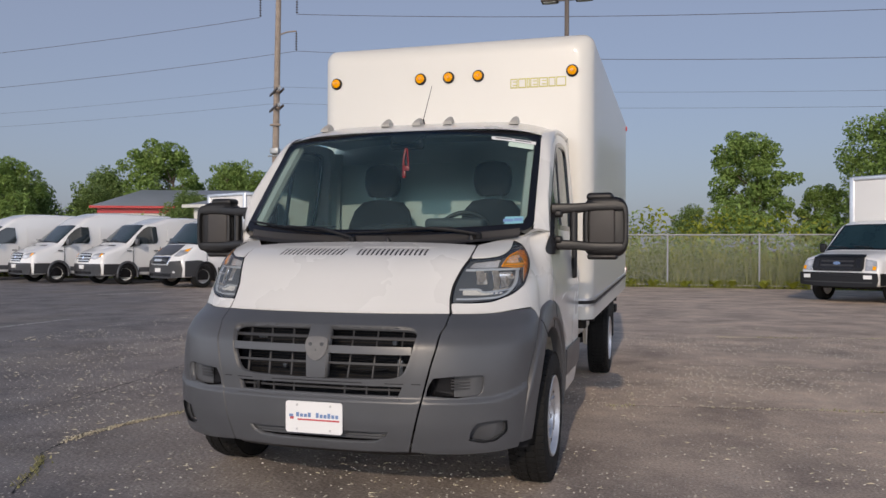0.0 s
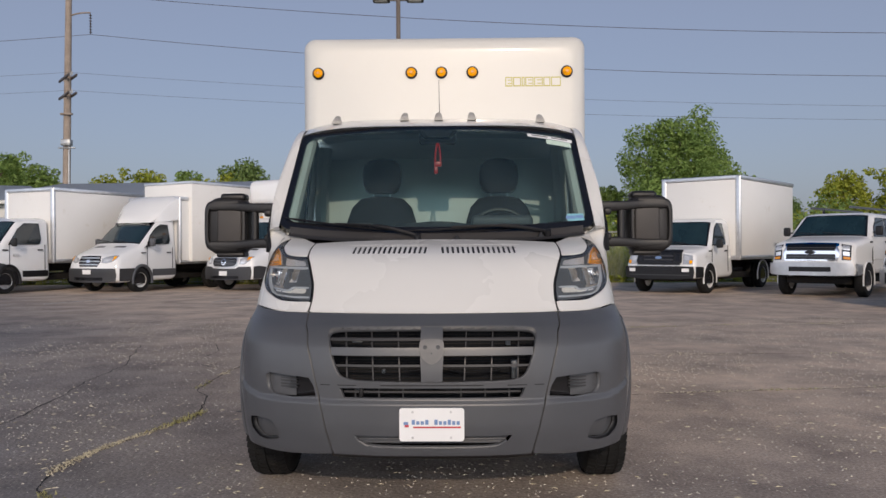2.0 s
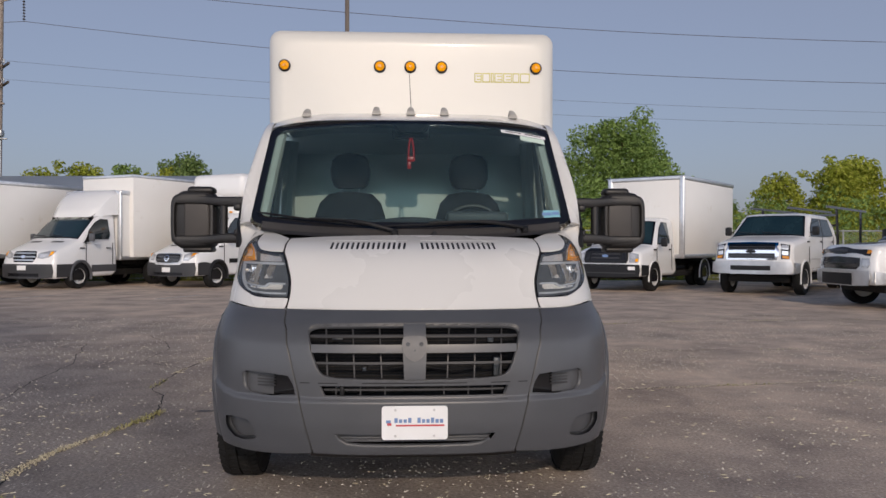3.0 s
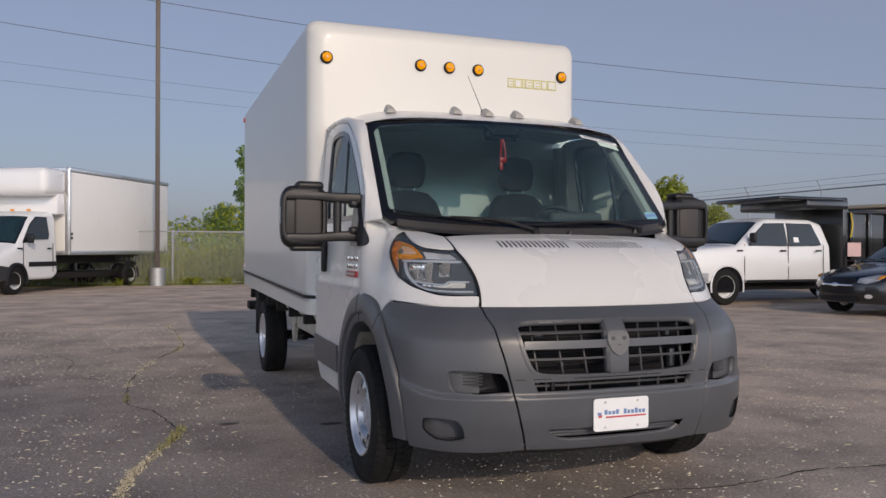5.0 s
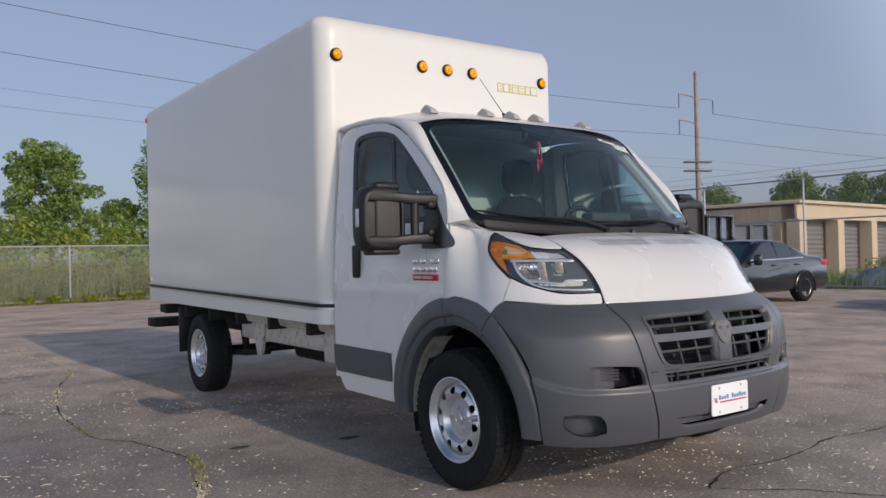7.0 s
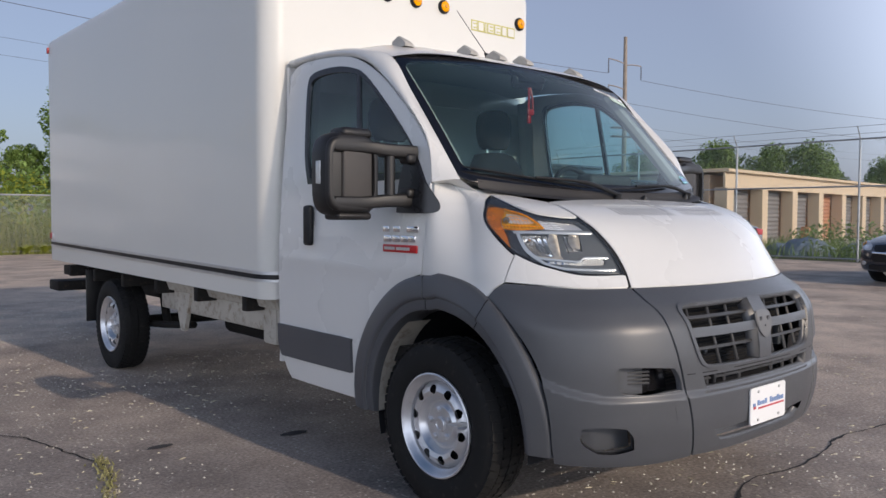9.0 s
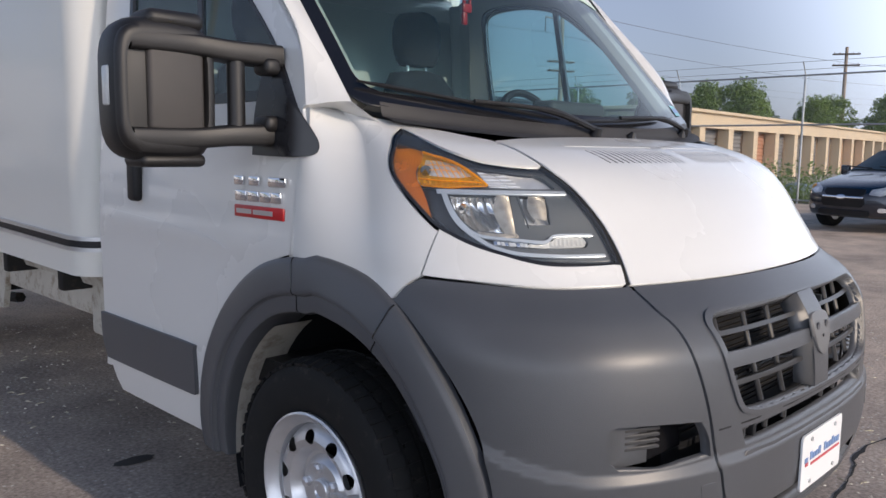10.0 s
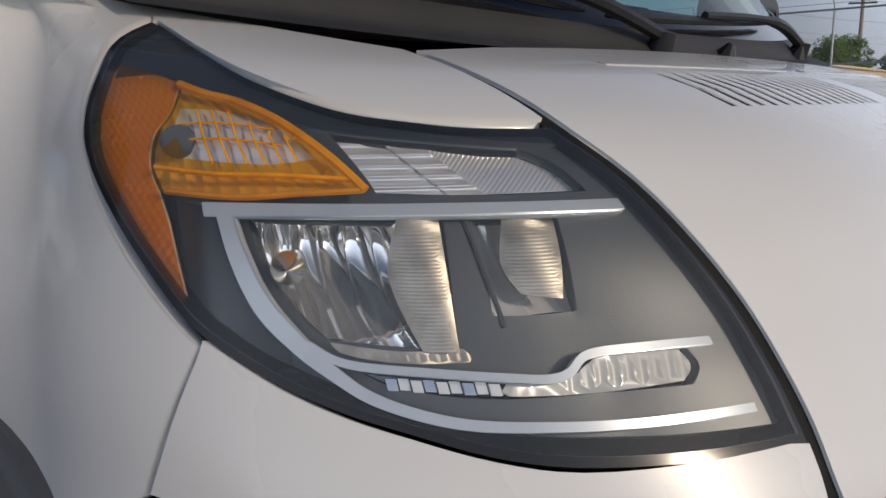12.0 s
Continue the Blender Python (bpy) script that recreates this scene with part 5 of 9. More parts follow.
def wiper(x0, u_tip, v_tip, u_a, v_a, u_b, v_b):
    pivot = cowl_at((x0 / 0.86 + 1) / 2, 0.45) + Vector((0, 0, 0.015))
    tip = screen_at(u_tip, v_tip) + FWD * 0.025
    wip = bmesh.new()
    add_tube(wip, [pivot + Vector((0, 0.01, -0.02)), pivot + Vector((0, -0.004, 0.02))], [0.022, 0.018], 12)
    mid = pivot.lerp(tip, 0.45) + Vector((0, -0.02, 0.028))
    add_tube(wip, spline([tuple(pivot + Vector((0, 0, 0.012))), tuple(mid), tuple(tip)], 6), [0.011] * 7 + [0.007] * 6, 8)
    ob = part("wiper", wip, M_BLACK, truck, "black wiper arm and blade")
    bm = bmesh.new()
    a = [screen_at(u_a + (u_b - u_a) * k / 10, v_a + (v_b - v_a) * k / 10) + FWD * 0.016 for k in range(11)]
    add_tube(bm, a, [0.003] + [0.007] * 9 + [0.003], 6)
    part("wiper_blade", bm, M_BLACK, ob)


wiper(-0.10, -0.62, 0.045, -0.97, 0.075, -0.27, 0.020)
wiper(0.64, 0.10, 0.035, -0.22, 0.016, 0.52, 0.050)

# clearance lamps on the roof, aerial
for x in (-0.69, -0.229, 0.0, 0.224, 0.685):
    y = 1.60
    base = roof_at(x / 0.90, (y - 1.40) / 0.93)
    bm = bmesh.new()
    rings = []
    for k in range(6):
        f = k / 5
        w, h, yy = 0.026 * (1 - 0.35 * f), 0.008 + 0.044 * f ** 0.8, -0.055 + 0.075 * f
        rings.append([base + Vector(q) for q in ((-w * 1.25, yy, -0.008), (w * 1.25, yy, -0.008), (w, yy + 0.006, h), (0, yy + 0.007, h + 0.006), (-w, yy + 0.006, h))])
    rings.append([q + Vector((0, 0.05, -0.02 if i > 1 else 0)) for i, q in enumerate(rings[-1])])
    add_loft(bm, rings)
    part("clearance_lamp", bm, M_AGED, roof, "clear roof clearance lamp", sharp=50)
bm = bmesh.new()
base = roof_at(0.005, 0.30)
add_tube(bm, [base, base + Vector((0, 0.01, 0.02)), base + Vector((0.0, 0.03, 0.035))], [0.022, 0.014, 0.006], 10)
add_tube(bm, [base + Vector((0, 0.02, 0.03)), base + Vector((-0.01, 0.265, 0.325))], [0.0028, 0.0018], 6)
part("aerial", bm, M_BLACK, roof, "thin black roof aerial")


# ---- mirrors: tall towing heads on double arms ----
M_MIRRORCASE = surface("brownish_black_plastic", (0.013, 0.012, 0.0118), 0.46, vary=0.15, scale=7, bump=0.0005, grain_scale=480)
M_GLOSSFOOT = surface("smooth_black_plastic", (0.016, 0.016, 0.018), 0.28, vary=0.1, scale=8)


def side_mirror(sign):
    def at(x, y, z):
        return Vector((sign * x, y, z))
    # foot on the door
    bm = bmesh.new()
    foot = outline([(0.905, 1.302), (1.00, 1.300), (1.12, 1.302)], [(1.12, 1.302), (1.115, 1.42), (1.085, 1.53)], [(1.085, 1.53), (1.06, 1.57), (1.035, 1.572), (1.005, 1.54), (0.955, 1.46), (0.905, 1.385), (0.880, 1.34), (0.882, 1.312), (0.905, 1.302)], n=5)
    foot = [(u + 0.08, v) for u, v in foot]
    fn = lambda u, v: Vector((sign * (side_x(v) - 0.70 * (math.sqrt(max(0, 1.03 - u) ** 2 + 0.0004) - 0.02 if u < 1.03 else 0.0)), u, v))
    ob = put("door_mirror", panel(fn, foot, (), 0.03, 0.03, 0.05, Vector((sign, -0.3, 0)), lift=0.026), M_GLOSSFOOT, truck, "large black towing mirror on two arms")
    # arms
    for z, s in ((1.585, 1), (1.350, -1)):
        bm = bmesh.new()
        pts = spline([tuple(at(1.01, 1.13, z - 0.010 * s)), tuple(at(1.07, 1.135, z - 0.008 * s)), tuple(at(1.15, 1.145, z - 0.006 * s)), tuple(at(1.26, 1.163, z + 0.003 * s)), tuple(at(1.42, 1.166, z + 0.003 * s))], 5)
        rings = [[Vector(p) + Vector((0, a, b)) for a, b in oblong(0, 0, 0.046 - 0.010 * k / len(pts), 0.032 - 0.006 * k / len(pts), 20, 5)] for k, p in enumerate(pts)]
        add_loft(bm, rings)
        bmesh.ops.recalc_face_normals(bm, faces=bm.faces)
        part("mirror_arm", bm, M_MIRRORCASE, ob, sharp=50)
    bm = bmesh.new()
    add_tube(bm, [at(1.135, 1.13, 1.345), at(1.135, 1.13, 1.59)], 0.024, 12)
    part("mirror_post", bm, M_MIRRORCASE, ob)
    for z in (1.545, 1.39):
        bm = bmesh.new()
        add_box(bm, at(1.045, 1.115, z), (0.05, 0.075, 0.045), 0.015, 3)
        part("mirror_hinge", bm, M_MIRRORCASE, ob)
    # head: rounded shell with a raised frame and a sunk front panel
    bm = bmesh.new()
    rings = []
    for k, (y, g) in enumerate(((1.150, 0.80), (1.156, 0.93), (1.175, 1.0), (1.215, 1.02), (1.262, 1.0), (1.282, 0.97))):
        ring = [at(1.315 + q[0] * g, y, 1.468 + q[1] * g) for q in oblong(0, 0, 0.132, 0.180, 28, 4.2)]
        rings.append(ring)
    add_loft(bm, rings)
    bmesh.ops.recalc_face_normals(bm, faces=bm.faces)
    shell = part("mirror_shell", bm, M_MIRRORCASE, ob, sharp=60)
    bm = bmesh.new()
    rings = []
    for rr, y in ((1.0, 1.158), (1.0, 1.136), (0.95, 1.128), (0.84, 1.130), (0.80, 1.152)):
        rings.append([at(1.325 + q[0], y, 1.468 + q[1]) for q in oblong(0, 0, 0.130 * rr, 0.160 * rr - 0.006 * (rr < 1), 28, 5)])
    add_loft(bm, rings, True, False)
    bmesh.ops.recalc_face_normals(bm, faces=bm.faces)
    part("mirror_frame", bm, M_MIRRORCASE, ob, sharp=60)
    bm = bmesh.new()
    add_box(bm, at(1.300, 1.150, 1.470), (0.155, 0.03, 0.215), 0.014, 3)
    part("mirror_inset", bm, surface("worn_black_plastic", (0.046, 0.041, 0.038), 0.6, vary=0.2, scale=12) if sign < 0 else bpy.data.materials["worn_black_plastic"], ob)
    bm = bmesh.new()
    add_box(bm, at(1.285, 1.215, 1.648), (0.16, 0.12, 0.05), 0.024, 4)
    part("mirror_cap", bm, M_MIRRORCASE, ob)
    bm = bmesh.new()
    add_box(bm, at(1.30, 1.215, 1.288), (0.18, 0.12, 0.035), 0.016, 3)
    part("mirror_base", bm, M_MIRRORCASE, ob)
    bm = bmesh.new()
    add_box(bm, at(1.447, 1.22, 1.475), (0.014, 0.035, 0.10), 0.006, 3)
    part("mirror_signal", bm, M_CLEARCAP, ob, "clear mirror turn lamp")
    bm = bmesh.new()
    add_box(bm, at(1.315, 1.284, 1.47), (0.21, 0.006, 0.30), 0.003, 2)
    part("mirror_glass", bm, M_CHROME, ob)


side_mirror(-1)
side_mirror(1)

# ---- number plate holder: dealer card, its name shown as bars ----
plate = bmesh.new()
py, pz = -0.066, 0.493
for k in range(1):
    pts = rounded(-0.153, 0.153, -0.078, 0.078, 0.014, 0.014, 4)
    add_loft(plate, [[Vector((x, py, pz + z)) for x, z in pts], [Vector((x, py + 0.006, pz + z)) for x, z in pts]])
plate_ob = part("dealer_plate", plate, M_PLATE, truck, "white dealer card plate with blue and red print", sharp=40)
for nm, m, c, s in (("plate_name", M_INK_BLUE, (-0.055, 0.012), (0.085, 0.022)), ("plate_name", M_INK_BLUE, (0.072, 0.012), (0.125, 0.024)), ("plate_line", M_INK_RED, (0.025, -0.012), (0.225, 0.008)), ("plate_mark", M_INK_RED, (-0.118, -0.006), (0.020, 0.012)), ("plate_mark", M_INK_BLUE, (-0.122, 0.006), (0.022, 0.014))):
    bm = bmesh.new()
    if nm == "plate_name":
        k = max(3, int(s[0] / 0.018))
        for j in range(k):
            h = s[1] * (0.72 if j % 3 else 1.0)
            add_box(bm, (c[0] - s[0] / 2 + s[0] * (j + 0.5) / k, py - 0.001, pz + c[1] - (s[1] - h) / 2), (s[0] / k * 0.72, 0.002, h))
    else:
        add_box(bm, (c[0], py - 0.001, pz + c[1]), (s[0], 0.002, s[1]), 0.0008, 1)
    part(nm, bm, m, plate_ob)
for x in (-0.09, 0.09):
    for z in (0.060, -0.060):
        bm = bmesh.new()
        add_cyl(bm, (x, py, pz + z), (x, py - 0.004, pz + z), 0.006, seg=10)
        part("plate_screw", bm, M_SATIN, plate_ob)

# ---- cabin ----
bm = bmesh.new()
def dash_at(i, j):
    s = i * 2 - 1
    prof = ((0.74, 1.375), (0.92, 1.430), (1.10, 1.470), (1.20, 1.450), (1.23, 1.36), (1.21, 1.12), (1.20, 0.98))
    f = j * (len(prof) - 1)
    k = min(len(prof) - 2, int(f))
    y, z = (np.array(prof[k]) * (1 - f + k) + np.array(prof[k + 1]) * (f - k)).tolist()
    return Vector((s * 0.90, y + 0.10 * abs(s) ** 3 * (1 - j), z + 0.018 * math.cos(s * 7) * (0.2 < j < 0.7)))
add_grid(bm, dash_at, 36, 24)
dash = part("dashboard", bm, M_DASH, truck, "dark plastic dashboard", sharp=60)
bm = bmesh.new()
add_box(bm, (0.40, 1.13, 1.485), (0.38, 0.12, 0.075), 0.028, 4)
part("instrument_hood", bm, M_DASH, dash)
for x, w in ((-0.50, 0.20), (0.02, 0.18)):
    bm = bmesh.new()
    add_box(bm, (x, 1.08, 1.474), (w, 0.07, 0.012), 0.005, 2)
    part("dash_tray", bm, M_BLACK, dash)
bm = bmesh.new()
ring = [Vector((0.40 + 0.20 * math.cos(a * math.tau / 36), 1.31 + 0.075 * math.sin(a * math.tau / 36), 1.385 + 0.185 * math.sin(a * math.tau / 36))) for a in range(36)]
add_tube(bm, ring + [ring[0]], 0.016, 8, False)
for a in (0.02, 0.48, 0.75):
    add_tube(bm, [(0.40, 1.29, 1.35), tuple(ring[int(a * 36)])], [0.03, 0.016], 8)
add_tube(bm, [(0.40, 1.29, 1.35), (0.40, 1.20, 1.33)], [0.06, 0.05], 12)
part("steering_wheel", bm, M_BLACK, truck, "black steering wheel")


def seat(x, w):
    ob = thing("seat", "", "", (0, 0, 0))
    ob.parent = truck
    bm = bmesh.new()
    rings = []
    for z, hw, y in ((0.98, 0.20, 1.90), (1.16, 0.245, 1.92), (1.38, 0.255, 1.97), (1.52, 0.24, 2.01), (1.62, 0.21, 2.04), (1.685, 0.15, 2.06), (1.70, 0.06, 2.065)):
        rings.append([Vector((x + q[0] * w, y + q[1], z)) for q in oblong(0, 0, hw, 0.065, 20, 3)])
    add_loft(bm, rings)
    part("backrest", bm, M_SEAT, ob, sharp=60)
    bm = bmesh.new()
    add_box(bm, (x, 1.62, 0.96), (0.50 * w, 0.50, 0.16), 0.06, 4)
    part("cushion", bm, M_SEAT, ob)
    bm = bmesh.new()
    rings = []
    for z, hw in ((1.725, 0.09), (1.745, 0.120), (1.80, 0.142), (1.87, 0.146), (1.93, 0.134), (1.965, 0.10), (1.975, 0.05)):
        rings.append([Vector((x + q[0], 2.06 + q[1], z)) for q in oblong(0, 0, hw, 0.055, 18, 2.8)])
    add_loft(bm, rings)
    part("headrest", bm, M_SEAT, ob, sharp=60)
    for d in (-0.06, 0.06):
        bm = bmesh.new()
        add_cyl(bm, (x + d, 2.06, 1.67), (x + d, 2.06, 1.76), 0.008, seg=8)
        part("headrest_post", bm, M_SATIN, ob)
    return ob


seat(-0.43, 1.05)
seat(0.43, 1.0)
# rear-view mirror and red charm
bm = bmesh.new()
add_box(bm, (0.0, 1.36, 2.03), (0.24, 0.05, 0.075), 0.03, 4)
add_cyl(bm, (0, 1.37, 2.09), (0, 1.36, 2.04), 0.012)
part("cabin_mirror", bm, M_GLOSSBLACK, truck)
# dark sensor housing behind the top of the glass
bm = bmesh.new()
rows = []
for t, hw, d in ((0.985, 0.125, 0.012), (0.93, 0.120, 0.03), (0.88, 0.095, 0.03), (0.862, 0.080, 0.014)):
    p = screen_at(0, t)
    rows.append([p + Vector((sx * hw, d if k else 0.008, -0.01 * k)) for sx, k in ((-1, 0), (1, 0), (1, 1), (-1, 1))])
add_loft(bm, rows)
bmesh.ops.recalc_face_normals(bm, faces=bm.faces)
part("sensor_housing", bm, M_BLACK, truck)
bm = bmesh.new()
for d in (-0.014, 0.014):
    add_tube(bm, spline([(d * 0.3, 1.345, 2.00), (d, 1.335, 1.94), (d * 1.2, 1.335, 1.88)], 5), 0.007, 6)
add_box(bm, (0.0, 1.335, 1.865), (0.05, 0.015, 0.035), 0.008, 2)
add_box(bm, (-0.012, 1.335, 1.825), (0.026, 0.016, 0.05), 0.008, 2)
part("red_charm", bm, M_RED, truck, "red charm hanging from the mirror")

# ---- cargo box ----
BX, BW, BY0, BY1, BZ0, BZ1 = 0.025, 1.105, 2.36, 6.66, 0.80, 2.975
cargo = bmesh.new()
rings = []
def box_ring(y, shrink, rad):
    x0, x1, z0, z1 = BX - BW + shrink, BX + BW - shrink, BZ0 + 0.042 * (y - BY0) / (BY1 - BY0), BZ1 - shrink
    pts = [(x0, z0), (x1, z0)]
    for cx, cz, a0 in ((x1 - rad, z1 - rad, 0), (x0 + rad, z1 - rad, 90)):
        for k in range(9):
            a = radians(a0 + 90 * k / 8)
            pts.append((cx + rad * math.cos(a), cz + rad * math.sin(a)))
    out = []
    for p, q in zip(pts, pts[1:] + pts[:1]):
        m = 8 if math.hypot(q[0] - p[0], q[1] - p[1]) > 0.5 else 1
        out += [Vector((p[0] + (q[0] - p[0]) * k / m, y, p[1] + (q[1] - p[1]) * k / m)) for k in range(m)]
    return out
R = 0.13
for k in range(11):
    a = radians(90 * k / 10)
    rings.append(box_ring(BY0 + R - R * math.sin(a), R - R * math.cos(a), 0.085 + 0.02 * math.sin(a)))
rings.reverse()
for k in range(1, 9):
    rings.append(box_ring(BY0 + R + (BY1 - BY0 - R) * k / 8, 0.0, 0.085))
add_loft(cargo, rings)
bmesh.ops.recalc_face_normals(cargo, faces=cargo.faces)
cargo_ob = part("cargo_box", cargo, M_GEL, truck, "cream moulded fibreglass cargo box with rounded corners", sharp=60)


def trim_z(y):
    return 0.075 * (y - BY0) / (BY1 - BY0)


for sgn in (-1, 1):
    X = BX + sgn * BW
    for nm, z, h, d, m in (("rail_strip", 0.952, 0.016, 0.010, M_SATIN), ("rail_insert", 0.930, 0.026, 0.007, M_BLACK), ("rail_strip", 0.908, 0.016, 0.010, M_SATIN)):
        bm = bmesh.new()
        pts = [(BX + sgn * (BW - 0.115), BY0 - 0.0), (BX + sgn * (BW - 0.06), BY0 + 0.018), (BX + sgn * (BW - 0.02), BY0 + 0.06), (X, BY0 + 0.13), (X, BY1 - 0.01)]
        rows = []
        for x, y in pts:
            o = Vector((sgn, 0, 0)) if y > BY0 + 0.1 else Vector((sgn * 0.6, -0.8, 0)) if y > BY0 + 0.01 else Vector((0, -1, 0))
            b = Vector((x, y, trim_z(y)))
            rows.append([b + Vector((0, 0, z - h / 2)), b + o * d + Vector((0, 0, z - h / 2)), b + o * d + Vector((0, 0, z + h / 2)), b + Vector((0, 0, z + h / 2))])
        add_loft(bm, rows)
        bmesh.ops.recalc_face_normals(bm, faces=bm.faces)
        part(nm, bm, m, cargo_ob)
    # side markers
    for y, z, m in ((BY1 - 0.02, 1.075, M_RED), (BY1 - 0.08, 1.070, M_SATIN), (BY1 - 0.01, 2.86, M_RED)):
        bm = bmesh.new()
        add_box(bm, (X + sgn * 0.006, y, z), (0.02, 0.035, 0.055), 0.006, 2)
        part("side_marker", bm, m, cargo_ob)
# amber markers across the nose
for x in (-0.949, -0.227, 0.006, 0.245, 0.974):
    mk = bmesh.new()
    add_tube(mk, [(x, BY0 + 0.01, 2.68), (x, BY0 - 0.012, 2.68), (x, BY0 - 0.020, 2.68)], [0.046, 0.046, 0.038], 28)
    ob = part("marker_lamp", mk, M_BLACK, cargo_ob, "round amber marker lamp in a black ring")
    bm = bmesh.new()
    add_tube(bm, [(x, BY0 - 0.014, 2.68), (x, BY0 - 0.026, 2.68), (x, BY0 - 0.033, 2.68), (x, BY0 - 0.035, 2.68)], [0.035, 0.034, 0.022, 0.010], 24)
    part("marker_lens", bm, M_AMBER, ob, "amber lens")
    bm = bmesh.new()
    add_tube(bm, [(x, BY0 - 0.034, 2.68), (x, BY0 - 0.038, 2.68)], [0.013, 0.011], 14)
    part("marker_boss", bm, M_AMBER_DEEP, ob)
# maker's mark as plain outlined blocks
x = 0.50
for w, form in ((0.055, "u"), (0.060, "n"), (0.022, "i"), (0.062, "c"), (0.066, "e"), (0.052, "l"), (0.075, "l")):
    for m, g, d in ((M_YELLOW, 0.0, 0.0012), (M_GEL, 0.011, 0.0024)):
        bm = bmesh.new()
        add_box(bm, (x + w / 2, BY0 - d, 2.605), (w - g * 1.2, 0.003, 0.074 - g * 1.6), 0.001, 1)
        part("mark_block", bm, m, cargo_ob)
    for dz in ((-0.014, 0.012) if form in "ceu" else ()):
        bm = bmesh.new()
        add_box(bm, (x + w / 2 + 0.006, BY0 - 0.0036, 2.605 + dz), (w * 0.55, 0.003, 0.007), 0.001, 1)
        part("mark_stroke", bm, M_YELLOW, cargo_ob)
    x += w + 0.006

# ---- chassis ----
chassis = thing("chassis", "", "")
chassis.parent = truck
for sgn in (-1, 1):
    bm = bmesh.new()
    add_box(bm, (sgn * 0.52, 4.5, 0.62), (0.07, 4.6, 0.16), 0.01)
    part("frame_rail", bm, M_FRAME, chassis)
    bm = bmesh.new()
    add_box(bm, (sgn * 0.86, 3.35, 0.66), (0.10, 2.0, 0.18), 0.02, 2)
    part("sill_beam", bm, M_SILL, chassis, "dirty cream side beam")
    bm = bmesh.new()
    add_loft(bm, [[Vector((sgn * x, y, z)) for x, z in ((0.99, 0.80), (0.965, 0.735), (0.90, 0.715), (0.885, 0.70), (0.875, 0.615), (0.85, 0.605), (0.84, 0.80))] for y in (2.42, 3.0, 3.6, 4.05)])
    part("sill_panel", bm, M_SILL, chassis, "dirty cream folded sill panel")
    for y in (2.62,):
        bm = bmesh.new()
        add_box(bm, (sgn * 0.90, y, 0.62), (0.05, 0.16, 0.24), 0.02, 2)
        part("sill_bracket", bm, M_SILL, chassis)
    bm = bmesh.new()
    add_faces(bm, [(sgn * 0.93, 3.75, 0.74), (sgn * 0.93, 4.05, 0.74), (sgn * 0.93, 3.93, 0.44), (sgn * 0.93, 3.87, 0.44), (sgn * 0.90, 3.75, 0.74), (sgn * 0.90, 4.05, 0.74), (sgn * 0.90, 3.93, 0.44), (sgn * 0.90, 3.87, 0.44)], [(0, 1, 2, 3), (7, 6, 5, 4), (0, 3, 7, 4), (1, 5, 6, 2), (3, 2, 6, 7), (0, 4, 5, 1)])
    part("spring_hanger", bm, M_SILL, chassis)
    bm = bmesh.new()
    add_tube(bm, spline([(sgn * 0.80, 4.0, 0.46), (sgn * 0.80, 4.6, 0.40), (sgn * 0.80, 5.1, 0.38), (sgn * 0.80, 5.7, 0.44), (sgn * 0.80, 6.1, 0.55)], 5), 0.03, 6)
    part("leaf_spring", bm, M_FRAME, chassis)
    bm = bmesh.new()
    add_box(bm, (sgn * 0.92, 5.72, 0.56), (0.26, 0.02, 0.46), 0.004)
    part("mud_flap", bm, M_BLACK, chassis, "black mud flap")
    bm = bmesh.new()
    add_tube(bm, [(sgn * 0.70, 4.75, 0.36), (sgn * 0.66, 4.95, 0.68)], 0.035, 8)
    part("damper", bm, M_FRAME, chassis)
bm = bmesh.new()
add_cyl(bm, (-0.85, REAR_Y, 0.372), (0.85, REAR_Y, 0.372), 0.05, seg=14)
part("rear_axle", bm, M_FRAME, chassis)
bm = bmesh.new()
add_box(bm, (-0.30, 3.5, 0.50), (0.5, 1.1, 0.24), 0.06, 3)
part("fuel_tank", bm, M_FRAME, chassis)
bm = bmesh.new()
add_tube(bm, spline([(0.2, 1.9, 0.30), (0.2, 3.0, 0.32), (0.35, 4.4, 0.36), (0.35, 5.6, 0.40)], 4), 0.035, 8)
part("exhaust_pipe", bm, M_FRAME, chassis)
for y in (2.7, 3.4, 4.1, 4.8, 5.5, 6.2):
    bm = bmesh.new()
    add_box(bm, (0, y, 0.755), (2.1, 0.06, 0.10), 0.008)
    part("cross_member", bm, M_FRAME, chassis)
bm = bmesh.new()
add_box(bm, (0, 6.42, 0.745), (2.0, 0.30, 0.09), 0.01)
part("rear_sill", bm, M_FRAME, chassis)
bm = bmesh.new()
add_box(bm, (0, 6.93, 0.565), (2.0, 0.30, 0.10), 0.012)
add_box(bm, (-0.5, 6.6, 0.62), (0.08, 0.5, 0.08), 0.01)
add_box(bm, (0.5, 6.6, 0.62), (0.08, 0.5, 0.08), 0.01)
part("rear_step", bm, M_FRAME, chassis, "dark steel rear step bumper")
bm = bmesh.new()
add_box(bm, (0, 0.95, 0.36), (0.9, 1.2, 0.16), 0.05, 3)
part("engine_tray", bm, M_GLOSSBLACK, chassis)
bm = bmesh.new()
add_box(bm, (0, 1.85, 0.47), (1.9, 0.9, 0.10), 0.02, 2)
part("cab_underside", bm, M_FRAME, chassis)


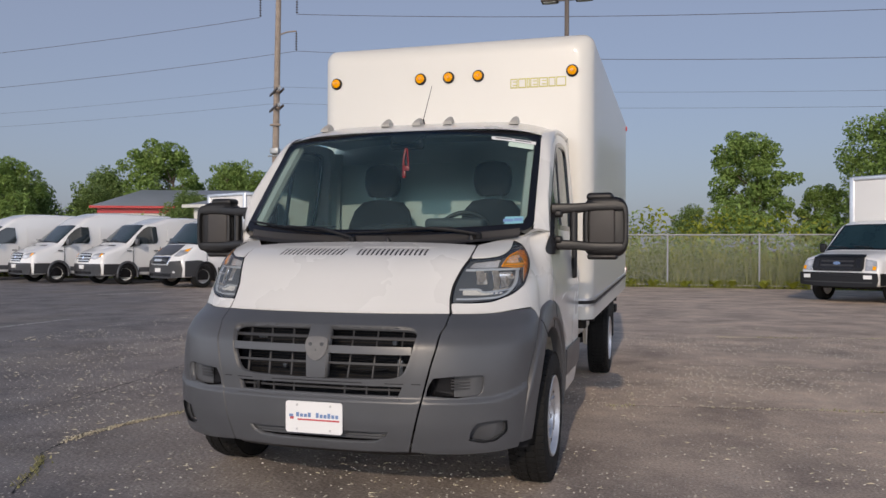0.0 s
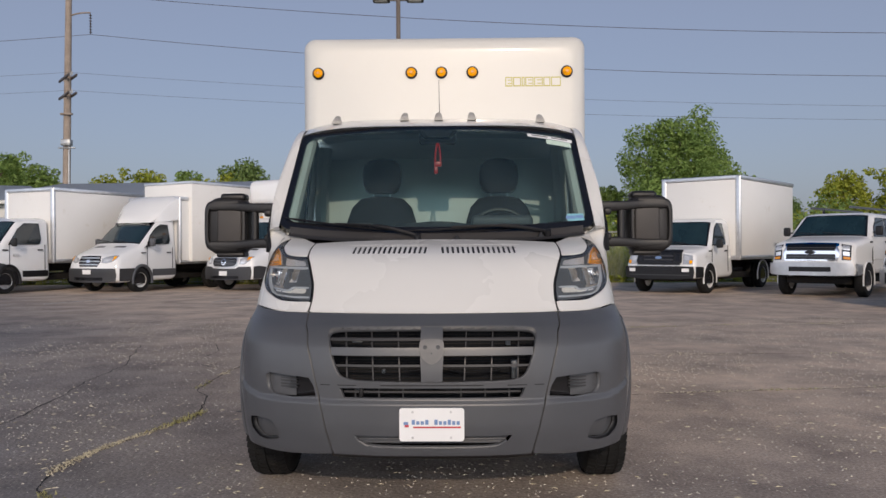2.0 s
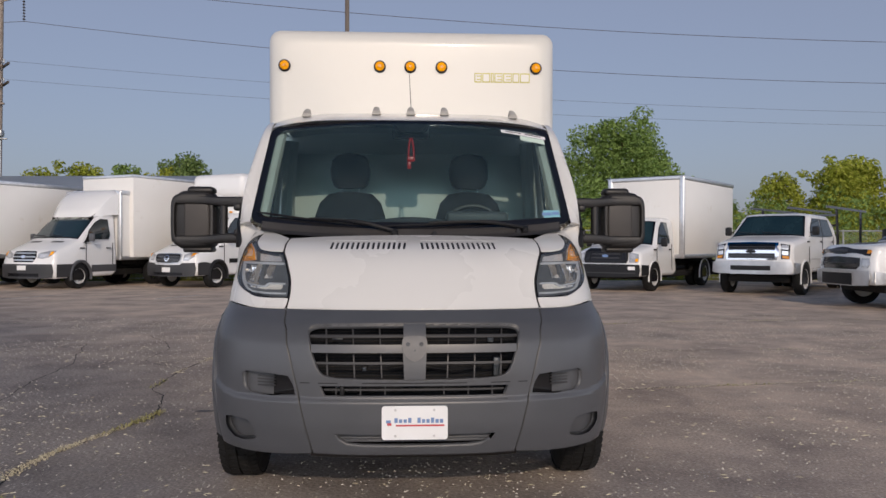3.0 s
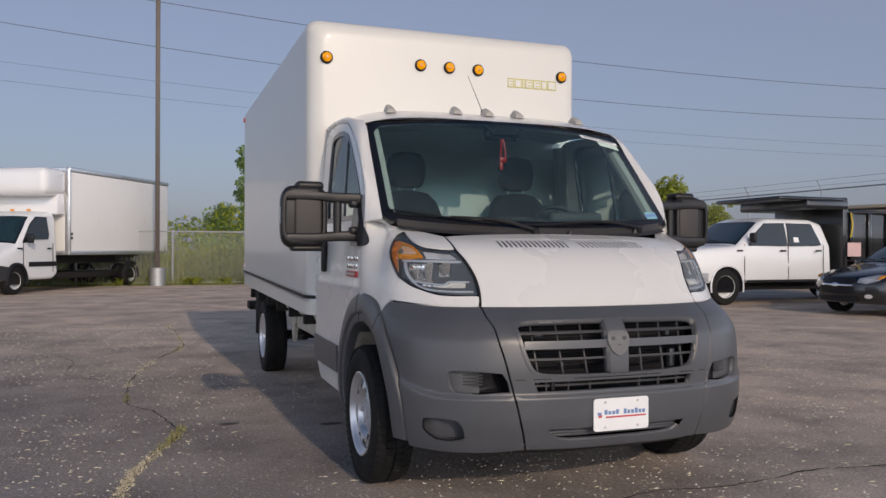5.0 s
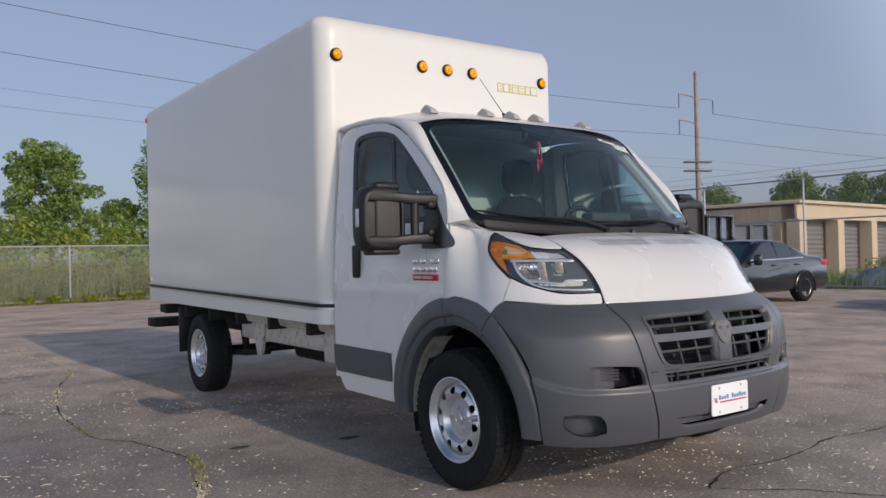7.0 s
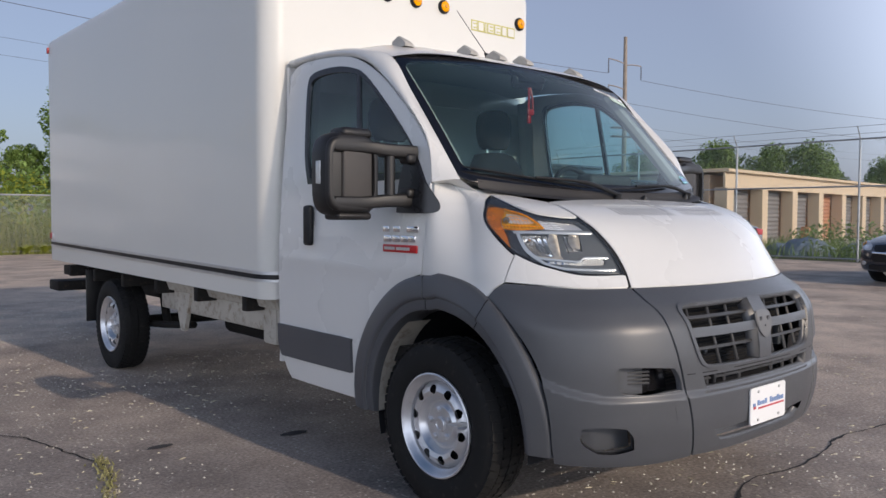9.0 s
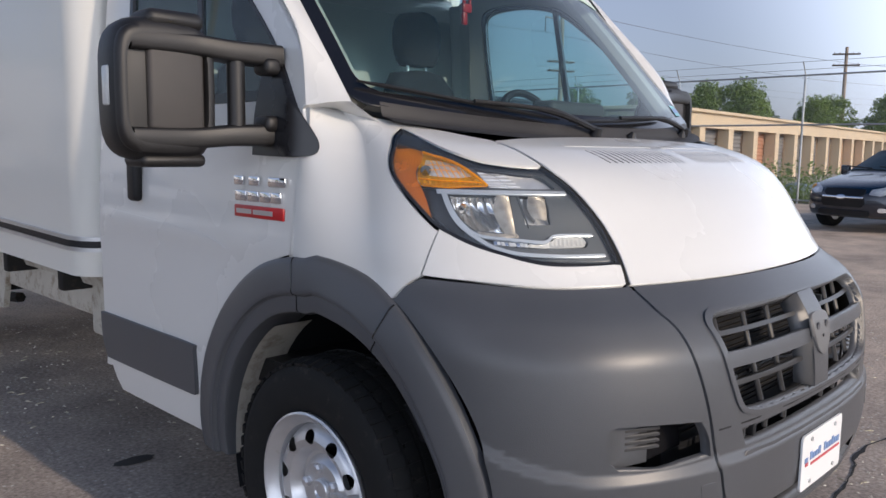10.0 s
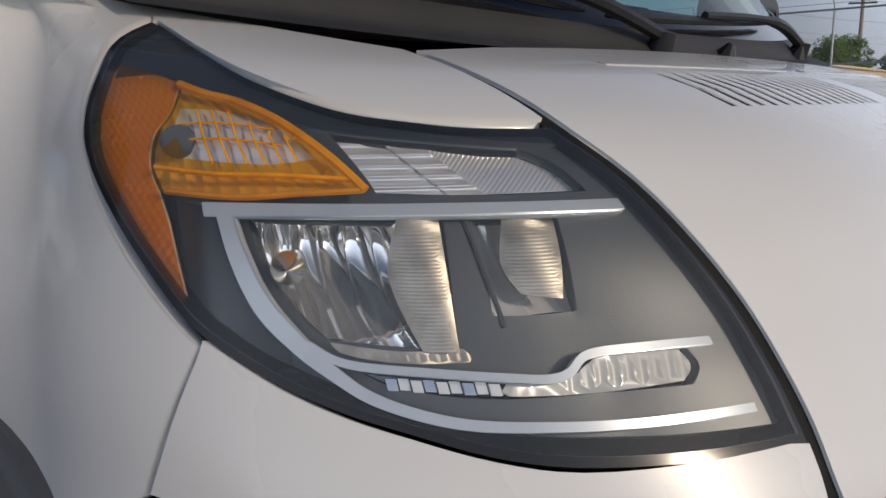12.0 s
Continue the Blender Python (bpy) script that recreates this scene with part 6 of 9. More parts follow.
# ---- wheels of the main truck ----
def wheel_meshes(width=0.216, R=0.374, rim=0.225):
    w = width / 2
    bm = bmesh.new()
    prof = [(-w * 0.78, rim - 0.004), (-w * 0.95, rim + 0.022), (-w * 1.0, rim + 0.060), (-w * 0.97, R - 0.045), (-w * 0.90, R - 0.020), (-w * 0.76, R - 0.007)]
    for k in range(1, 8):
        x = -w * 0.76 + 2 * w * 0.76 * k / 8
        if k in (2, 4, 6):
            prof += [(x - 0.006, R - 0.001), (x - 0.005, R - 0.010), (x + 0.005, R - 0.010), (x + 0.006, R - 0.001)]
        else:
            prof.append((x, R))
    prof += [(w * 0.76, R - 0.007), (w * 0.90, R - 0.020), (w * 0.97, R - 0.045), (w * 1.0, rim + 0.060), (w * 0.95, rim + 0.022), (w * 0.78, rim - 0.004)]
    add_lathe(bm, prof, 72, close=True)
    bmesh.ops.recalc_face_normals(bm, faces=bm.faces)
    tyre = finish("tyre", bm, M_RUBBER, sharp=45)
    # tread blocks on both shoulders and the crown
    bm = bmesh.new()
    for k in range(56):
        a = k * math.tau / 56
        for x, sk in ((-w * 0.72, 0.14), (w * 0.72, -0.14), (-w * 0.24, -0.05), (w * 0.24, 0.05)):
            t = Matrix.Rotation(a + (0.03 if abs(x) < w * 0.5 else 0), 4, "X") @ Matrix.Translation((x, 0, R - (0.006 if abs(x) > w * 0.5 else 0.002))) @ Matrix.Rotation(sk, 4, "Z") @ Matrix.Rotation(0.30 * (x > 0) - 0.30 * (x < 0) if abs(x) > w * 0.5 else 0, 4, "Y")
            add_box(bm, t.translation, (w * 0.40, 0.031, 0.008), 0.0, 1, t.to_3x3().to_4x4())
    tread = finish("tread", bm, M_RUBBER, sharp=30)
    # steel rim, outer side towards +x
    bm = bmesh.new()
    add_lathe(bm, [(w * 0.86, rim + 0.004), (w * 0.96, rim + 0.006), (w * 0.99, rim), (w * 0.93, rim - 0.010), (w * 0.80, rim - 0.016), (w * 0.70, rim - 0.030), (w * 0.30, rim - 0.034), (-w * 0.8, rim - 0.02), (-w * 0.86, rim + 0.004)], 60, close=False)
    bmesh.ops.delete(bm, geom=[f for f in bm.faces if len(f.verts) > 4], context="FACES")
    bmesh.ops.recalc_face_normals(bm, faces=bm.faces)
    barrel = finish("rim_barrel", bm, M_STEEL, sharp=40)

    def disc_at(u, v):
        prof_r = (0.0, 0.030, 0.055, 0.085, 0.098, 0.110, 0.126, 0.150, 0.175, rim - 0.026)
        prof_x = (0.56, 0.56, 0.60, 0.60, 0.42, 0.44, 0.74, 0.82, 0.72, 0.36)
        x = float(np.interp(v, prof_r, prof_x)) * w
        return Vector((x, v * math.cos(u), v * math.sin(u)))
    full = [(k * math.tau / 72, 0.020) for k in range(73)] + [(math.tau - k * math.tau / 72, rim - 0.026) for k in range(73)]
    holes = []
    for k in range(10):
        c = (k + 0.5) * math.tau / 10
        holes.append([(c + 0.135 * math.cos(q * math.tau / 16), 0.156 + 0.0205 * math.sin(q * math.tau / 16)) for q in range(16)])
    dm, nn = panel(disc_at, full, holes, math.tau / 60, 0.010, 0.0, Vector((1, 0, 0)))
    disc = finish("rim_disc", dm, M_STEEL, None, sharp=30)
    bm = bmesh.new()
    add_lathe(bm, [(w * 0.30, 0.001), (w * 0.30, 0.034), (w * 0.66, 0.034), (w * 0.69, 0.030), (w * 0.69, 0.022), (w * 0.65, 0.018), (w * 0.65, 0.001)], 32)
    hub = finish("hub_cap", bm, M_STEEL, sharp=35)
    bm = bmesh.new()
    add_lathe(bm, [(w * 0.36, 0.001), (w * 0.36, 0.016), (w * 0.70, 0.015), (w * 0.75, 0.009), (w * 0.75, 0.001)], 6)
    nut = finish("wheel_nut", bm, M_STEEL, sharp=35)
    bm = bmesh.new()
    add_lathe(bm, [(-w * 0.55, 0.01), (-w * 0.55, rim - 0.04), (w * 0.28, rim - 0.04), (w * 0.28, 0.01)], 28)
    drum = finish("brake_drum", bm, M_GLOSSBLACK)
    return tyre, tread, barrel, disc, hub, nut, drum


WHEEL = wheel_meshes()


def truck_wheel(x, y, sign, spin):
    tyre, tread, barrel, disc, hub, nut, drum = WHEEL
    ob = new("wheel", tyre)
    ob.parent = truck
    ob.matrix_local = pose(x, y, WHEEL_Z, spin, 0, 0 if sign > 0 else 180)
    for nm, me in (("tread", tread), ("rim_barrel", barrel), ("rim_disc", disc), ("hub_cap", hub), ("brake_drum", drum)):
        c = new(nm, me)
        c.parent = ob
    for k in range(5):
        c = new("wheel_nut", nut)
        c.parent = ob
        c.location = (0, 0.064 * math.cos(k * math.tau / 5 + 0.3), 0.064 * math.sin(k * math.tau / 5 + 0.3))
    tagged(ob, "black tyre on a silver steel wheel")


truck_wheel(-0.948, WHEEL_Y, -1, 10)
truck_wheel(0.948, WHEEL_Y, 1, 40)
truck_wheel(-0.95, REAR_Y, -1, 55)
truck_wheel(0.95, REAR_Y, 1, 25)

# ---- parked vehicles; each faces -y before it is turned, its base at the front axle's middle ----
def small_wheel_meshes():
    bm = bmesh.new()
    add_lathe(bm, [(-0.5, 0.62), (-0.5, 0.90), (-0.36, 1.0), (0.36, 1.0), (0.5, 0.90), (0.5, 0.62)], 28, close=True)
    bmesh.ops.recalc_face_normals(bm, faces=bm.faces)
    tyre = finish("tyre", bm, M_RUBBER, sharp=50)
    bm = bmesh.new()
    add_lathe(bm, [(0.30, 0.02), (0.30, 0.20), (0.20, 0.24), (0.12, 0.40), (0.20, 0.56), (0.46, 0.60), (0.50, 0.64), (-0.4, 0.64)], 24)
    steel = finish("rim", bm, surface("pale_rim", (0.66, 0.66, 0.65), 0.4, 0.2, vary=0.1, scale=9), sharp=40)
    bm = bmesh.new()
    add_lathe(bm, [(0.10, 0.02), (0.10, 0.60), (0.46, 0.60), (0.50, 0.64), (-0.4, 0.64)], 24)
    for k in range(5):
        a = k * math.tau / 5
        add_box(bm, (0.30, 0.34 * math.cos(a), 0.34 * math.sin(a)), (0.10, 0.52, 0.15), 0.0, 1, Matrix.Rotation(a, 4, "X"))
    add_cyl(bm, (0.2, 0, 0), (0.40, 0, 0), 0.14, seg=14)
    alloy = finish("rim", bm, M_SATIN, sharp=40)
    # flat black disc stands in for the shade behind the rim
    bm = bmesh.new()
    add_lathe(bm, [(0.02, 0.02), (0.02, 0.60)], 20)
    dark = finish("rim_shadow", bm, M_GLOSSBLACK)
    return tyre, steel, alloy, dark


SMALL = small_wheel_meshes()


def turned_profile(prof, d):
    """The closed profile moved inwards by d."""
    n = len(prof)
    area = sum(prof[i][0] * prof[(i + 1) % n][1] - prof[(i + 1) % n][0] * prof[i][1] for i in range(n))
    sgn = 1 if area > 0 else -1
    out = []
    for i in range(n):
        p, q, r = Vector(prof[i - 1]), Vector(prof[i]), Vector(prof[(i + 1) % n])
        a, b = (q - p).normalized(), (r - q).normalized()
        na, nb = Vector((-a.y, a.x)) * sgn, Vector((-b.y, b.x)) * sgn
        m = na + nb
        m = m / max(0.35, m.length_squared / 2) if m.length > 1e-6 else na
        out.append(tuple(q + m * d))
    return out


class Shape:
    def __init__(self, w, belt, top, tuck, nose):
        self.w, self.belt, self.top, self.tuck, self.nose = w, belt, top, tuck, nose

    def __call__(self, x, y, z):
        k = max(0.0, z - self.belt) / (self.top - self.belt)
        side = min(1.0, abs(x) / self.w)
        bow = self.nose * side ** 2.6 * max(0.0, 1 - y / 1.6) if y < 1.6 else 0.0
        low = min(1.0, max(0.0, (z - 0.78) / 0.30))
        slim = 0.05 * max(0.0, 1 - y / 1.1) * low if y < 1.1 else 0.0
        return Vector((x * (1 - self.tuck * k - slim), y + bow, z - 0.055 * side ** 5 * low))


def shell(prof, shape, rnd=0.10, n=4):
    bm = bmesh.new()
    w = shape.w
    rings = []
    stations = [(-w + rnd - rnd * math.sin(radians(90 * k / n)), rnd * (1 - math.cos(radians(90 * k / n)))) for k in range(n, -1, -1)]
    stations += [(-w + rnd + (2 * w - 2 * rnd) * k / 12, 0.0) for k in range(1, 12)]
    stations += [(-x, d) for x, d in reversed(stations[: n + 1])]
    for x, d in stations:
        rings.append([shape(x, y, z) for y, z in (turned_profile(prof, d) if d else prof)])
    add_loft(bm, rings)
    bmesh.ops.recalc_face_normals(bm, faces=bm.faces)
    return bm


def side_sheet(shape, pts, sign, lift=0.012, thick=0.01):
    bm = bmesh.new()
    a = [shape(sign * shape.w, y, z) + Vector((sign * lift, 0, 0)) for y, z in pts]
    b = [q - Vector((sign * (lift + thick), 0, 0)) for q in a]
    add_loft(bm, [a, b])
    bmesh.ops.recalc_face_normals(bm, faces=bm.faces)
    return bm


def front_sheet(shape, p0, p1, x0, x1, lift=0.012, n=8, k=1.0):
    """A sheet across the front between two profile points."""
    d = Vector((p1[0] - p0[0], p1[1] - p0[1]))
    nrm = Vector((0, -d.y, d.x)).normalized() if d.length else Vector((0, -1, 0))
    nrm = Vector((0, -abs(d.y), abs(d.x))).normalized()
    bm = bmesh.new()
    rows = []
    for i in range(n + 1):
        x = x0 + (x1 - x0) * i / n
        a, b = shape(x, *p0) + nrm * lift, shape(x * k, *p1) + nrm * lift
        rows.append([a, b, b - nrm * (lift + 0.02), a - nrm * (lift + 0.02)])
    add_loft(bm, rows)
    bmesh.ops.recalc_face_normals(bm, faces=bm.faces)
    return bm


def rounded_profile(prof, r=0.05):
    out = []
    n = len(prof)
    for i in range(n):
        p, q, s = Vector(prof[i - 1]), Vector(prof[i]), Vector(prof[(i + 1) % n])
        a, b = (p - q), (s - q)
        ra, rb = min(r, a.length * 0.45), min(r, b.length * 0.45)
        A, B = q + a.normalized() * ra, q + b.normalized() * rb
        out += [tuple(A), tuple((A + q * 2 + B) / 4), tuple(B)]
    return out


def vehicle(name, label, category, prof, w, paint, wheels, screen, windows, belt, top, tuck=0.10, nose=0.12, rnd=0.10, front=(), doors=(), trim=M_BLACK, sill=None, rim=1, mirrors=None, group="parked vehicles", dual=False, soft_r=0.07, flanks=()):
    ob = thing(name, label, category, group=group)
    sh = Shape(w, belt, top, tuck, nose)
    axle = wheels[0][0]

    def add(nm, bm, material, parent=ob, lab=""):
        bmesh.ops.translate(bm, verts=bm.verts, vec=(0, -axle, 0))
        return part(nm, bm, material, parent, lab, sharp=45)
    body = add("body", shell(rounded_profile(prof, soft_r), sh, rnd), paint)
    # nose and flank as surfaces that carry the lamps, grilles and mouldings
    rise_at = [(z, y) for y, z in prof[1:prof.index(max(prof, key=lambda q: q[1])) + 1]]

    def nose_at(u, v):
        return sh(u, float(np.interp(v, [q[0] for q in rise_at], [q[1] for q in rise_at])), v)

    def moulding(nm, pts, material, lift=0.012, fn=nose_at, away=(0, -0.8, 0.6), thick=0.03, parent=None, lab=""):
        made, nor = panel(fn, pts, (), 0.12, 0.12, thick, Vector(away), lift=lift)
        bmesh.ops.translate(made, verts=made.verts, vec=(0, -axle, 0))
        return part(nm, made, material, parent or ob, lab, normals=nor)
    glass_pane = add("windscreen", front_sheet(sh, *screen, -w * 0.86, w * 0.86, 0.016, 10, 0.92), M_SCREEN)
    add("windscreen_border", front_sheet(sh, (screen[0][0] - 0.04, screen[0][1] - 0.035), (screen[1][0] + 0.03, screen[1][1] + 0.027), -w * 0.91, w * 0.91, 0.010, 10, 0.94), M_GLOSSBLACK, glass_pane)
    for x in (-0.30, 0.34):
        bm = bmesh.new()
        a = sh(x, *screen[0]) + Vector((0, -0.03, 0.03))
        add_tube(bm, [a, a + Vector((-0.50, 0.03, 0.035))], 0.012, 5)
        add("wiper", bm, M_BLACK)
    for sgn in (-1, 1):
        flank_at = lambda u, v, sgn=sgn: sh(sgn * w, u, v)
        for pts in windows:
            cy, cz = sum(q[0] for q in pts) / len(pts), sum(q[1] for q in pts) / len(pts)
            moulding("window_seal", [(cy + (y - cy) * 1.05, cz + (z - cz) * 1.09) for y, z in pts], M_GLOSSBLACK, 0.006, flank_at, (sgn, 0, 0), 0.02)
            moulding("side_window", pts, M_DARKGLASS, 0.011, flank_at, (sgn, 0, 0), 0.02)
        for nm, pts, material, lift in flanks:
            moulding(nm, pts, material, lift, flank_at, (sgn, 0, 0), 0.03)
        for y in doors:
            zz = (0.55, belt + 0.05)
            add("door_gap", side_sheet(sh, [(y - 0.006, zz[0]), (y + 0.006, zz[0]), (y + 0.006, zz[1]), (y - 0.006, zz[1])], sgn, 0.004), M_GLOSSBLACK)
            bm = bmesh.new()
            add_box(bm, sh(sgn * w, y - 0.17, belt - 0.10) + Vector((sgn * 0.012, 0, 0)), (0.03, 0.17, 0.04), 0.01, 2)
            add("door_handle", bm, trim)
        if sill:
            add("sill_trim", side_sheet(sh, sill, sgn, 0.016), trim)
        for y, r in wheels:
            pts = [(y + 1.2 * r * math.cos(radians(a)), r + 1.22 * r * math.sin(radians(a))) for a in range(-14, 195, 13)]
            add("wheel_arch", side_sheet(sh, pts, sgn, 0.008), M_GLOSSBLACK)
            lip = bmesh.new()
            add_tube(lip, [sh(sgn * w, yy, zz) + Vector((sgn * 0.008, 0, 0)) for yy, zz in pts], 0.045 if sill else 0.022, 6)
            add("arch_lip", lip, trim if sill else paint)
        if mirrors:
            my, mz = mirrors
            bm = bmesh.new()
            c = sh(sgn * w, my, mz) + Vector((sgn * 0.16, 0.0, 0.0))
            add_box(bm, c, (0.18, 0.10, 0.24), 0.04, 3)
            add_tube(bm, [c, c + Vector((-sgn * 0.20, 0.03, -0.06))], 0.022, 6)
            add("door_mirror", bm, trim)
    for y, r in wheels:
        for sgn in (-1, 1):
            whl = new("wheel", SMALL[0])
            whl.parent = ob
            wd = 0.24
            whl.matrix_local = Matrix.LocRotScale((sgn * (w - 0.10), y - axle, r), Euler((radians(17 * y), 0, 0 if sgn > 0 else math.pi)), (wd, r, r))
            # the rim itself, then the black disc that paints the shade inside it
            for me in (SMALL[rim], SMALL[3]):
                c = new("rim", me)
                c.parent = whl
            if dual and y > axle + 1:
                c = new("inner_tyre", SMALL[0])
                c.parent = whl
                c.location = (-1.2, 0, 0)
    for nm, pts, m, lift in front:
        moulding(nm, pts, m, lift)
        if min(q[0] for q in pts) > 0:
            moulding(nm, [(-u, v) for u, v in pts], m, lift)
    bm = bmesh.new()
    add_box(bm, (0, (prof[0][0] + wheels[-1][0]) / 2 + 0.5, 0.42), (w * 1.5, wheels[-1][0], 0.18), 0.02)
    add("underside", bm, M_FRAME)
    return ob, sh, add


def cargo_body(ob, add, y0, y1, z0, z1, w, rails=M_SATIN, skin_mat=M_TRUCKBODY):
    """A square cargo box with metal edge rails, on a dark frame."""
    bm = bmesh.new()
    add_box(bm, (0, (y0 + y1) / 2, (z0 + z1) / 2), (2 * w, y1 - y0, z1 - z0), 0.03, 2)
    body = add("cargo_body", bm, skin_mat, ob, "pale square cargo body")
    for c, s in (((0, (y0 + y1) / 2, z0 + 0.06), (2 * w + 0.03, y1 - y0 + 0.03, 0.12)),):
        bm = bmesh.new()
        add_box(bm, c, s, 0.01)
        add("floor_rail", bm, rails)
    for sgn in (-1, 1):
        bm = bmesh.new()
        add_box(bm, (sgn * (w - 0.06), y0 + 0.02, (z0 + z1) / 2), (0.16, 0.10, z1 - z0 + 0.02), 0.045, 3)
        add("corner_post", bm, rails)
        bm = bmesh.new()
        add_box(bm, (sgn * w, (y0 + y1) / 2, z1 - 0.05), (0.05, y1 - y0 + 0.02, 0.13), 0.02, 2)
        add("top_rail", bm, rails)
        bm = bmesh.new()
        add_box(bm, (sgn * 0.45, (y0 + y1) / 2, z0 - 0.14), (0.09, y1 - y0, 0.22))
        add("frame_rail", bm, M_FRAME)
    bm = bmesh.new()
    add_box(bm, (0, y0, z1 - 0.05), (2 * w - 0.1, 0.05, 0.13), 0.02, 2)
    add("front_rail", bm, rails)
    bm = bmesh.new()
    add_box(bm, (0, y1 - 0.45, z0 - 0.35), (2 * w * 0.8, 0.03, 0.5))
    add("mud_flap", bm, M_BLACK)
    return body


def place_by_wheel(ob, w, at, turn, size=1.0):
    """Stand it with the front wheel on its driver's side at a place."""
    m = Matrix.Rotation(radians(turn), 4, "Z") @ Matrix.Diagonal((size, size, size, 1))
    off = m @ Vector((w - 0.06, 0, 0))
    ob.matrix_world = Matrix.Translation((at[0] - off.x, at[1] - off.y, 0)) @ m


def block(x0, x1, z0, z1):
    """A moulding's outline as a strip with points along it."""
    n = max(1, int((x1 - x0) / 0.16))
    return [(x0 + (x1 - x0) * k / n, z0) for k in range(n + 1)] + [(x1 + (x0 - x1) * k / n, z1) for k in range(n + 1)]


def facing(pts):
    """An outline from its right half, closed with its mirror."""
    return list(pts) + [(-u, v) for u, v in reversed(list(pts))]


M_LAMPCORE = surface("bright_lamp_core", (0.86, 0.86, 0.84), 0.15, 0.6, vary=0.25, scale=30)
VAN_FRONT = (("bumper", facing([(0.0, 0.30), (0.5, 0.30), (0.90, 0.33), (0.93, 0.50), (0.90, 0.70), (0.5, 0.70), (0.0, 0.70)]), M_GRILLE, 0.030),
             ("lower_intake", block(-0.55, 0.55, 0.36, 0.45), M_GLOSSBLACK, 0.038),
             ("grille", facing([(0.0, 0.755), (0.34, 0.755), (0.44, 0.90), (0.39, 1.05), (0.0, 1.06)]), M_GLOSSBLACK, 0.012),
             ("grille_bar", block(-0.37, 0.37, 0.795, 0.825), M_SATIN, 0.030), ("grille_bar", block(-0.41, 0.41, 0.885, 0.915), M_SATIN, 0.030), ("grille_bar", block(-0.39, 0.39, 0.985, 1.015), M_SATIN, 0.030), ("round_badge", oblong(0, 0.90, 0.075, 0.042, 12, 2.0), M_CHROME, 0.042),
             ("headlight", [(0.47, 0.87), (0.62, 0.85), (0.80, 0.90), (0.90, 1.00), (0.91, 1.10), (0.78, 1.085), (0.62, 1.03), (0.48, 0.99)], M_LAMPCLEAR, 0.012), ("lamp_core", [(0.54, 0.90), (0.68, 0.90), (0.74, 0.98), (0.58, 0.97)], M_LAMPCORE, 0.018), ("turn_lamp", [(0.80, 0.93), (0.88, 1.00), (0.89, 1.07), (0.82, 1.06)], M_AMBER, 0.020),
             ("hood_vent", block(0.22, 0.60, 1.305, 1.335), M_BLACK, 0.010), ("plate_card", block(-0.15, 0.15, 0.54, 0.66), M_PLATE, 0.050))
VAN_FLANK = (("bumper_wrap", [(0.02, 0.34), (0.58, 0.34), (0.56, 0.52), (0.66, 0.70), (0.40, 0.70), (0.03, 0.70)], M_GRILLE, 0.024), ("mirror_corner", [(1.10, 1.34), (1.34, 1.38), (1.36, 1.58)], M_BLACK, 0.018))
TRANSIT_CAB = [(0.05, 0.30), (-0.02, 0.42), (-0.03, 0.66), (0.0, 0.80), (0.07, 1.02), (0.18, 1.11), (0.85, 1.345), (0.98, 1.41), (1.80, 2.08)]
CAB_WIN = [[(1.20, 1.40), (1.52, 1.42), (1.60, 1.47), (2.12, 1.48), (2.18, 1.58), (2.14, 2.01), (1.86, 2.02), (1.66, 1.92), (1.42, 1.72)]]


def transit_van(high=True):
    z = 2.55 if high else 2.35
    prof = TRANSIT_CAB + [(2.15, z - 0.20), (2.7, z - 0.02), (3.4, z), (5.55, z - 0.03), (5.68, 2.1), (5.72, 0.45), (5.6, 0.33)]
    ob, sh, add = vehicle("cargo_van", "white high-roof cargo van with grey bumper on asphalt", "van", prof, 0.98, M_FLEET, [(0.98, 0.345), (4.60, 0.345)], ((1.04, 1.46), (1.74, 2.03)), CAB_WIN, 1.30, z, 0.13, 0.20, front=VAN_FRONT, flanks=VAN_FLANK, doors=(1.22, 2.28), trim=M_BUMPER, sill=[(1.45, 0.42), (4.1, 0.42), (4.1, 0.58), (1.45, 0.58)], mirrors=(1.30, 1.50))
    for sgn in (-1, 1):
        add("panel_crease", side_sheet(sh, [(2.5, 1.35), (5.3, 1.35), (5.3, 1.38), (2.5, 1.38)], sgn, 0.006), M_FLEET)
        add("cargo_panel", side_sheet(sh, [(2.6, 1.48), (5.3, 1.48), (5.3, 2.05), (2.6, 2.05)], sgn, 0.006), M_FLEET)
    return ob


van = transit_van(True)
place_by_wheel(van, 0.98, (-20.5, 20.9), -24, 1.06)
van2 = transit_van(False)
place_by_wheel(van2, 0.98, (-17.3, 20.7), -24, 1.06)
van3 = copy_thing(van, Matrix())
place_by_wheel(van3, 0.98, (-24.3, 21.2), -24, 1.06)
van4 = copy_thing(van2, Matrix())
place_by_wheel(van4, 0.98, (-28.0, 21.6), -24, 1.06)

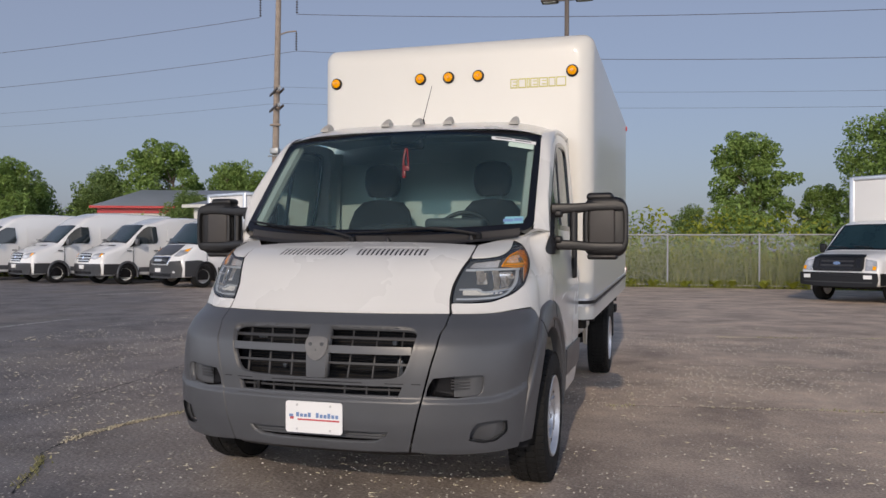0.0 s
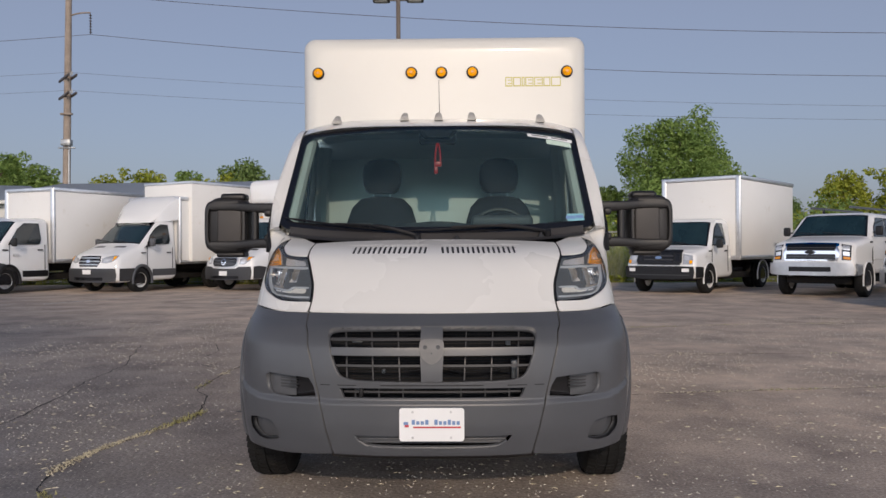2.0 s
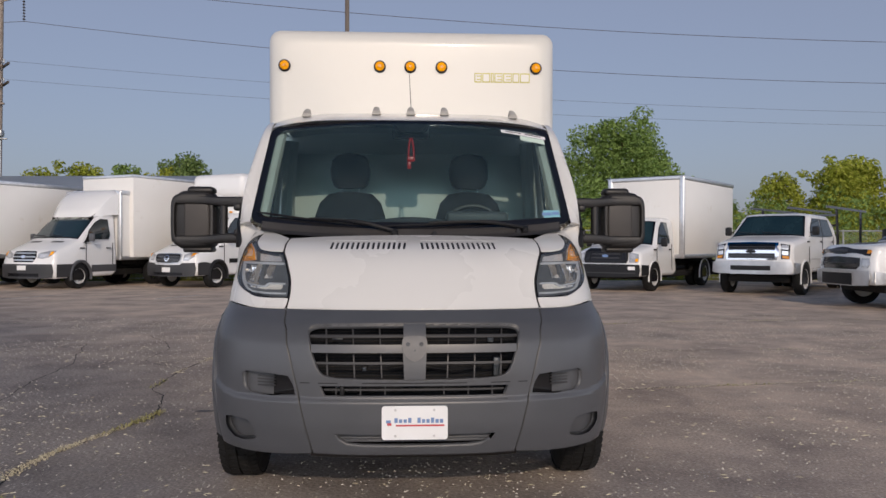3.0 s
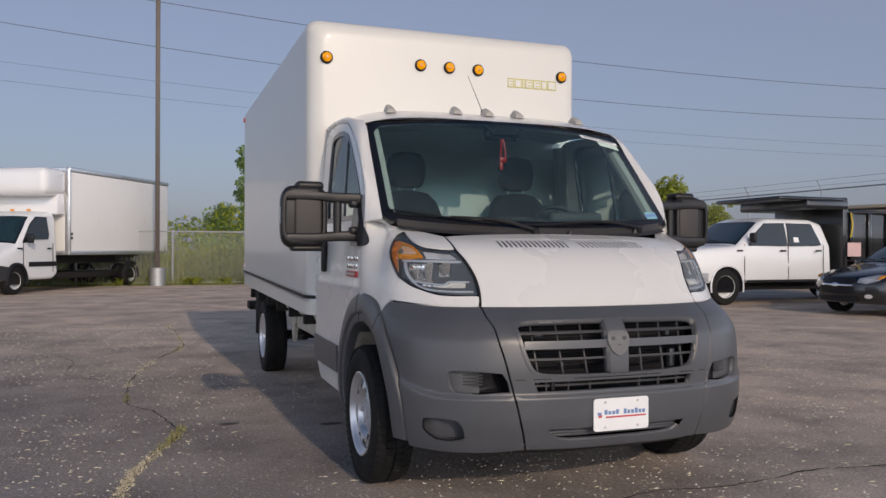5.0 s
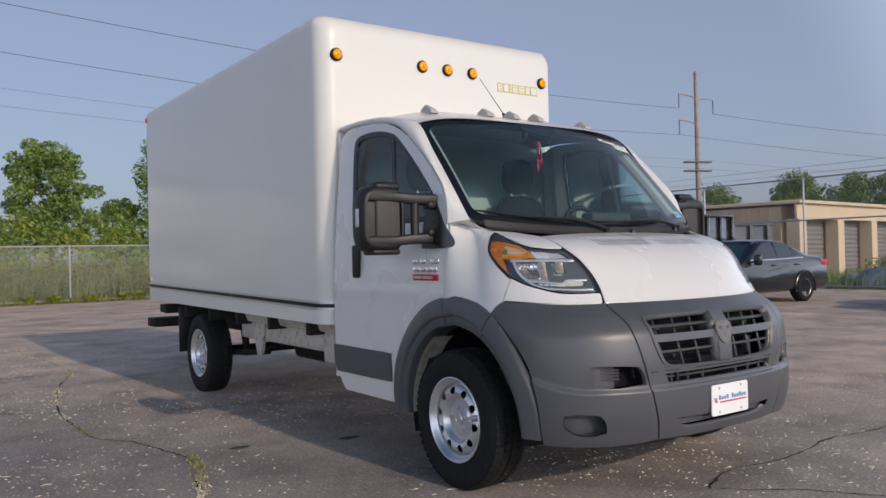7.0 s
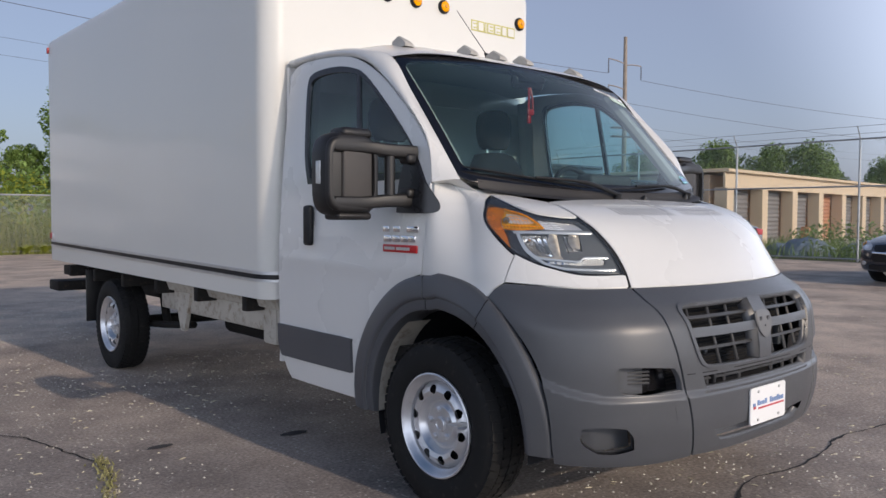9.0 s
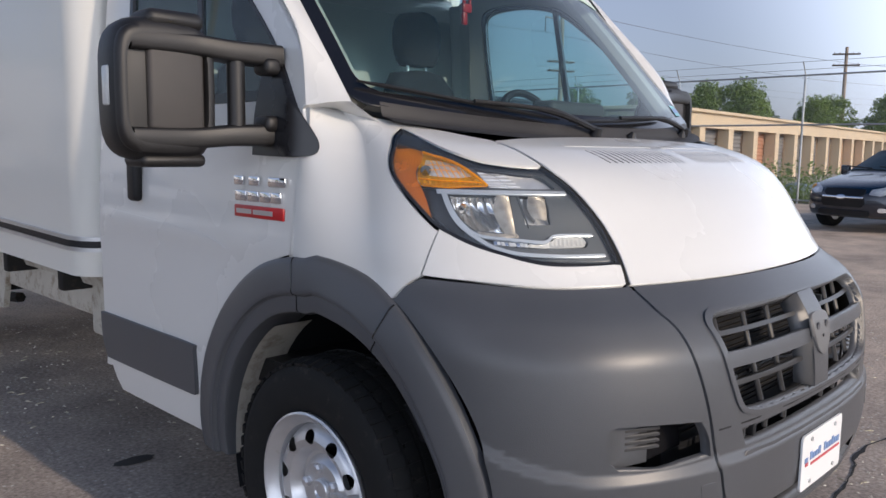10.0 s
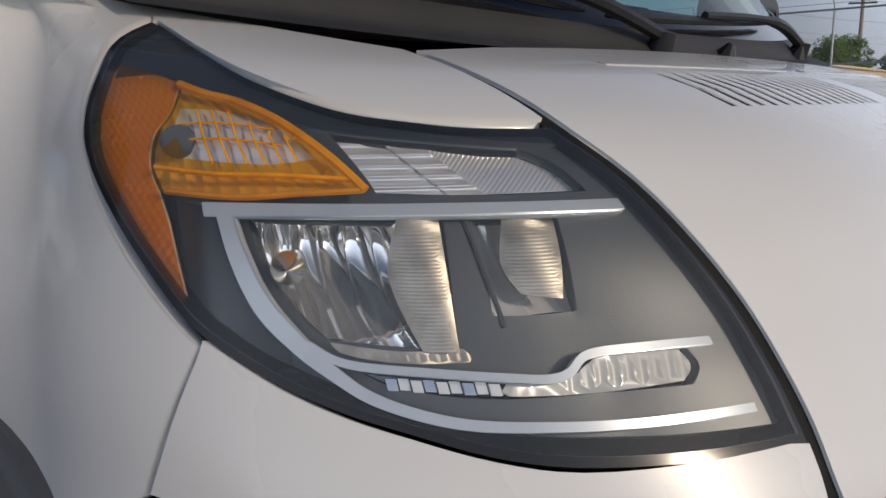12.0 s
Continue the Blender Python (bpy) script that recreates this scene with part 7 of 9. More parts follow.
# cab-chassis van with dark hood and a square box
prof = [(0.05, 0.33), (0.0, 0.50), (0.0, 0.85), (0.12, 1.02), (0.60, 1.36), (0.70, 1.40), (1.40, 2.08), (1.75, 2.18), (2.35, 2.20), (2.42, 2.1), (2.44, 0.42), (2.3, 0.33)]
pm_front = (("bumper", facing([(0.0, 0.30), (0.5, 0.30), (0.92, 0.34), (0.95, 0.60), (0.90, 0.86), (0.56, 0.84), (0.50, 0.72), (0.0, 0.72)]), M_GRILLE, 0.025), ("lower_intake", block(-0.60, 0.60, 0.36, 0.46), M_GLOSSBLACK, 0.034), ("grille_frame", facing([(0.0, 0.735), (0.47, 0.735), (0.53, 0.85), (0.50, 0.985), (0.0, 0.985)]), M_CHROME, 0.020), ("grille", facing([(0.0, 0.765), (0.44, 0.765), (0.49, 0.85), (0.47, 0.955), (0.0, 0.955)]), M_GLOSSBLACK, 0.034), ("badge_bar", block(-0.20, 0.20, 0.84, 0.885), M_SATIN, 0.046), ("hood_wrap", facing([(0.0, 1.02), (0.50, 1.02), (0.55, 1.15), (0.52, 1.36), (0.0, 1.36)]), M_BUMPER, 0.010), ("headlight", [(0.60, 1.00), (0.80, 1.00), (0.92, 1.12), (0.90, 1.30), (0.76, 1.22), (0.62, 1.18)], M_LAMPCLEAR, 0.012), ("lamp_core", [(0.64, 1.04), (0.76, 1.04), (0.80, 1.12), (0.66, 1.12)], M_LAMPCORE, 0.018), ("turn_lamp", [(0.78, 1.17), (0.88, 1.17), (0.89, 1.27), (0.80, 1.22)], M_AMBER, 0.020), ("plate_card", block(-0.15, 0.15, 0.50, 0.62), M_PLATE, 0.045), ("fog_lamp", oblong(0.70, 0.50, 0.045, 0.035, 10, 2.0), M_LAMPCORE, 0.034))
pm_flank = (("bumper_wrap", [(0.02, 0.36), (0.52, 0.36), (0.54, 0.56), (0.66, 0.76), (0.84, 0.86), (0.60, 0.90), (0.03, 0.86)], M_GRILLE, 0.022), ("badge_block", block(1.16, 1.36, 1.12, 1.19), M_SATIN, 0.012))
ob, sh, add = vehicle("box_van", "white box van with a dark grey hood on asphalt", "van", prof, 1.0, M_FLEET, [(0.95, 0.36), (5.0, 0.36)], ((0.72, 1.42), (1.38, 2.05)), [[(0.98, 1.47), (1.50, 1.48), (2.06, 1.49), (2.12, 1.62), (2.08, 2.05), (1.62, 2.05), (1.36, 1.90)]], 1.40, 2.2, 0.08, 0.30, front=pm_front, flanks=pm_flank, doors=(1.0, 2.26), trim=M_BLACK, sill=[(1.5, 0.46), (2.35, 0.46), (2.35, 0.64), (1.5, 0.64)], rim=2, mirrors=(1.05, 1.52), dual=False)
cargo_body(ob, add, 2.50, 6.9, 0.84, 3.12, 1.08)
place_by_wheel(ob, 1.0, (-13.4, 19.6), -24, 1.05)

# cutaway van with a faired box
prof = TRANSIT_CAB + [(2.1, 2.25), (2.42, 2.30), (2.46, 2.1), (2.48, 0.45), (2.3, 0.33)]
ob, sh, add = vehicle("cutaway_van", "white cutaway van with a faired cargo box on asphalt", "van", prof, 0.98, M_FLEET, [(0.98, 0.35), (4.6, 0.35)], ((1.04, 1.46), (1.74, 2.03)), CAB_WIN, 1.30, 2.3, 0.12, 0.20, front=VAN_FRONT, flanks=VAN_FLANK, doors=(1.22, 2.28), trim=M_BUMPER, sill=[(1.45, 0.46), (2.4, 0.46), (2.4, 0.66), (1.45, 0.66)], mirrors=(1.30, 1.50))
cargo_body(ob, add, 2.52, 6.6, 0.78, 2.86, 1.06)
bm = bmesh.new()
rings = []
for k in range(7):
    f = k / 6
    hw = 0.72 + 0.30 * f ** 0.6
    y, z = 1.65 + 0.95 * f, 2.10 + 0.80 * math.sin(f * math.pi / 2)
    rings.append([Vector((-hw, y, 2.05 + 0.1 * f)), Vector((-hw, y, z - 0.15 * (1 - 0.4 * f))), Vector((-hw * 0.75, y, z)), Vector((hw * 0.75, y, z)), Vector((hw, y, z - 0.15 * (1 - 0.4 * f))), Vector((hw, y, 2.05 + 0.1 * f))])
add_loft(bm, rings)
add("wind_fairing", bm, M_FLEET)
place_by_wheel(ob, 0.98, (-9.66, 20.4), -24, 1.05)

# long-nosed van cab with a tall box and cab-over pod
prof = [(0.05, 0.36), (0.0, 0.55), (0.02, 0.86), (0.10, 1.02), (0.95, 1.30), (1.05, 1.36), (1.72, 2.08), (2.0, 2.22), (2.62, 2.25), (2.68, 2.1), (2.70, 0.50), (2.5, 0.36)]
sp_front = (("bumper", facing([(0.0, 0.34), (0.5, 0.34), (0.90, 0.36), (0.94, 0.56), (0.91, 0.74), (0.54, 0.73), (0.48, 0.68), (0.0, 0.67)]), M_GRILLE, 0.030), ("lower_intake", block(-0.56, 0.56, 0.38, 0.46), M_GLOSSBLACK, 0.038), ("grille_frame", facing([(0.0, 0.69), (0.40, 0.71), (0.50, 0.78), (0.53, 0.94), (0.46, 1.00), (0.0, 1.01)]), M_SATIN, 0.014), ("grille", facing([(0.0, 0.73), (0.38, 0.75), (0.46, 0.81), (0.48, 0.92), (0.43, 0.975), (0.0, 0.98)]), M_GLOSSBLACK, 0.026), ("grille_bar", block(-0.45, 0.45, 0.805, 0.825), M_BUMPER, 0.036), ("grille_bar", block(-0.45, 0.45, 0.895, 0.915), M_BUMPER, 0.036), ("round_badge", oblong(0, 0.86, 0.085, 0.085, 16, 2.0), M_CHROME, 0.046), ("badge_face", oblong(0, 0.86, 0.062, 0.062, 14, 2.0), M_GLOSSBLACK, 0.052), ("headlight", [(0.57, 0.80), (0.72, 0.80), (0.88, 0.92), (0.92, 1.06), (0.74, 1.03), (0.58, 0.96)], M_LAMPCLEAR, 0.012), ("lamp_core", [(0.61, 0.84), (0.72, 0.84), (0.78, 0.94), (0.63, 0.93)], M_LAMPCORE, 0.018), ("turn_lamp", [(0.80, 0.92), (0.88, 0.98), (0.90, 1.04), (0.82, 1.02)], M_AMBER_DEEP, 0.020), ("hood_vent", block(0.28, 0.62, 1.215, 1.25), M_BLACK, 0.010), ("plate_card", block(-0.15, 0.15, 0.47, 0.60), M_PLATE, 0.050))
sp_flank = (("bumper_wrap", [(0.02, 0.38), (0.52, 0.38), (0.52, 0.56), (0.60, 0.72), (0.30, 0.76), (0.03, 0.74)], M_GRILLE, 0.022), ("mirror_corner", [(1.22, 1.40), (1.42, 1.43), (1.46, 1.66)], M_BLACK, 0.018))
ob, sh, add = vehicle("box_truck", "white van-cab box truck with tall cargo body on asphalt", "truck", prof, 0.98, M_FLEET, [(0.95, 0.36), (6.3, 0.36)], ((1.08, 1.39), (1.70, 2.05)), [[(1.24, 1.45), (1.60, 1.46), (1.66, 1.52), (2.26, 1.53), (2.32, 1.64), (2.28, 2.09), (1.86, 2.09), (1.64, 1.92)]], 1.36, 2.25, 0.10, 0.20, front=sp_front, flanks=sp_flank, doors=(1.25, 2.48), trim=M_BLACK, sill=[(1.5, 0.72), (2.6, 0.72), (2.6, 0.86), (1.5, 0.86)], mirrors=(1.35, 1.52), dual=True)
cargo_body(ob, add, 2.98, 8.4, 1.02, 3.50, 1.13)
bm = bmesh.new()
add_box(bm, (0, 2.52, 3.06), (2.1, 0.98, 0.78), 0.20, 5)
add("cab_over_pod", bm, M_FLEET)
bm = bmesh.new()
add_box(bm, (0, 2.80, 2.46), (2.0, 0.36, 0.60), 0.05, 2)
add("pod_support", bm, M_FLEET)
for x in (-0.5, 0.0, 0.5):
    bm = bmesh.new()
    add_box(bm, (x, 2.1, 2.26), (0.10, 0.08, 0.06), 0.02, 2)
    add("roof_lamp", bm, M_AMBER_DEEP)
for z in (1.62, 1.50):
    bm = bmesh.new()
    add_box(bm, (1.135, 3.06, z), (0.01, 0.13, 0.07))
    add("unit_number_bar", bm, M_INK_DARK)
place_by_wheel(ob, 0.98, (-5.70, 20.75), -30, 1.04)

# neighbour of the tall truck: only the tail of a pale box shows
ob = thing("cargo_trailer", "pale cargo body parked behind the row", "trailer")
for nm, c, s, m in (("cargo_body", (0, 0, 2.2), (2.3, 6.5, 2.6), M_TRUCKBODY), ("top_rail", (0, 0, 3.5), (2.34, 6.54, 0.10), M_SATIN), ("frame_rail", (0, 0, 0.78), (1.0, 6.2, 0.24), M_FRAME)):
    bm = bmesh.new()
    add_box(bm, c, s, 0.02, 2)
    part(nm, bm, m, ob)
for y in (-2.2, 2.0):
    for sgn in (-1, 1):
        whl = new("wheel", SMALL[0])
        whl.parent = ob
        whl.matrix_local = Matrix.LocRotScale((sgn * 0.95, y, 0.4), None, (0.26, 0.4, 0.4))
ob.matrix_world = pose(-8.0, 25.5, 0, 0, 0, -29)

# full-size van cab box truck
prof = [(0.0, 0.42), (-0.05, 0.50), (-0.05, 0.78), (0.0, 0.95), (0.06, 1.12), (0.90, 1.27), (1.0, 1.31), (1.62, 1.95), (1.9, 2.06), (2.5, 2.08), (2.6, 1.98), (2.62, 0.5), (2.45, 0.40)]
e_front = (("bumper", facing([(0.0, 0.40), (0.5, 0.40), (0.94, 0.43), (0.97, 0.58), (0.95, 0.74), (0.5, 0.75), (0.0, 0.75)]), M_BLACK, 0.065), ("bumper_slot", block(-0.42, 0.42, 0.66, 0.72), M_GLOSSBLACK, 0.072), ("bumper_groove", block(-0.85, 0.85, 0.50, 0.53), M_GRILLE, 0.074), ("grille_frame", facing([(0.0, 0.78), (0.60, 0.78), (0.65, 0.86), (0.65, 1.10), (0.60, 1.15), (0.0, 1.15)]), M_BLACK, 0.045), ("grille", facing([(0.0, 0.83), (0.40, 0.83), (0.43, 0.88), (0.43, 1.06), (0.40, 1.09), (0.0, 1.09)]), M_GLOSSBLACK, 0.050), ("grille_side", block(0.48, 0.59, 0.86, 1.08), M_GLOSSBLACK, 0.050), ("grille_bar", block(-0.42, 0.42, 0.885, 0.925), M_GRILLE, 0.062), ("grille_bar", block(-0.42, 0.42, 0.985, 1.025), M_GRILLE, 0.062), ("oval_badge", oblong(0, 0.955, 0.095, 0.036, 14, 2.0), M_INK_BLUE, 0.068), ("headlight", [(0.68, 0.80), (0.92, 0.80), (0.94, 0.92), (0.93, 1.06), (0.68, 1.08)], M_LAMPCLEAR, 0.020), ("lamp_core", oblong(0.78, 0.97, 0.075, 0.065, 12, 2.4), M_LAMPCORE, 0.028), ("turn_lamp", [(0.84, 0.81), (0.91, 0.82), (0.925, 0.91), (0.85, 0.91)], M_AMBER, 0.028), ("plate_card", block(0.66, 0.84, 0.60, 0.69), M_PLATE, 0.075))
e_flank = (("bumper_wrap", [(-0.04, 0.45), (0.42, 0.45), (0.42, 0.72), (-0.04, 0.74)], M_BLACK, 0.030), ("fender_badge", block(0.62, 0.80, 1.02, 1.06), M_SATIN, 0.010))
ob, sh, add = vehicle("box_truck", "white van-cab box truck with black grille on asphalt", "truck", prof, 1.0, M_FLEET, [(0.92, 0.385), (5.0, 0.385)], ((1.02, 1.33), (1.60, 1.93)), [[(1.16, 1.37), (1.60, 1.38), (2.06, 1.39), (2.12, 1.50), (2.08, 1.94), (1.72, 1.95), (1.52, 1.82)]], 1.30, 2.08, 0.14, 0.10, front=e_front, flanks=e_flank, doors=(1.12, 2.25), trim=M_BLACK, mirrors=(1.28, 1.40), dual=True)
cargo_body(ob, add, 2.68, 7.3, 0.88, 3.30, 1.19)
place_by_wheel(ob, 1.0, (7.09, 18.5), -40, 1.03)

# medium-duty crew cab with a rack body
prof = [(0.02, 0.55), (-0.04, 0.65), (-0.04, 0.95), (0.0, 1.30), (0.12, 1.42), (1.20, 1.55), (1.28, 1.58), (1.95, 2.12), (2.2, 2.20), (3.75, 2.18), (4.1, 1.95), (4.2, 1.55), (4.22, 0.7), (4.1, 0.6)]
md_front = (("bumper", facing([(0.0, 0.56), (0.5, 0.56), (0.98, 0.58), (1.01, 0.72), (0.98, 0.88), (0.5, 0.90), (0.0, 0.90)]), M_SATIN, 0.075), ("bumper_slot", block(-0.50, 0.50, 0.66, 0.78), M_BLACK, 0.082), ("grille_frame", facing([(0.0, 0.93), (0.66, 0.93), (0.72, 1.10), (0.68, 1.37), (0.0, 1.38)]), M_CHROME, 0.024), ("grille", block(-0.62, 0.62, 0.965, 1.10), M_GLOSSBLACK, 0.036), ("grille", block(-0.62, 0.62, 1.185, 1.335), M_GLOSSBLACK, 0.036), ("grille_bar", block(-0.60, 0.60, 1.025, 1.04), M_GRILLE, 0.046), ("grille_bar", block(-0.60, 0.60, 1.255, 1.27), M_GRILLE, 0.046), ("badge_bar", facing([(0.0, 1.10), (0.10, 1.115), (0.14, 1.145), (0.10, 1.175), (0.0, 1.19)]), M_BLACK, 0.046), ("headlight", [(0.76, 0.96), (0.96, 0.97), (0.98, 1.12), (0.97, 1.34), (0.74, 1.35), (0.77, 1.12)], M_GLOSSBLACK, 0.018), ("lamp_core", block(0.77, 0.94, 1.22, 1.32), M_LAMPCORE, 0.028), ("lamp_core", block(0.79, 0.94, 1.08, 1.18), M_LAMPCORE, 0.028), ("turn_lamp", block(0.80, 0.95, 0.98, 1.05), M_AMBER_DEEP, 0.028))
md_flank = (("bumper_wrap", [(-0.04, 0.60), (0.40, 0.62), (0.40, 0.84), (-0.04, 0.88)], M_SATIN, 0.035), ("door_moulding", block(1.5, 4.0, 0.98, 1.02), M_FLEET, 0.014))
ob, sh, add = vehicle("rack_truck", "white crew-cab truck with chrome bumper and black rack", "truck", prof, 1.05, M_FLEET, [(1.0, 0.42), (5.3, 0.42)], ((1.30, 1.60), (1.93, 2.10)), [[(1.55, 1.62), (1.72, 1.85), (2.05, 2.08), (2.65, 2.08), (2.65, 1.62)], [(2.75, 1.62), (2.75, 2.08), (3.55, 2.06), (3.75, 1.64)]], 1.56, 2.2, 0.14, 0.16, front=md_front, flanks=md_flank, doors=(1.42, 2.70, 3.85), trim=M_BLACK, mirrors=(1.55, 1.75), dual=True)
bm = bmesh.new()
add_box(bm, (0, 5.7, 0.95), (2.3, 2.9, 0.14), 0.01)
add("flat_bed", bm, M_CHARCOAL)
for y in (4.35, 7.05):
    for sgn in (-1, 1):
        bm = bmesh.new()
        add_tube(bm, [(sgn * 1.05, y, 1.0), (sgn * 1.05, y - 0.25 * (y < 5), 2.38)], 0.04, 6)
        add("rack_post", bm, M_CHARCOAL)
for z in (1.3, 1.6, 1.9, 2.2):
    bm = bmesh.new()
    add_box(bm, (0, 4.30, z), (2.1, 0.05, 0.07))
    add("rack_slat", bm, M_CHARCOAL)
for x in (-1.05, 0.0, 1.05):
    bm = bmesh.new()
    add_box(bm, (x, 5.4, 2.40), (0.07, 4.6, 0.07))
    add("rack_beam", bm, M_CHARCOAL)
place_by_wheel(ob, 1.05, (10.5, 16.6), -43)

# crew-cab dump truck: white cab, black ribbed bed and shield over the cab
prof = [(0.02, 0.50), (-0.04, 0.60), (-0.04, 0.90), (0.0, 1.20), (0.10, 1.32), (1.30, 1.40), (1.38, 1.43), (2.12, 1.96), (2.40, 2.06), (3.70, 2.05), (4.02, 1.95), (4.18, 1.42), (4.22, 0.62), (4.1, 0.52)]
pk_front = (("bumper", facing([(0.0, 0.48), (0.5, 0.48), (0.94, 0.50), (0.97, 0.64), (0.95, 0.79), (0.5, 0.80), (0.0, 0.80)]), M_SATIN, 0.070), ("bumper_middle", block(-0.55, 0.55, 0.50, 0.74), M_BLACK, 0.078), ("grille", facing([(0.0, 0.82), (0.60, 0.82), (0.70, 0.90), (0.70, 1.06), (0.0, 1.08)]), M_GLOSSBLACK, 0.024), ("grille", facing([(0.0, 1.13), (0.94, 1.13), (0.96, 1.18), (0.92, 1.24), (0.0, 1.27)]), M_GLOSSBLACK, 0.024), ("grille_bar", block(-0.60, 0.60, 0.93, 0.955), M_GRILLE, 0.034), ("name_bar", block(-0.34, 0.34, 1.17, 1.205), M_GRILLE, 0.036), ("headlight", [(0.76, 0.86), (0.90, 0.86), (0.95, 0.96), (0.94, 1.08), (0.76, 1.06)], M_LAMPCLEAR, 0.020), ("lamp_core", block(0.79, 0.90, 0.90, 1.02), M_LAMPCORE, 0.028), ("turn_lamp", block(0.88, 0.95, 1.17, 1.23), M_AMBER_DEEP, 0.034), ("hood_scoop", block(-0.36, 0.36, 1.336, 1.362), M_BLACK, 0.012))
pk_flank = (("bumper_wrap", [(-0.04, 0.52), (0.40, 0.55), (0.42, 0.74), (-0.04, 0.78)], M_SATIN, 0.030), ("window_card", block(3.05, 3.20, 1.52, 1.64), M_PLATE, 0.016), ("step_bar", block(1.62, 4.1, 0.52, 0.58), M_BLACK, 0.040))
ob, sh, add = vehicle("dump_truck", "white crew-cab truck with a black ribbed dump bed", "truck", prof, 1.03, M_FLEET, [(1.02, 0.425), (5.9, 0.425)], ((1.42, 1.46), (2.10, 1.93)), [[(1.72, 1.46), (1.88, 1.68), (2.25, 1.95), (2.82, 1.96), (2.82, 1.46)], [(2.92, 1.46), (2.92, 1.96), (3.66, 1.95), (3.86, 1.48)]], 1.42, 2.06, 0.16, 0.16, front=pk_front, flanks=pk_flank, doors=(1.58, 2.87, 3.95), trim=M_BLACK, mirrors=(1.72, 1.62), dual=True)
for nm, c, s, m in (("dump_bed", (0, 6.15, 1.62), (2.2, 3.1, 1.15), M_CHARCOAL), ("headboard", (0, 4.52, 1.70), (2.3, 0.16, 1.75), M_CHARCOAL), ("cab_shield", (0, 3.55, 2.52), (2.3, 2.1, 0.10), M_CHARCOAL), ("shield_lip", (0, 3.95, 2.38), (2.34, 1.3, 0.22), M_CHARCOAL), ("frame_rail", (0, 5.6, 0.85), (0.9, 4.2, 0.28), M_FRAME), ("bed_rail", (0, 6.15, 2.22), (2.32, 3.15, 0.09), M_CHARCOAL), ("mud_flap", (0, 6.65, 0.55), (2.1, 0.04, 0.6), M_BLACK)):
    bm = bmesh.new()
    add_box(bm, c, s, 0.04, 2)
    add(nm, bm, m)
for y in (4.72, 5.3, 5.9, 6.5, 7.1, 7.65):
    for sgn in (-1, 1):
        bm = bmesh.new()
        add_box(bm, (sgn * 1.13, y, 1.62), (0.07, 0.11, 1.15), 0.01, 1)
        add("bed_rib", bm, M_CHARCOAL)
bm = bmesh.new()
add_box(bm, (1.19, 4.75, 1.30), (0.02, 0.42, 0.34))
add("tail_card", bm, surface("pale_pink_panel", (0.62, 0.42, 0.40), 0.6))
bm = bmesh.new()
add_tube(bm, spline([(1.19, 4.64, 2.2), (1.2, 4.68, 1.9), (1.2, 4.63, 1.6)], 4), 0.02, 6)
add("yellow_strap", bm, surface("yellow_webbing", (0.62, 0.46, 0.05), 0.8))
place_by_wheel(ob, 1.03, (10.3, 11.7), -90)


# saloons
def saloon(name, label, paint, grille):
    prof = [(0.10, 0.24), (0.0, 0.34), (-0.02, 0.60), (0.08, 0.76), (0.45, 0.88), (1.15, 1.00), (1.25, 1.03), (2.02, 1.42), (2.40, 1.475), (3.05, 1.45), (3.85, 1.12), (4.40, 1.07), (4.56, 0.95), (4.60, 0.45), (4.5, 0.26)]
    front = (("grille", facing([(0.0, 0.62), (0.30, 0.62), (0.38, 0.68), (0.36, 0.74), (0.0, 0.75)]), grille, 0.014), ("grille", facing([(0.0, 0.44), (0.34, 0.44), (0.40, 0.50), (0.38, 0.585), (0.0, 0.585)]), grille, 0.014), ("grille_bar", block(-0.37, 0.37, 0.592, 0.612), M_CHROME, 0.022), ("badge_bar", oblong(0, 0.602, 0.085, 0.030, 12, 2.2), M_CHROME, 0.032), ("lower_grille", block(-0.46, 0.46, 0.29, 0.38), M_BLACK, 0.014), ("headlight", [(0.44, 0.66), (0.60, 0.64), (0.76, 0.70), (0.84, 0.82), (0.66, 0.795), (0.46, 0.74)], M_LAMPCLEAR, 0.012), ("lamp_core", [(0.50, 0.68), (0.60, 0.67), (0.68, 0.73), (0.54, 0.73)], M_LAMPCORE, 0.018), ("turn_lamp", [(0.74, 0.71), (0.80, 0.76), (0.80, 0.80), (0.74, 0.78)], M_AMBER_DEEP, 0.018), ("fog_lamp", oblong(0.64, 0.40, 0.06, 0.04, 10, 2.2), M_LAMPCORE, 0.016))
    chrome_line = [("belt_strip", [(1.55, 1.035), (2.5, 1.045), (3.55, 1.075), (3.55, 1.09), (2.5, 1.06), (1.55, 1.05)], M_CHROME, 0.016), ("tail_lamp", [(4.30, 0.86), (4.48, 0.84), (4.48, 1.00), (4.20, 1.02)], M_RED, 0.012)]
    ob, sh, add = vehicle(name, label, "car", prof, 0.90, paint, [(0.90, 0.325), (3.58, 0.325)], ((1.30, 1.055), (1.98, 1.40)), [[(1.62, 1.10), (1.85, 1.25), (2.15, 1.41), (2.52, 1.44), (2.52, 1.11)], [(2.60, 1.11), (2.60, 1.44), (3.02, 1.42), (3.16, 1.36), (3.16, 1.13)], [(3.22, 1.13), (3.22, 1.33), (3.46, 1.20), (3.46, 1.14)]], 1.0, 1.48, 0.22, 0.35, 0.12, front=front, flanks=chrome_line, doors=(1.48, 2.56, 3.45), trim=paint, rim=2, mirrors=(1.62, 1.06), soft_r=0.12)
    return ob


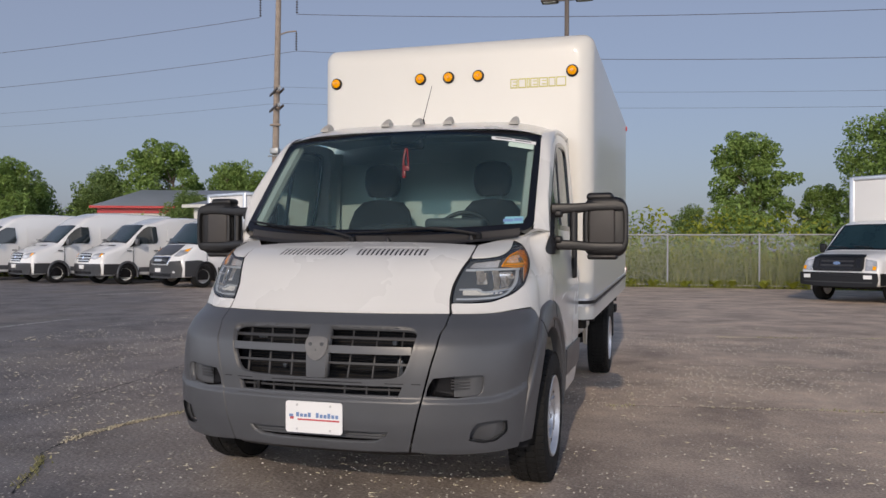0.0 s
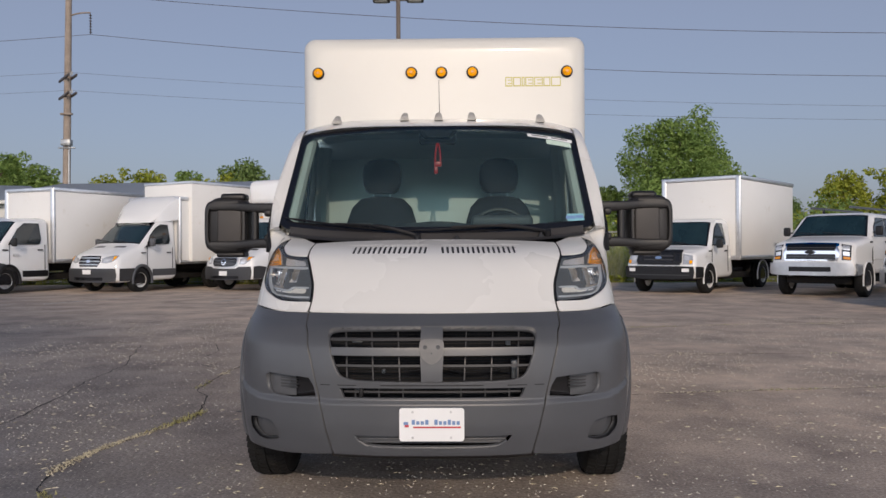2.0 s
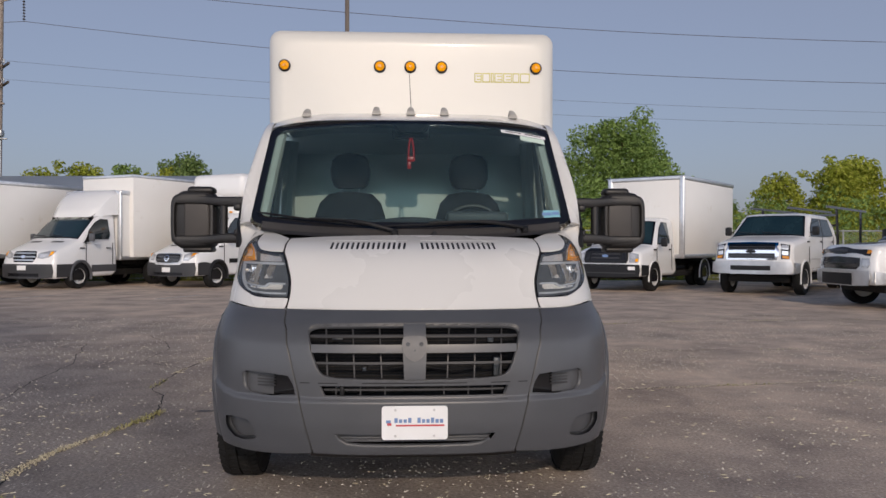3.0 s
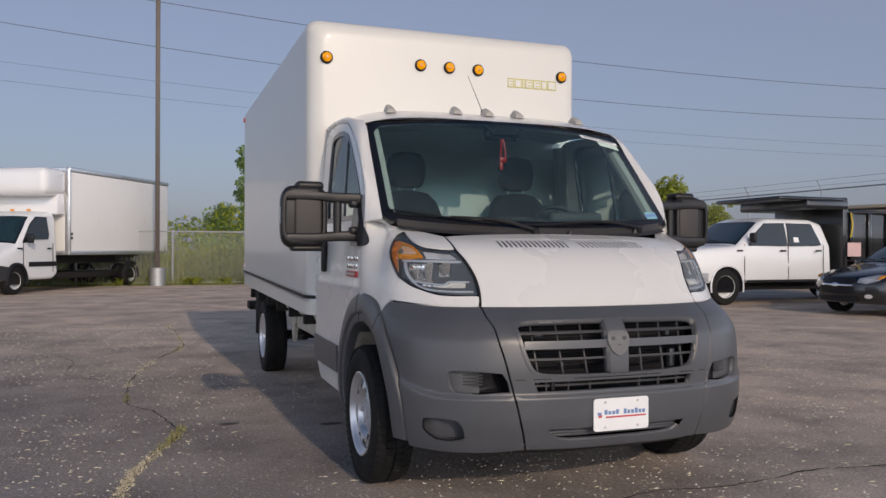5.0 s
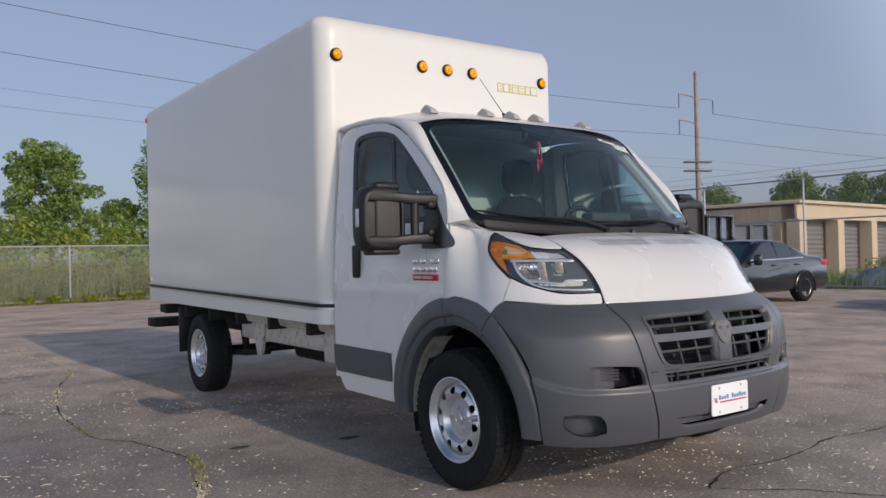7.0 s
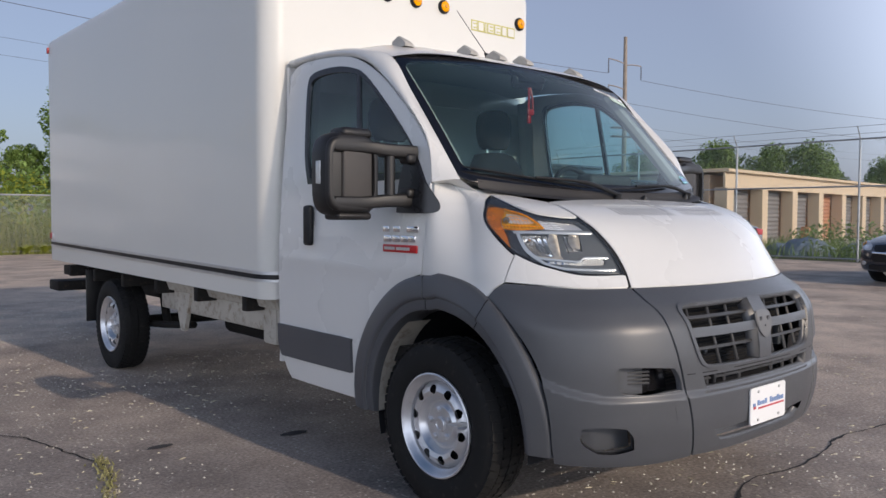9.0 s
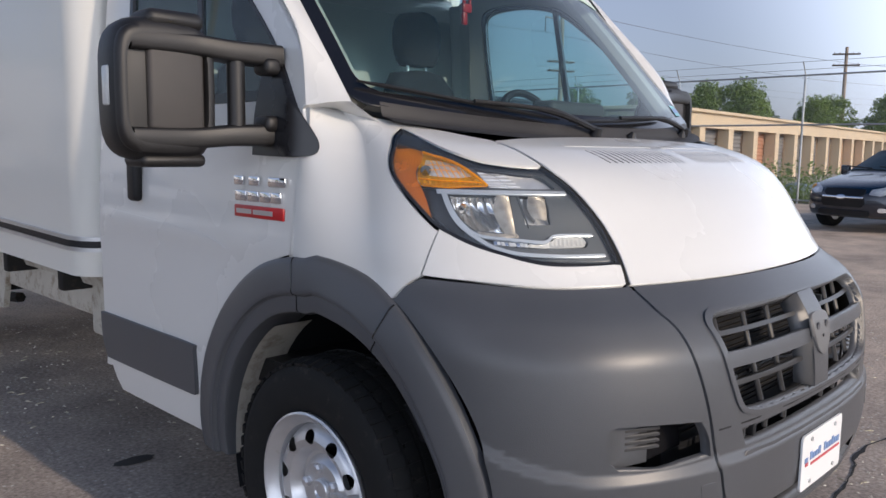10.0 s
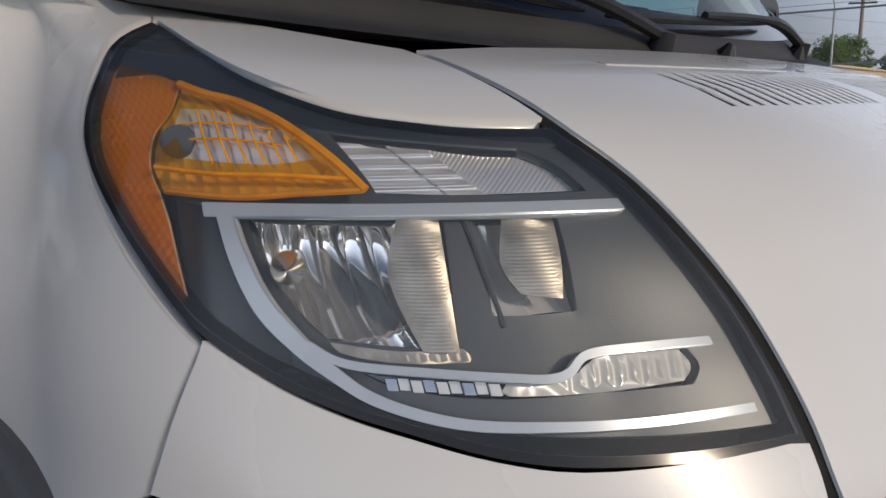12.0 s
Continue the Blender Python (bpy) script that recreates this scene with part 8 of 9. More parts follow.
ob = saloon("sedan", "dark charcoal sedan with silver wheels on asphalt", M_CHARCOAL, M_BLACK)
place_by_wheel(ob, 0.90, (11.45, 7.85), -92)
ob = saloon("sedan", "dark blue-grey older sedan on asphalt", M_NAVY, M_BLACK)
place_by_wheel(ob, 0.90, (13.0, 2.8), -106)

# ribbed skip
ob = thing("waste_skip", "black ribbed steel skip standing on asphalt", "skip")
bm = bmesh.new()
add_box(bm, (0, 0, 1.15), (6.0, 2.3, 1.9), 0.03, 2)
part("skip_body", bm, M_CHARCOAL, ob)
for k in range(9):
    bm = bmesh.new()
    add_box(bm, (-2.8 + 0.7 * k, -1.19, 1.15), (0.12, 0.10, 1.9))
    part("skip_rib", bm, M_CHARCOAL, ob)
bm = bmesh.new()
add_box(bm, (0, 0, 0.1), (5.6, 1.4, 0.2))
part("skip_skid", bm, M_FRAME, ob)
bm = bmesh.new()
add_box(bm, (0, 0, 2.12), (6.1, 2.4, 0.08), 0.02, 2)
part("skip_rim", bm, M_CHARCOAL, ob)
ob.matrix_world = pose(21.0, 16.5, 0, 0, 0, -24)

# ---- fences ----
def mesh_object(name, verts, faces, material, smooth=False):
    me = bpy.data.meshes.new(name)
    me.from_pydata(verts, [], faces)
    me.materials.append(material)
    if smooth:
        me.polygons.foreach_set("use_smooth", [True] * len(me.polygons))
    return me


def chain_fence(label, a, b, height, pitch, arms, cell=0.075):
    """Posts, rails and slanting wires from a to b on the ground."""
    a, b = Vector((*a, 0)), Vector((*b, 0))
    run = (b - a).length
    way = (b - a).normalized()
    ob = thing("chain_link_fence", label, "fence", tuple(a))
    ob.matrix_world = Matrix.Translation(a) @ Matrix.Rotation(math.atan2(way.y, way.x), 4, "Z")
    bm = bmesh.new()
    top = height + (0.05 if not arms else 0.0)
    add_cyl(bm, (0, 0, 0), (0, 0, top), 0.030, seg=10)
    post = finish("post", bm, M_GALV)
    bm = bmesh.new()
    add_tube(bm, [(0, 0, 0), (0.0, -0.22, 0.34)], 0.014, 6)
    arm = finish("barb_arm", bm, M_GALV)
    n = int(run / pitch)
    for k in range(n + 1):
        c = new("post", post)
        c.parent, c.location = ob, (k * pitch, 0, 0)
        if arms:
            c = new("barb_arm", arm)
            c.parent, c.location = ob, (k * pitch, 0, height)
    for z in ([height, 0.08] if not arms else [height, 2.1, 0.08]):
        bm = bmesh.new()
        add_cyl(bm, (0, 0, z), (run, 0, z), 0.024, seg=8)
        part("rail", bm, M_GALV, ob)
    if arms:
        for z, y in ((0.14, -0.09), (0.33, -0.21)):
            bm = bmesh.new()
            add_cyl(bm, (0, y, height + z), (run, y, height + z), 0.006, seg=5)
            part("barbed_wire", bm, M_GALV, ob)
    vs, fs = [], []
    t = 0.0022
    for k in range(int((run + height) / cell)):
        for s in (1, -1):
            x0 = k * cell - (height if s > 0 else 0)
            p, q = (x0, 0.06), (x0 + height - 0.06, height)
            if s < 0:
                p, q = (x0, height), (x0 + height - 0.06, 0.06)
            pts = []
            for (u, v), (u2, v2) in ((p, q), (q, p)):
                if u < 0:
                    f = (0 - u) / (u2 - u)
                    u, v = 0, v + (v2 - v) * f
                if u > run:
                    f = (run - u) / (u2 - u)
                    u, v = run, v + (v2 - v) * f
                pts.append((u, v))
            (u, v), (u2, v2) = pts
            i = len(vs)
            vs += [(u - t, 0.004 * s, v), (u + t, 0.004 * s, v), (u2 + t, 0.004 * s, v2), (u2 - t, 0.004 * s, v2)]
            fs.append((i, i + 1, i + 2, i + 3))
    c = new("wire_mesh", mesh_object("wire_mesh", vs, fs, M_GALV))
    c.parent = ob
    tagged(c, kind="stuff")
    return ob


chain_fence("galvanised chain-link fence before tall weeds", (-32, 25.7), (20.0, 25.7), 1.85, 3.05, False)
chain_fence("tall chain-link fence with barbed wire arms beside asphalt", (20.0, 25.6), (19.6, -12.0), 3.4, 3.65, True)


# ---- foliage ----
def leaf_cloud(rng, blobs, count, size, flat=0.55):
    """Leaves as folded quads strewn over and in a set of blobs: (x, y, z, rx, ry, rz)."""
    bl = np.array(blobs)
    weight = (bl[:, 3] * bl[:, 4] * bl[:, 5]) ** (2 / 3)
    pick = rng.choice(len(bl), count, p=weight / weight.sum())
    d = rng.normal(size=(count, 3))
    d /= np.linalg.norm(d, axis=1)[:, None]
    r = rng.uniform(0.45, 1.08, count) ** 0.6
    at = bl[pick, :3] + d * bl[pick, 3:] * r[:, None]
    nrm = d * 0.7 + rng.normal(size=(count, 3)) * 0.7 + np.array((0, 0, 0.4))
    nrm /= np.linalg.norm(nrm, axis=1)[:, None]
    side = np.cross(nrm, rng.normal(size=(count, 3)))
    side /= np.linalg.norm(side, axis=1)[:, None]
    along = np.cross(nrm, side)
    s = size * rng.uniform(0.55, 1.35, count)[:, None]
    w = s * flat
    pts = np.stack([at - along * s, at + side * w + nrm * s * 0.15, at + along * s, at - side * w + nrm * s * 0.15], 1).reshape(-1, 3)
    fs = np.arange(count * 4).reshape(-1, 4)
    return pts.tolist(), fs.tolist()


def tree_thing(label, height, width, seed, material, leaves=6000, size=0.20, bare=0.28, puff=(0.14, 0.22)):
    rng = np.random.default_rng(seed)
    ob = thing("tree", label, "tree", group="trees beyond the lot")
    bm = bmesh.new()
    r = height * 0.020
    lean = rng.normal(size=2) * 0.02 * height
    trunk = [(0, 0, -0.1), (lean[0] * 0.3, lean[1] * 0.3, height * 0.25), (lean[0], lean[1], height * 0.55), (lean[0] * 1.3, lean[1] * 1.3, height * 0.88)]
    run = spline(trunk, 4)
    add_tube(bm, run, [r * (1 - 0.85 * k / (len(run) - 1)) + 0.01 for k in range(len(run))], 8)
    blobs = []
    n = 24
    for k in range(n):
        f = (k + 0.5) / n
        a = k * 2.399 + rng.uniform(-0.4, 0.4)
        z = height * (bare + (0.90 - bare) * f)
        spread = width * 0.5 * (math.sin(math.pi * min(1, 0.18 + 0.80 * f)) ** 0.7) * rng.uniform(0.45, 1.0)
        tip = Vector((math.cos(a) * spread * 0.66, math.sin(a) * spread * 0.66, z))
        root = Vector(run[min(len(run) - 1, int(len(run) * (0.2 + 0.65 * f)))])
        root.z = min(root.z, z - 0.05 * height)
        add_tube(bm, spline([tuple(root), tuple(root.lerp(tip, 0.5) + Vector((0, 0, -0.02 * height))), tuple(tip)], 3), [r * 0.40 * (1 - 0.8 * j / 6) for j in range(7)], 5)
        br = width * rng.uniform(*puff)
        blobs.append((*tip, br, br, br * rng.uniform(0.6, 0.85)))
        for _ in range(2):
            o = rng.normal(size=3) * br * 0.8
            blobs.append((tip.x + o[0], tip.y + o[1], tip.z + o[2] * 0.6, br * 0.55, br * 0.55, br * 0.42))
    part("trunk", bm, M_BARK, ob)
    vs, fs = leaf_cloud(rng, blobs, leaves, size)
    c = new("crown", mesh_object("crown", vs, fs, material))
    c.parent = ob
    return ob


tree_a = tree_thing("leafy green tree beyond the fence", 12.0, 10.5, 3, M_LEAF_A, 17000, 0.16, 0.26, (0.09, 0.15))
tree_a.matrix_world = pose(8.2, 71, 0)
tree_b = tree_thing("broad dense green tree beyond the fence", 13.2, 13.0, 5, M_LEAF_A, 36000, 0.16, 0.12)
tree_b.matrix_world = pose(20.4, 68.6, 0)
bush_a = tree_thing("bright yellow-green young tree beyond the fence", 5.8, 4.2, 7, M_LEAF_B, 10000, 0.10, 0.10)
bush_a.matrix_world = pose(21.8, 41.2, 0)
tree_c = tree_thing("dark green tree beyond the lot", 8.0, 6.5, 9, M_LEAF_C, 15000, 0.13, 0.12)
tree_c.matrix_world = pose(61.1, 35.8, 0)
slim = tree_thing("slender grey-green tree with thin crown", 9.5, 5.0, 11, M_LEAF_A, 6500, 0.14, 0.35)
slim.matrix_world = pose(-37.3, 66.8, 0)
for src, x, y, k, turn in ((bush_a, 24.6, 39.9, 1.1, 80), (bush_a, 27.0, 42.0, 1.2, 200), (bush_a, 29.8, 41.0, 1.1, 300), (bush_a, 18.5, 43.5, 0.8, 140), (bush_a, 34.5, 42, 0.82, 20),
                           (tree_a, -38.9, 53.3, 0.87, 70), (tree_a, -47.5, 45.7, 0.70, 140), (tree_c, -49.8, 50.8, 0.92, 30), (tree_c, -45.5, 52.6, 0.86, 200), (tree_c, -53.5, 52.0, 0.95, 120), (tree_c, -48.5, 58.6, 1.12, 260), (slim, -39.1, 65.2, 1.03, 50), (slim, -34.8, 56.7, 0.97, 160), (bush_a, -24.3, 50.9, 1.17, 30), (bush_a, -21.7, 51.9, 1.25, 250), (slim, -25.7, 71.8, 0.98, 290), (bush_a, -16.4, 53.8, 1.24, 110), (bush_a, -19.3, 54.5, 1.15, 10), (tree_c, -15.4, 54.9, 1.0, 330), (bush_a, -28.0, 52.5, 1.1, 170),
                           (tree_c, 62.9, 31.5, 0.95, 60), (tree_c, 64.5, 28.6, 0.97, 150), (tree_c, 74.3, 31.8, 0.84, 240), (tree_c, 76.0, 27.2, 0.86, 330), (tree_c, 83.0, 28.1, 0.92, 20), (tree_c, 86.0, 22.7, 0.97, 100), (tree_c, 92.0, 24.5, 1.0, 210), (tree_c, 66.0, 38.0, 1.0, 280), (tree_c, 58.0, 41.0, 0.9, 190), (tree_c, 98.0, 19.0, 1.0, 45),
                           (tree_c, -29.6, 42.6, 0.66, 130), (tree_a, 14.5, 74.0, 0.62, 210), (tree_c, 3.0, 62.0, 0.62, 75), (tree_c, 26.5, 60.0, 0.66, 165)):
    copy_thing(src, Matrix.Translation((x, y, 0)) @ Matrix.Rotation(radians(turn), 4, "Z") @ Matrix.Diagonal((k, k, k, 1)))

# belt of bushes, weeds and tall grass behind the fence
rng = np.random.default_rng(21)
blobs = []
for k in range(60):
    x = -32 + 54 * k / 59 + rng.uniform(-0.4, 0.4)
    z = rng.uniform(1.1, 2.5)
    w = rng.uniform(0.7, 1.4)
    blobs.append((x, 30.5 + rng.uniform(-1.0, 3.5), z * 0.75, w, w, z))
vs, fs = leaf_cloud(rng, blobs, 26000, 0.10, 0.5)
tagged(new("shrub_belt", mesh_object("shrub_belt", vs, fs, M_LEAF_A)), "mixed green shrubs behind the fence", "shrubs", kind="stuff")
blobs = [(x + rng.uniform(-1, 1), 33.5 + rng.uniform(-1, 2), rng.uniform(1.0, 1.6), rng.uniform(0.8, 1.5), 1.2, rng.uniform(1.0, 1.9)) for x in np.linspace(-6, 20, 20)]
vs, fs = leaf_cloud(rng, blobs, 8000, 0.12, 0.5)
tagged(new("bright_shrubs", mesh_object("bright_shrubs", vs, fs, M_LEAF_B)), "bright yellow-green shrubs behind the fence", "shrubs", kind="stuff")


def blades(rng, count, xr, yr, h0, h1, width, lean=0.25):
    vs, fs = [], []
    for _ in range(count):
        x, y = rng.uniform(*xr), rng.uniform(*yr)
        h = rng.uniform(h0, h1)
        a = rng.uniform(0, math.tau)
        dx, dy = math.cos(a) * width / 2, math.sin(a) * width / 2
        lx, ly = rng.normal() * lean * h, rng.normal() * lean * h
        i = len(vs)
        vs += [(x - dx, y - dy, -0.03), (x + dx, y + dy, -0.03), (x + dx * 0.8 + lx * 0.4, y + dy * 0.8 + ly * 0.4, h * 0.6), (x - dx * 0.8 + lx * 0.4, y - dy * 0.8 + ly * 0.4, h * 0.6), (x + lx, y + ly, h)]
        fs += [(i, i + 1, i + 2, i + 3), (i + 3, i + 2, i + 4)]
    return vs, fs


vs, fs = blades(rng, 8000, (-32, 20), (26.1, 29.5), 0.6, 1.75, 0.03, 0.2)
tagged(new("tall_weeds", mesh_object("tall_weeds", vs, fs, M_WEED)), "tall pale green weeds and grass behind the fence", "weeds", kind="stuff")
blobs = []
for k in range(170):
    z = rng.uniform(0.25, 0.8)
    w = rng.uniform(0.3, 0.8)
    blobs.append((rng.uniform(-32, 20), 26.2 + rng.uniform(0.0, 2.6), z, w, w, z))
vs, fs = leaf_cloud(rng, blobs, 30000, 0.055, 0.45)
tagged(new("weed_clumps", mesh_object("weed_clumps", vs, fs, leafy("weed_green", (0.11, 0.16, 0.035), (0.26, 0.30, 0.09)))), "dense green weed clumps behind the fence", "weeds", kind="stuff")
vs, fs = blades(rng, 6000, (-32, 19.6), (25.2, 25.8), 0.05, 0.28, 0.02, 0.5)
tagged(new("fence_grass", mesh_object("fence_grass", vs, fs, M_WEED)), "short dry grass along the fence foot", "grass", kind="stuff")
vs, fs = [], []
for k in range(26):
    cx, cy = -3 + 22 * k / 26 + rng.uniform(-0.3, 0.3), 25.45 + rng.uniform(-0.1, 0.15)
    for j in range(16):
        a = j * math.tau / 16 + rng.uniform(-0.2, 0.2)
        ln = rng.uniform(0.25, 0.5)
        o = Vector((math.cos(a), math.sin(a), 0))
        s = Vector((-o.y, o.x, 0)) * 0.06
        p = Vector((cx, cy, 0))
        i = len(vs)
        vs += [tuple(p), tuple(p + o * ln * 0.5 + s + Vector((0, 0, ln * 0.55))), tuple(p + o * ln + Vector((0, 0, ln * 0.6))), tuple(p + o * ln * 0.5 - s + Vector((0, 0, ln * 0.55)))]
        fs.append((i, i + 1, i + 2, i + 3))
tagged(new("broadleaf_weeds", mesh_object("broadleaf_weeds", vs, fs, M_LEAF_B)), "rosettes of broad-leaved weeds at the fence", "weeds", kind="stuff")
vs, fs = blades(rng, 5000, (20.3, 30), (-6, 14.5), 0.1, 0.55, 0.03, 0.4)
tagged(new("verge_grass", mesh_object("verge_grass", vs, fs, M_LEAF_C)), "rough dark grass beyond the tall fence", "grass", kind="stuff")
blobs = [(22.5 + rng.uniform(-1, 4), y + rng.uniform(-0.5, 0.5), 0.35, 0.9, 0.9, rng.uniform(0.5, 0.9)) for y in np.linspace(-3, 11.5, 16)]
vs, fs = leaf_cloud(rng, blobs, 5000, 0.07, 0.5)
tagged(new("low_scrub", mesh_object("low_scrub", vs, fs, M_LEAF_C)), "low dark scrub beyond the tall fence", "shrubs", kind="stuff")
for x, y, s in ((23.0, 10.2, 0.8), (24.2, 9.0, 0.6), (23.6, 11.4, 0.5)):
    bm = bmesh.new()
    bmesh.ops.create_icosphere(bm, subdivisions=3, radius=1.0)
    for v in bm.verts:
        k = 1 + 0.25 * noise.noise(v.co * 2.1 + Vector((x, y, 0)))
        v.co = Vector((v.co.x * s * 1.3 * k, v.co.y * s * k, max(-0.05, v.co.z * s * 0.75 * k)))
    ob = new("covered_mound", finish("covered_mound", bm, surface("blue_grey_tarp", (0.16, 0.21, 0.26), 0.6, vary=0.2, scale=4) if "blue_grey_tarp" not in bpy.data.materials else bpy.data.materials["blue_grey_tarp"], sharp=60))
    ob.location = (x, y, -0.03)
    tagged(ob, "heap under a blue-grey tarp on rough ground", "heap")


# ---- poles and wires ----
def utility_pole(label, at, height, arms, material, lean=0.0, reach=1.25):
    ob = thing("utility_pole", label, "utility pole", at)
    bm = bmesh.new()
    add_tube(bm, [(0, 0, -0.1), (lean * 0.5, 0, height / 2), (lean, 0, height)], [0.22, 0.195, 0.15], 12)
    part("pole_shaft", bm, material, ob)
    for z, kind, turn in arms:
        t = Matrix.Rotation(radians(turn), 4, "Z")
        x = lean * z / height
        if kind == "cross":
            bm = bmesh.new()
            for side in (-0.19, 0.19):
                o = t @ Vector((0, side, 0))
                add_box(bm, (x + o.x, o.y, z), (2.5, 0.10, 0.13), 0.01, 1, t)
            part("cross_arm", bm, M_BRONZE, ob)
            for d in (-1.1, -0.6, 0.6, 1.1):
                bm = bmesh.new()
                p = Vector((x, 0, z)) + t @ Vector((d, 0, 0))
                add_tube(bm, [p, p + Vector((0, 0, 0.22))], [0.05, 0.03], 6)
                part("insulator", bm, M_GALV, ob)
        else:
            s = 1 if kind == "arm_r" else -1
            bm = bmesh.new()
            tip = Vector((x, 0, z)) + t @ Vector((s * reach, 0, 0.18))
            add_tube(bm, spline([(x, 0, z), tuple(Vector((x, 0, z)) + t @ Vector((s * reach * 0.5, 0, 0.16))), tuple(tip)], 4), 0.045, 6)
            part("bracket_arm", bm, material, ob)
            bm = bmesh.new()
            for k in range(7):
                p = tip + Vector((0, 0, -0.10 - 0.16 * k))
                add_tube(bm, [p, p + Vector((0, 0, -0.05)), p + Vector((0, 0, -0.08))], [0.03, 0.085, 0.03], 8)
            add_tube(bm, [tip, tip + Vector((0, 0, -1.2))], 0.02, 5)
            part("insulator_string", bm, M_BRONZE, ob)
    return ob


up_a = utility_pole("tall weathered wooden utility pole with cross arms", (-22.0, 40.6, 0), 19.5, ((16.7, "arm_r", 0), (14.45, "arm_r", 0), (16.7, "arm_l", 0), (10.95, "cross", -52), (9.95, "cross", -52)), M_WOODPOLE, 0.35)
for z, s, m in ((7.3, (0.55, 0.4, 0.35), M_GALV), (8.9, (0.7, 0.2, 0.12), M_WOODPOLE), (7.0, (1.0, 0.1, 0.08), M_GALV)):
    bm = bmesh.new()
    add_box(bm, (0.22, -0.22, z), s, 0.05, 2)
    part("line_gear", bm, m, up_a)
bm = bmesh.new()
add_tube(bm, [(0.24, -0.12, 0), (0.30, -0.12, 7.4)], 0.05, 8)
part("cable_riser", bm, M_GALV, up_a)
utility_pole("tall grey utility pole with bracket arms", (53.6, 40.0, 0), 16.5, ((14.1, "arm_r", 0), (14.2, "arm_l", 0), (12.0, "arm_l", 0), (8.75, "cross", -20), (8.0, "cross", -20)), M_WOODPOLE, 0.0, 2.3)
utility_pole("distant utility pole with cross arms", (84.0, 27.2, 0), 12.0, ((11.3, "cross", -60), (10.2, "cross", -60)), M_WOODPOLE)


def wire(a, b, sag, r=0.014):
    bm = bmesh.new()
    a, b = Vector(a), Vector(b)
    pts = [a.lerp(b, k / 24) - Vector((0, 0, sag * 4 * (k / 24) * (1 - k / 24))) for k in range(25)]
    add_tube(bm, pts, r, 5)
    tagged(new("power_line", finish("power_line", bm, M_BRONZE)), "thin dark overhead power line", "power line", group="overhead lines")


for a, b, c, d, sag, r in (((-23.02, 40.6, 15.66), (-20.45, 40.6, 15.66), (51.3, 40, 13.16), (55.9, 40, 13.06), 1.25, 0.016), ((-20.49, 40.6, 13.41), (-20.49, 40.6, 13.41), (51.3, 40, 10.96), (51.3, 40, 10.96), 1.4, 0.014), ((-21.42, 39.95, 11.14), (-21.42, 39.95, 11.14), (54.15, 39.8, 8.95), (54.15, 39.8, 8.95), 1.0, 0.007), ((-21.42, 39.95, 10.14), (-21.42, 39.95, 10.14), (54.15, 39.8, 8.2), (54.15, 39.8, 8.2), 0.9, 0.007)):
    wire(a, (-96, 42, a[2] + 0.8), sag, r)
    wire(b, c, sag, r)
    wire(d, (126, 22, d[2] - 0.6), sag, r)

# parking-lot lamp
ob = thing("lot_lamp", "bronze lot lamp pole with twin square heads", "street lamp", (-2.0, 25.3, 0))
bm = bmesh.new()
add_box(bm, (0, 0, 5.2), (0.15, 0.15, 10.4), 0.01)
part("pole_shaft", bm, M_BRONZE, ob)
bm = bmesh.new()
add_cyl(bm, (0, 0, 0), (0, 0, 0.6), 0.28, seg=20)
part("concrete_foot", bm, M_GALV, ob)
for sgn in (-1, 1):
    bm = bmesh.new()
    add_box(bm, (sgn * 0.62, 0, 10.42), (0.62, 0.42, 0.17), 0.03, 2)
    part("lamp_head", bm, M_BRONZE, ob)
    bm = bmesh.new()
    add_box(bm, (sgn * 0.62, 0, 10.325), (0.45, 0.30, 0.03), 0.01, 1)
    part("lamp_lens", bm, M_CLEARCAP, ob)
    bm = bmesh.new()
    add_box(bm, (sgn * 0.20, 0, 10.40), (0.28, 0.08, 0.08))
    part("lamp_arm", bm, M_BRONZE, ob)


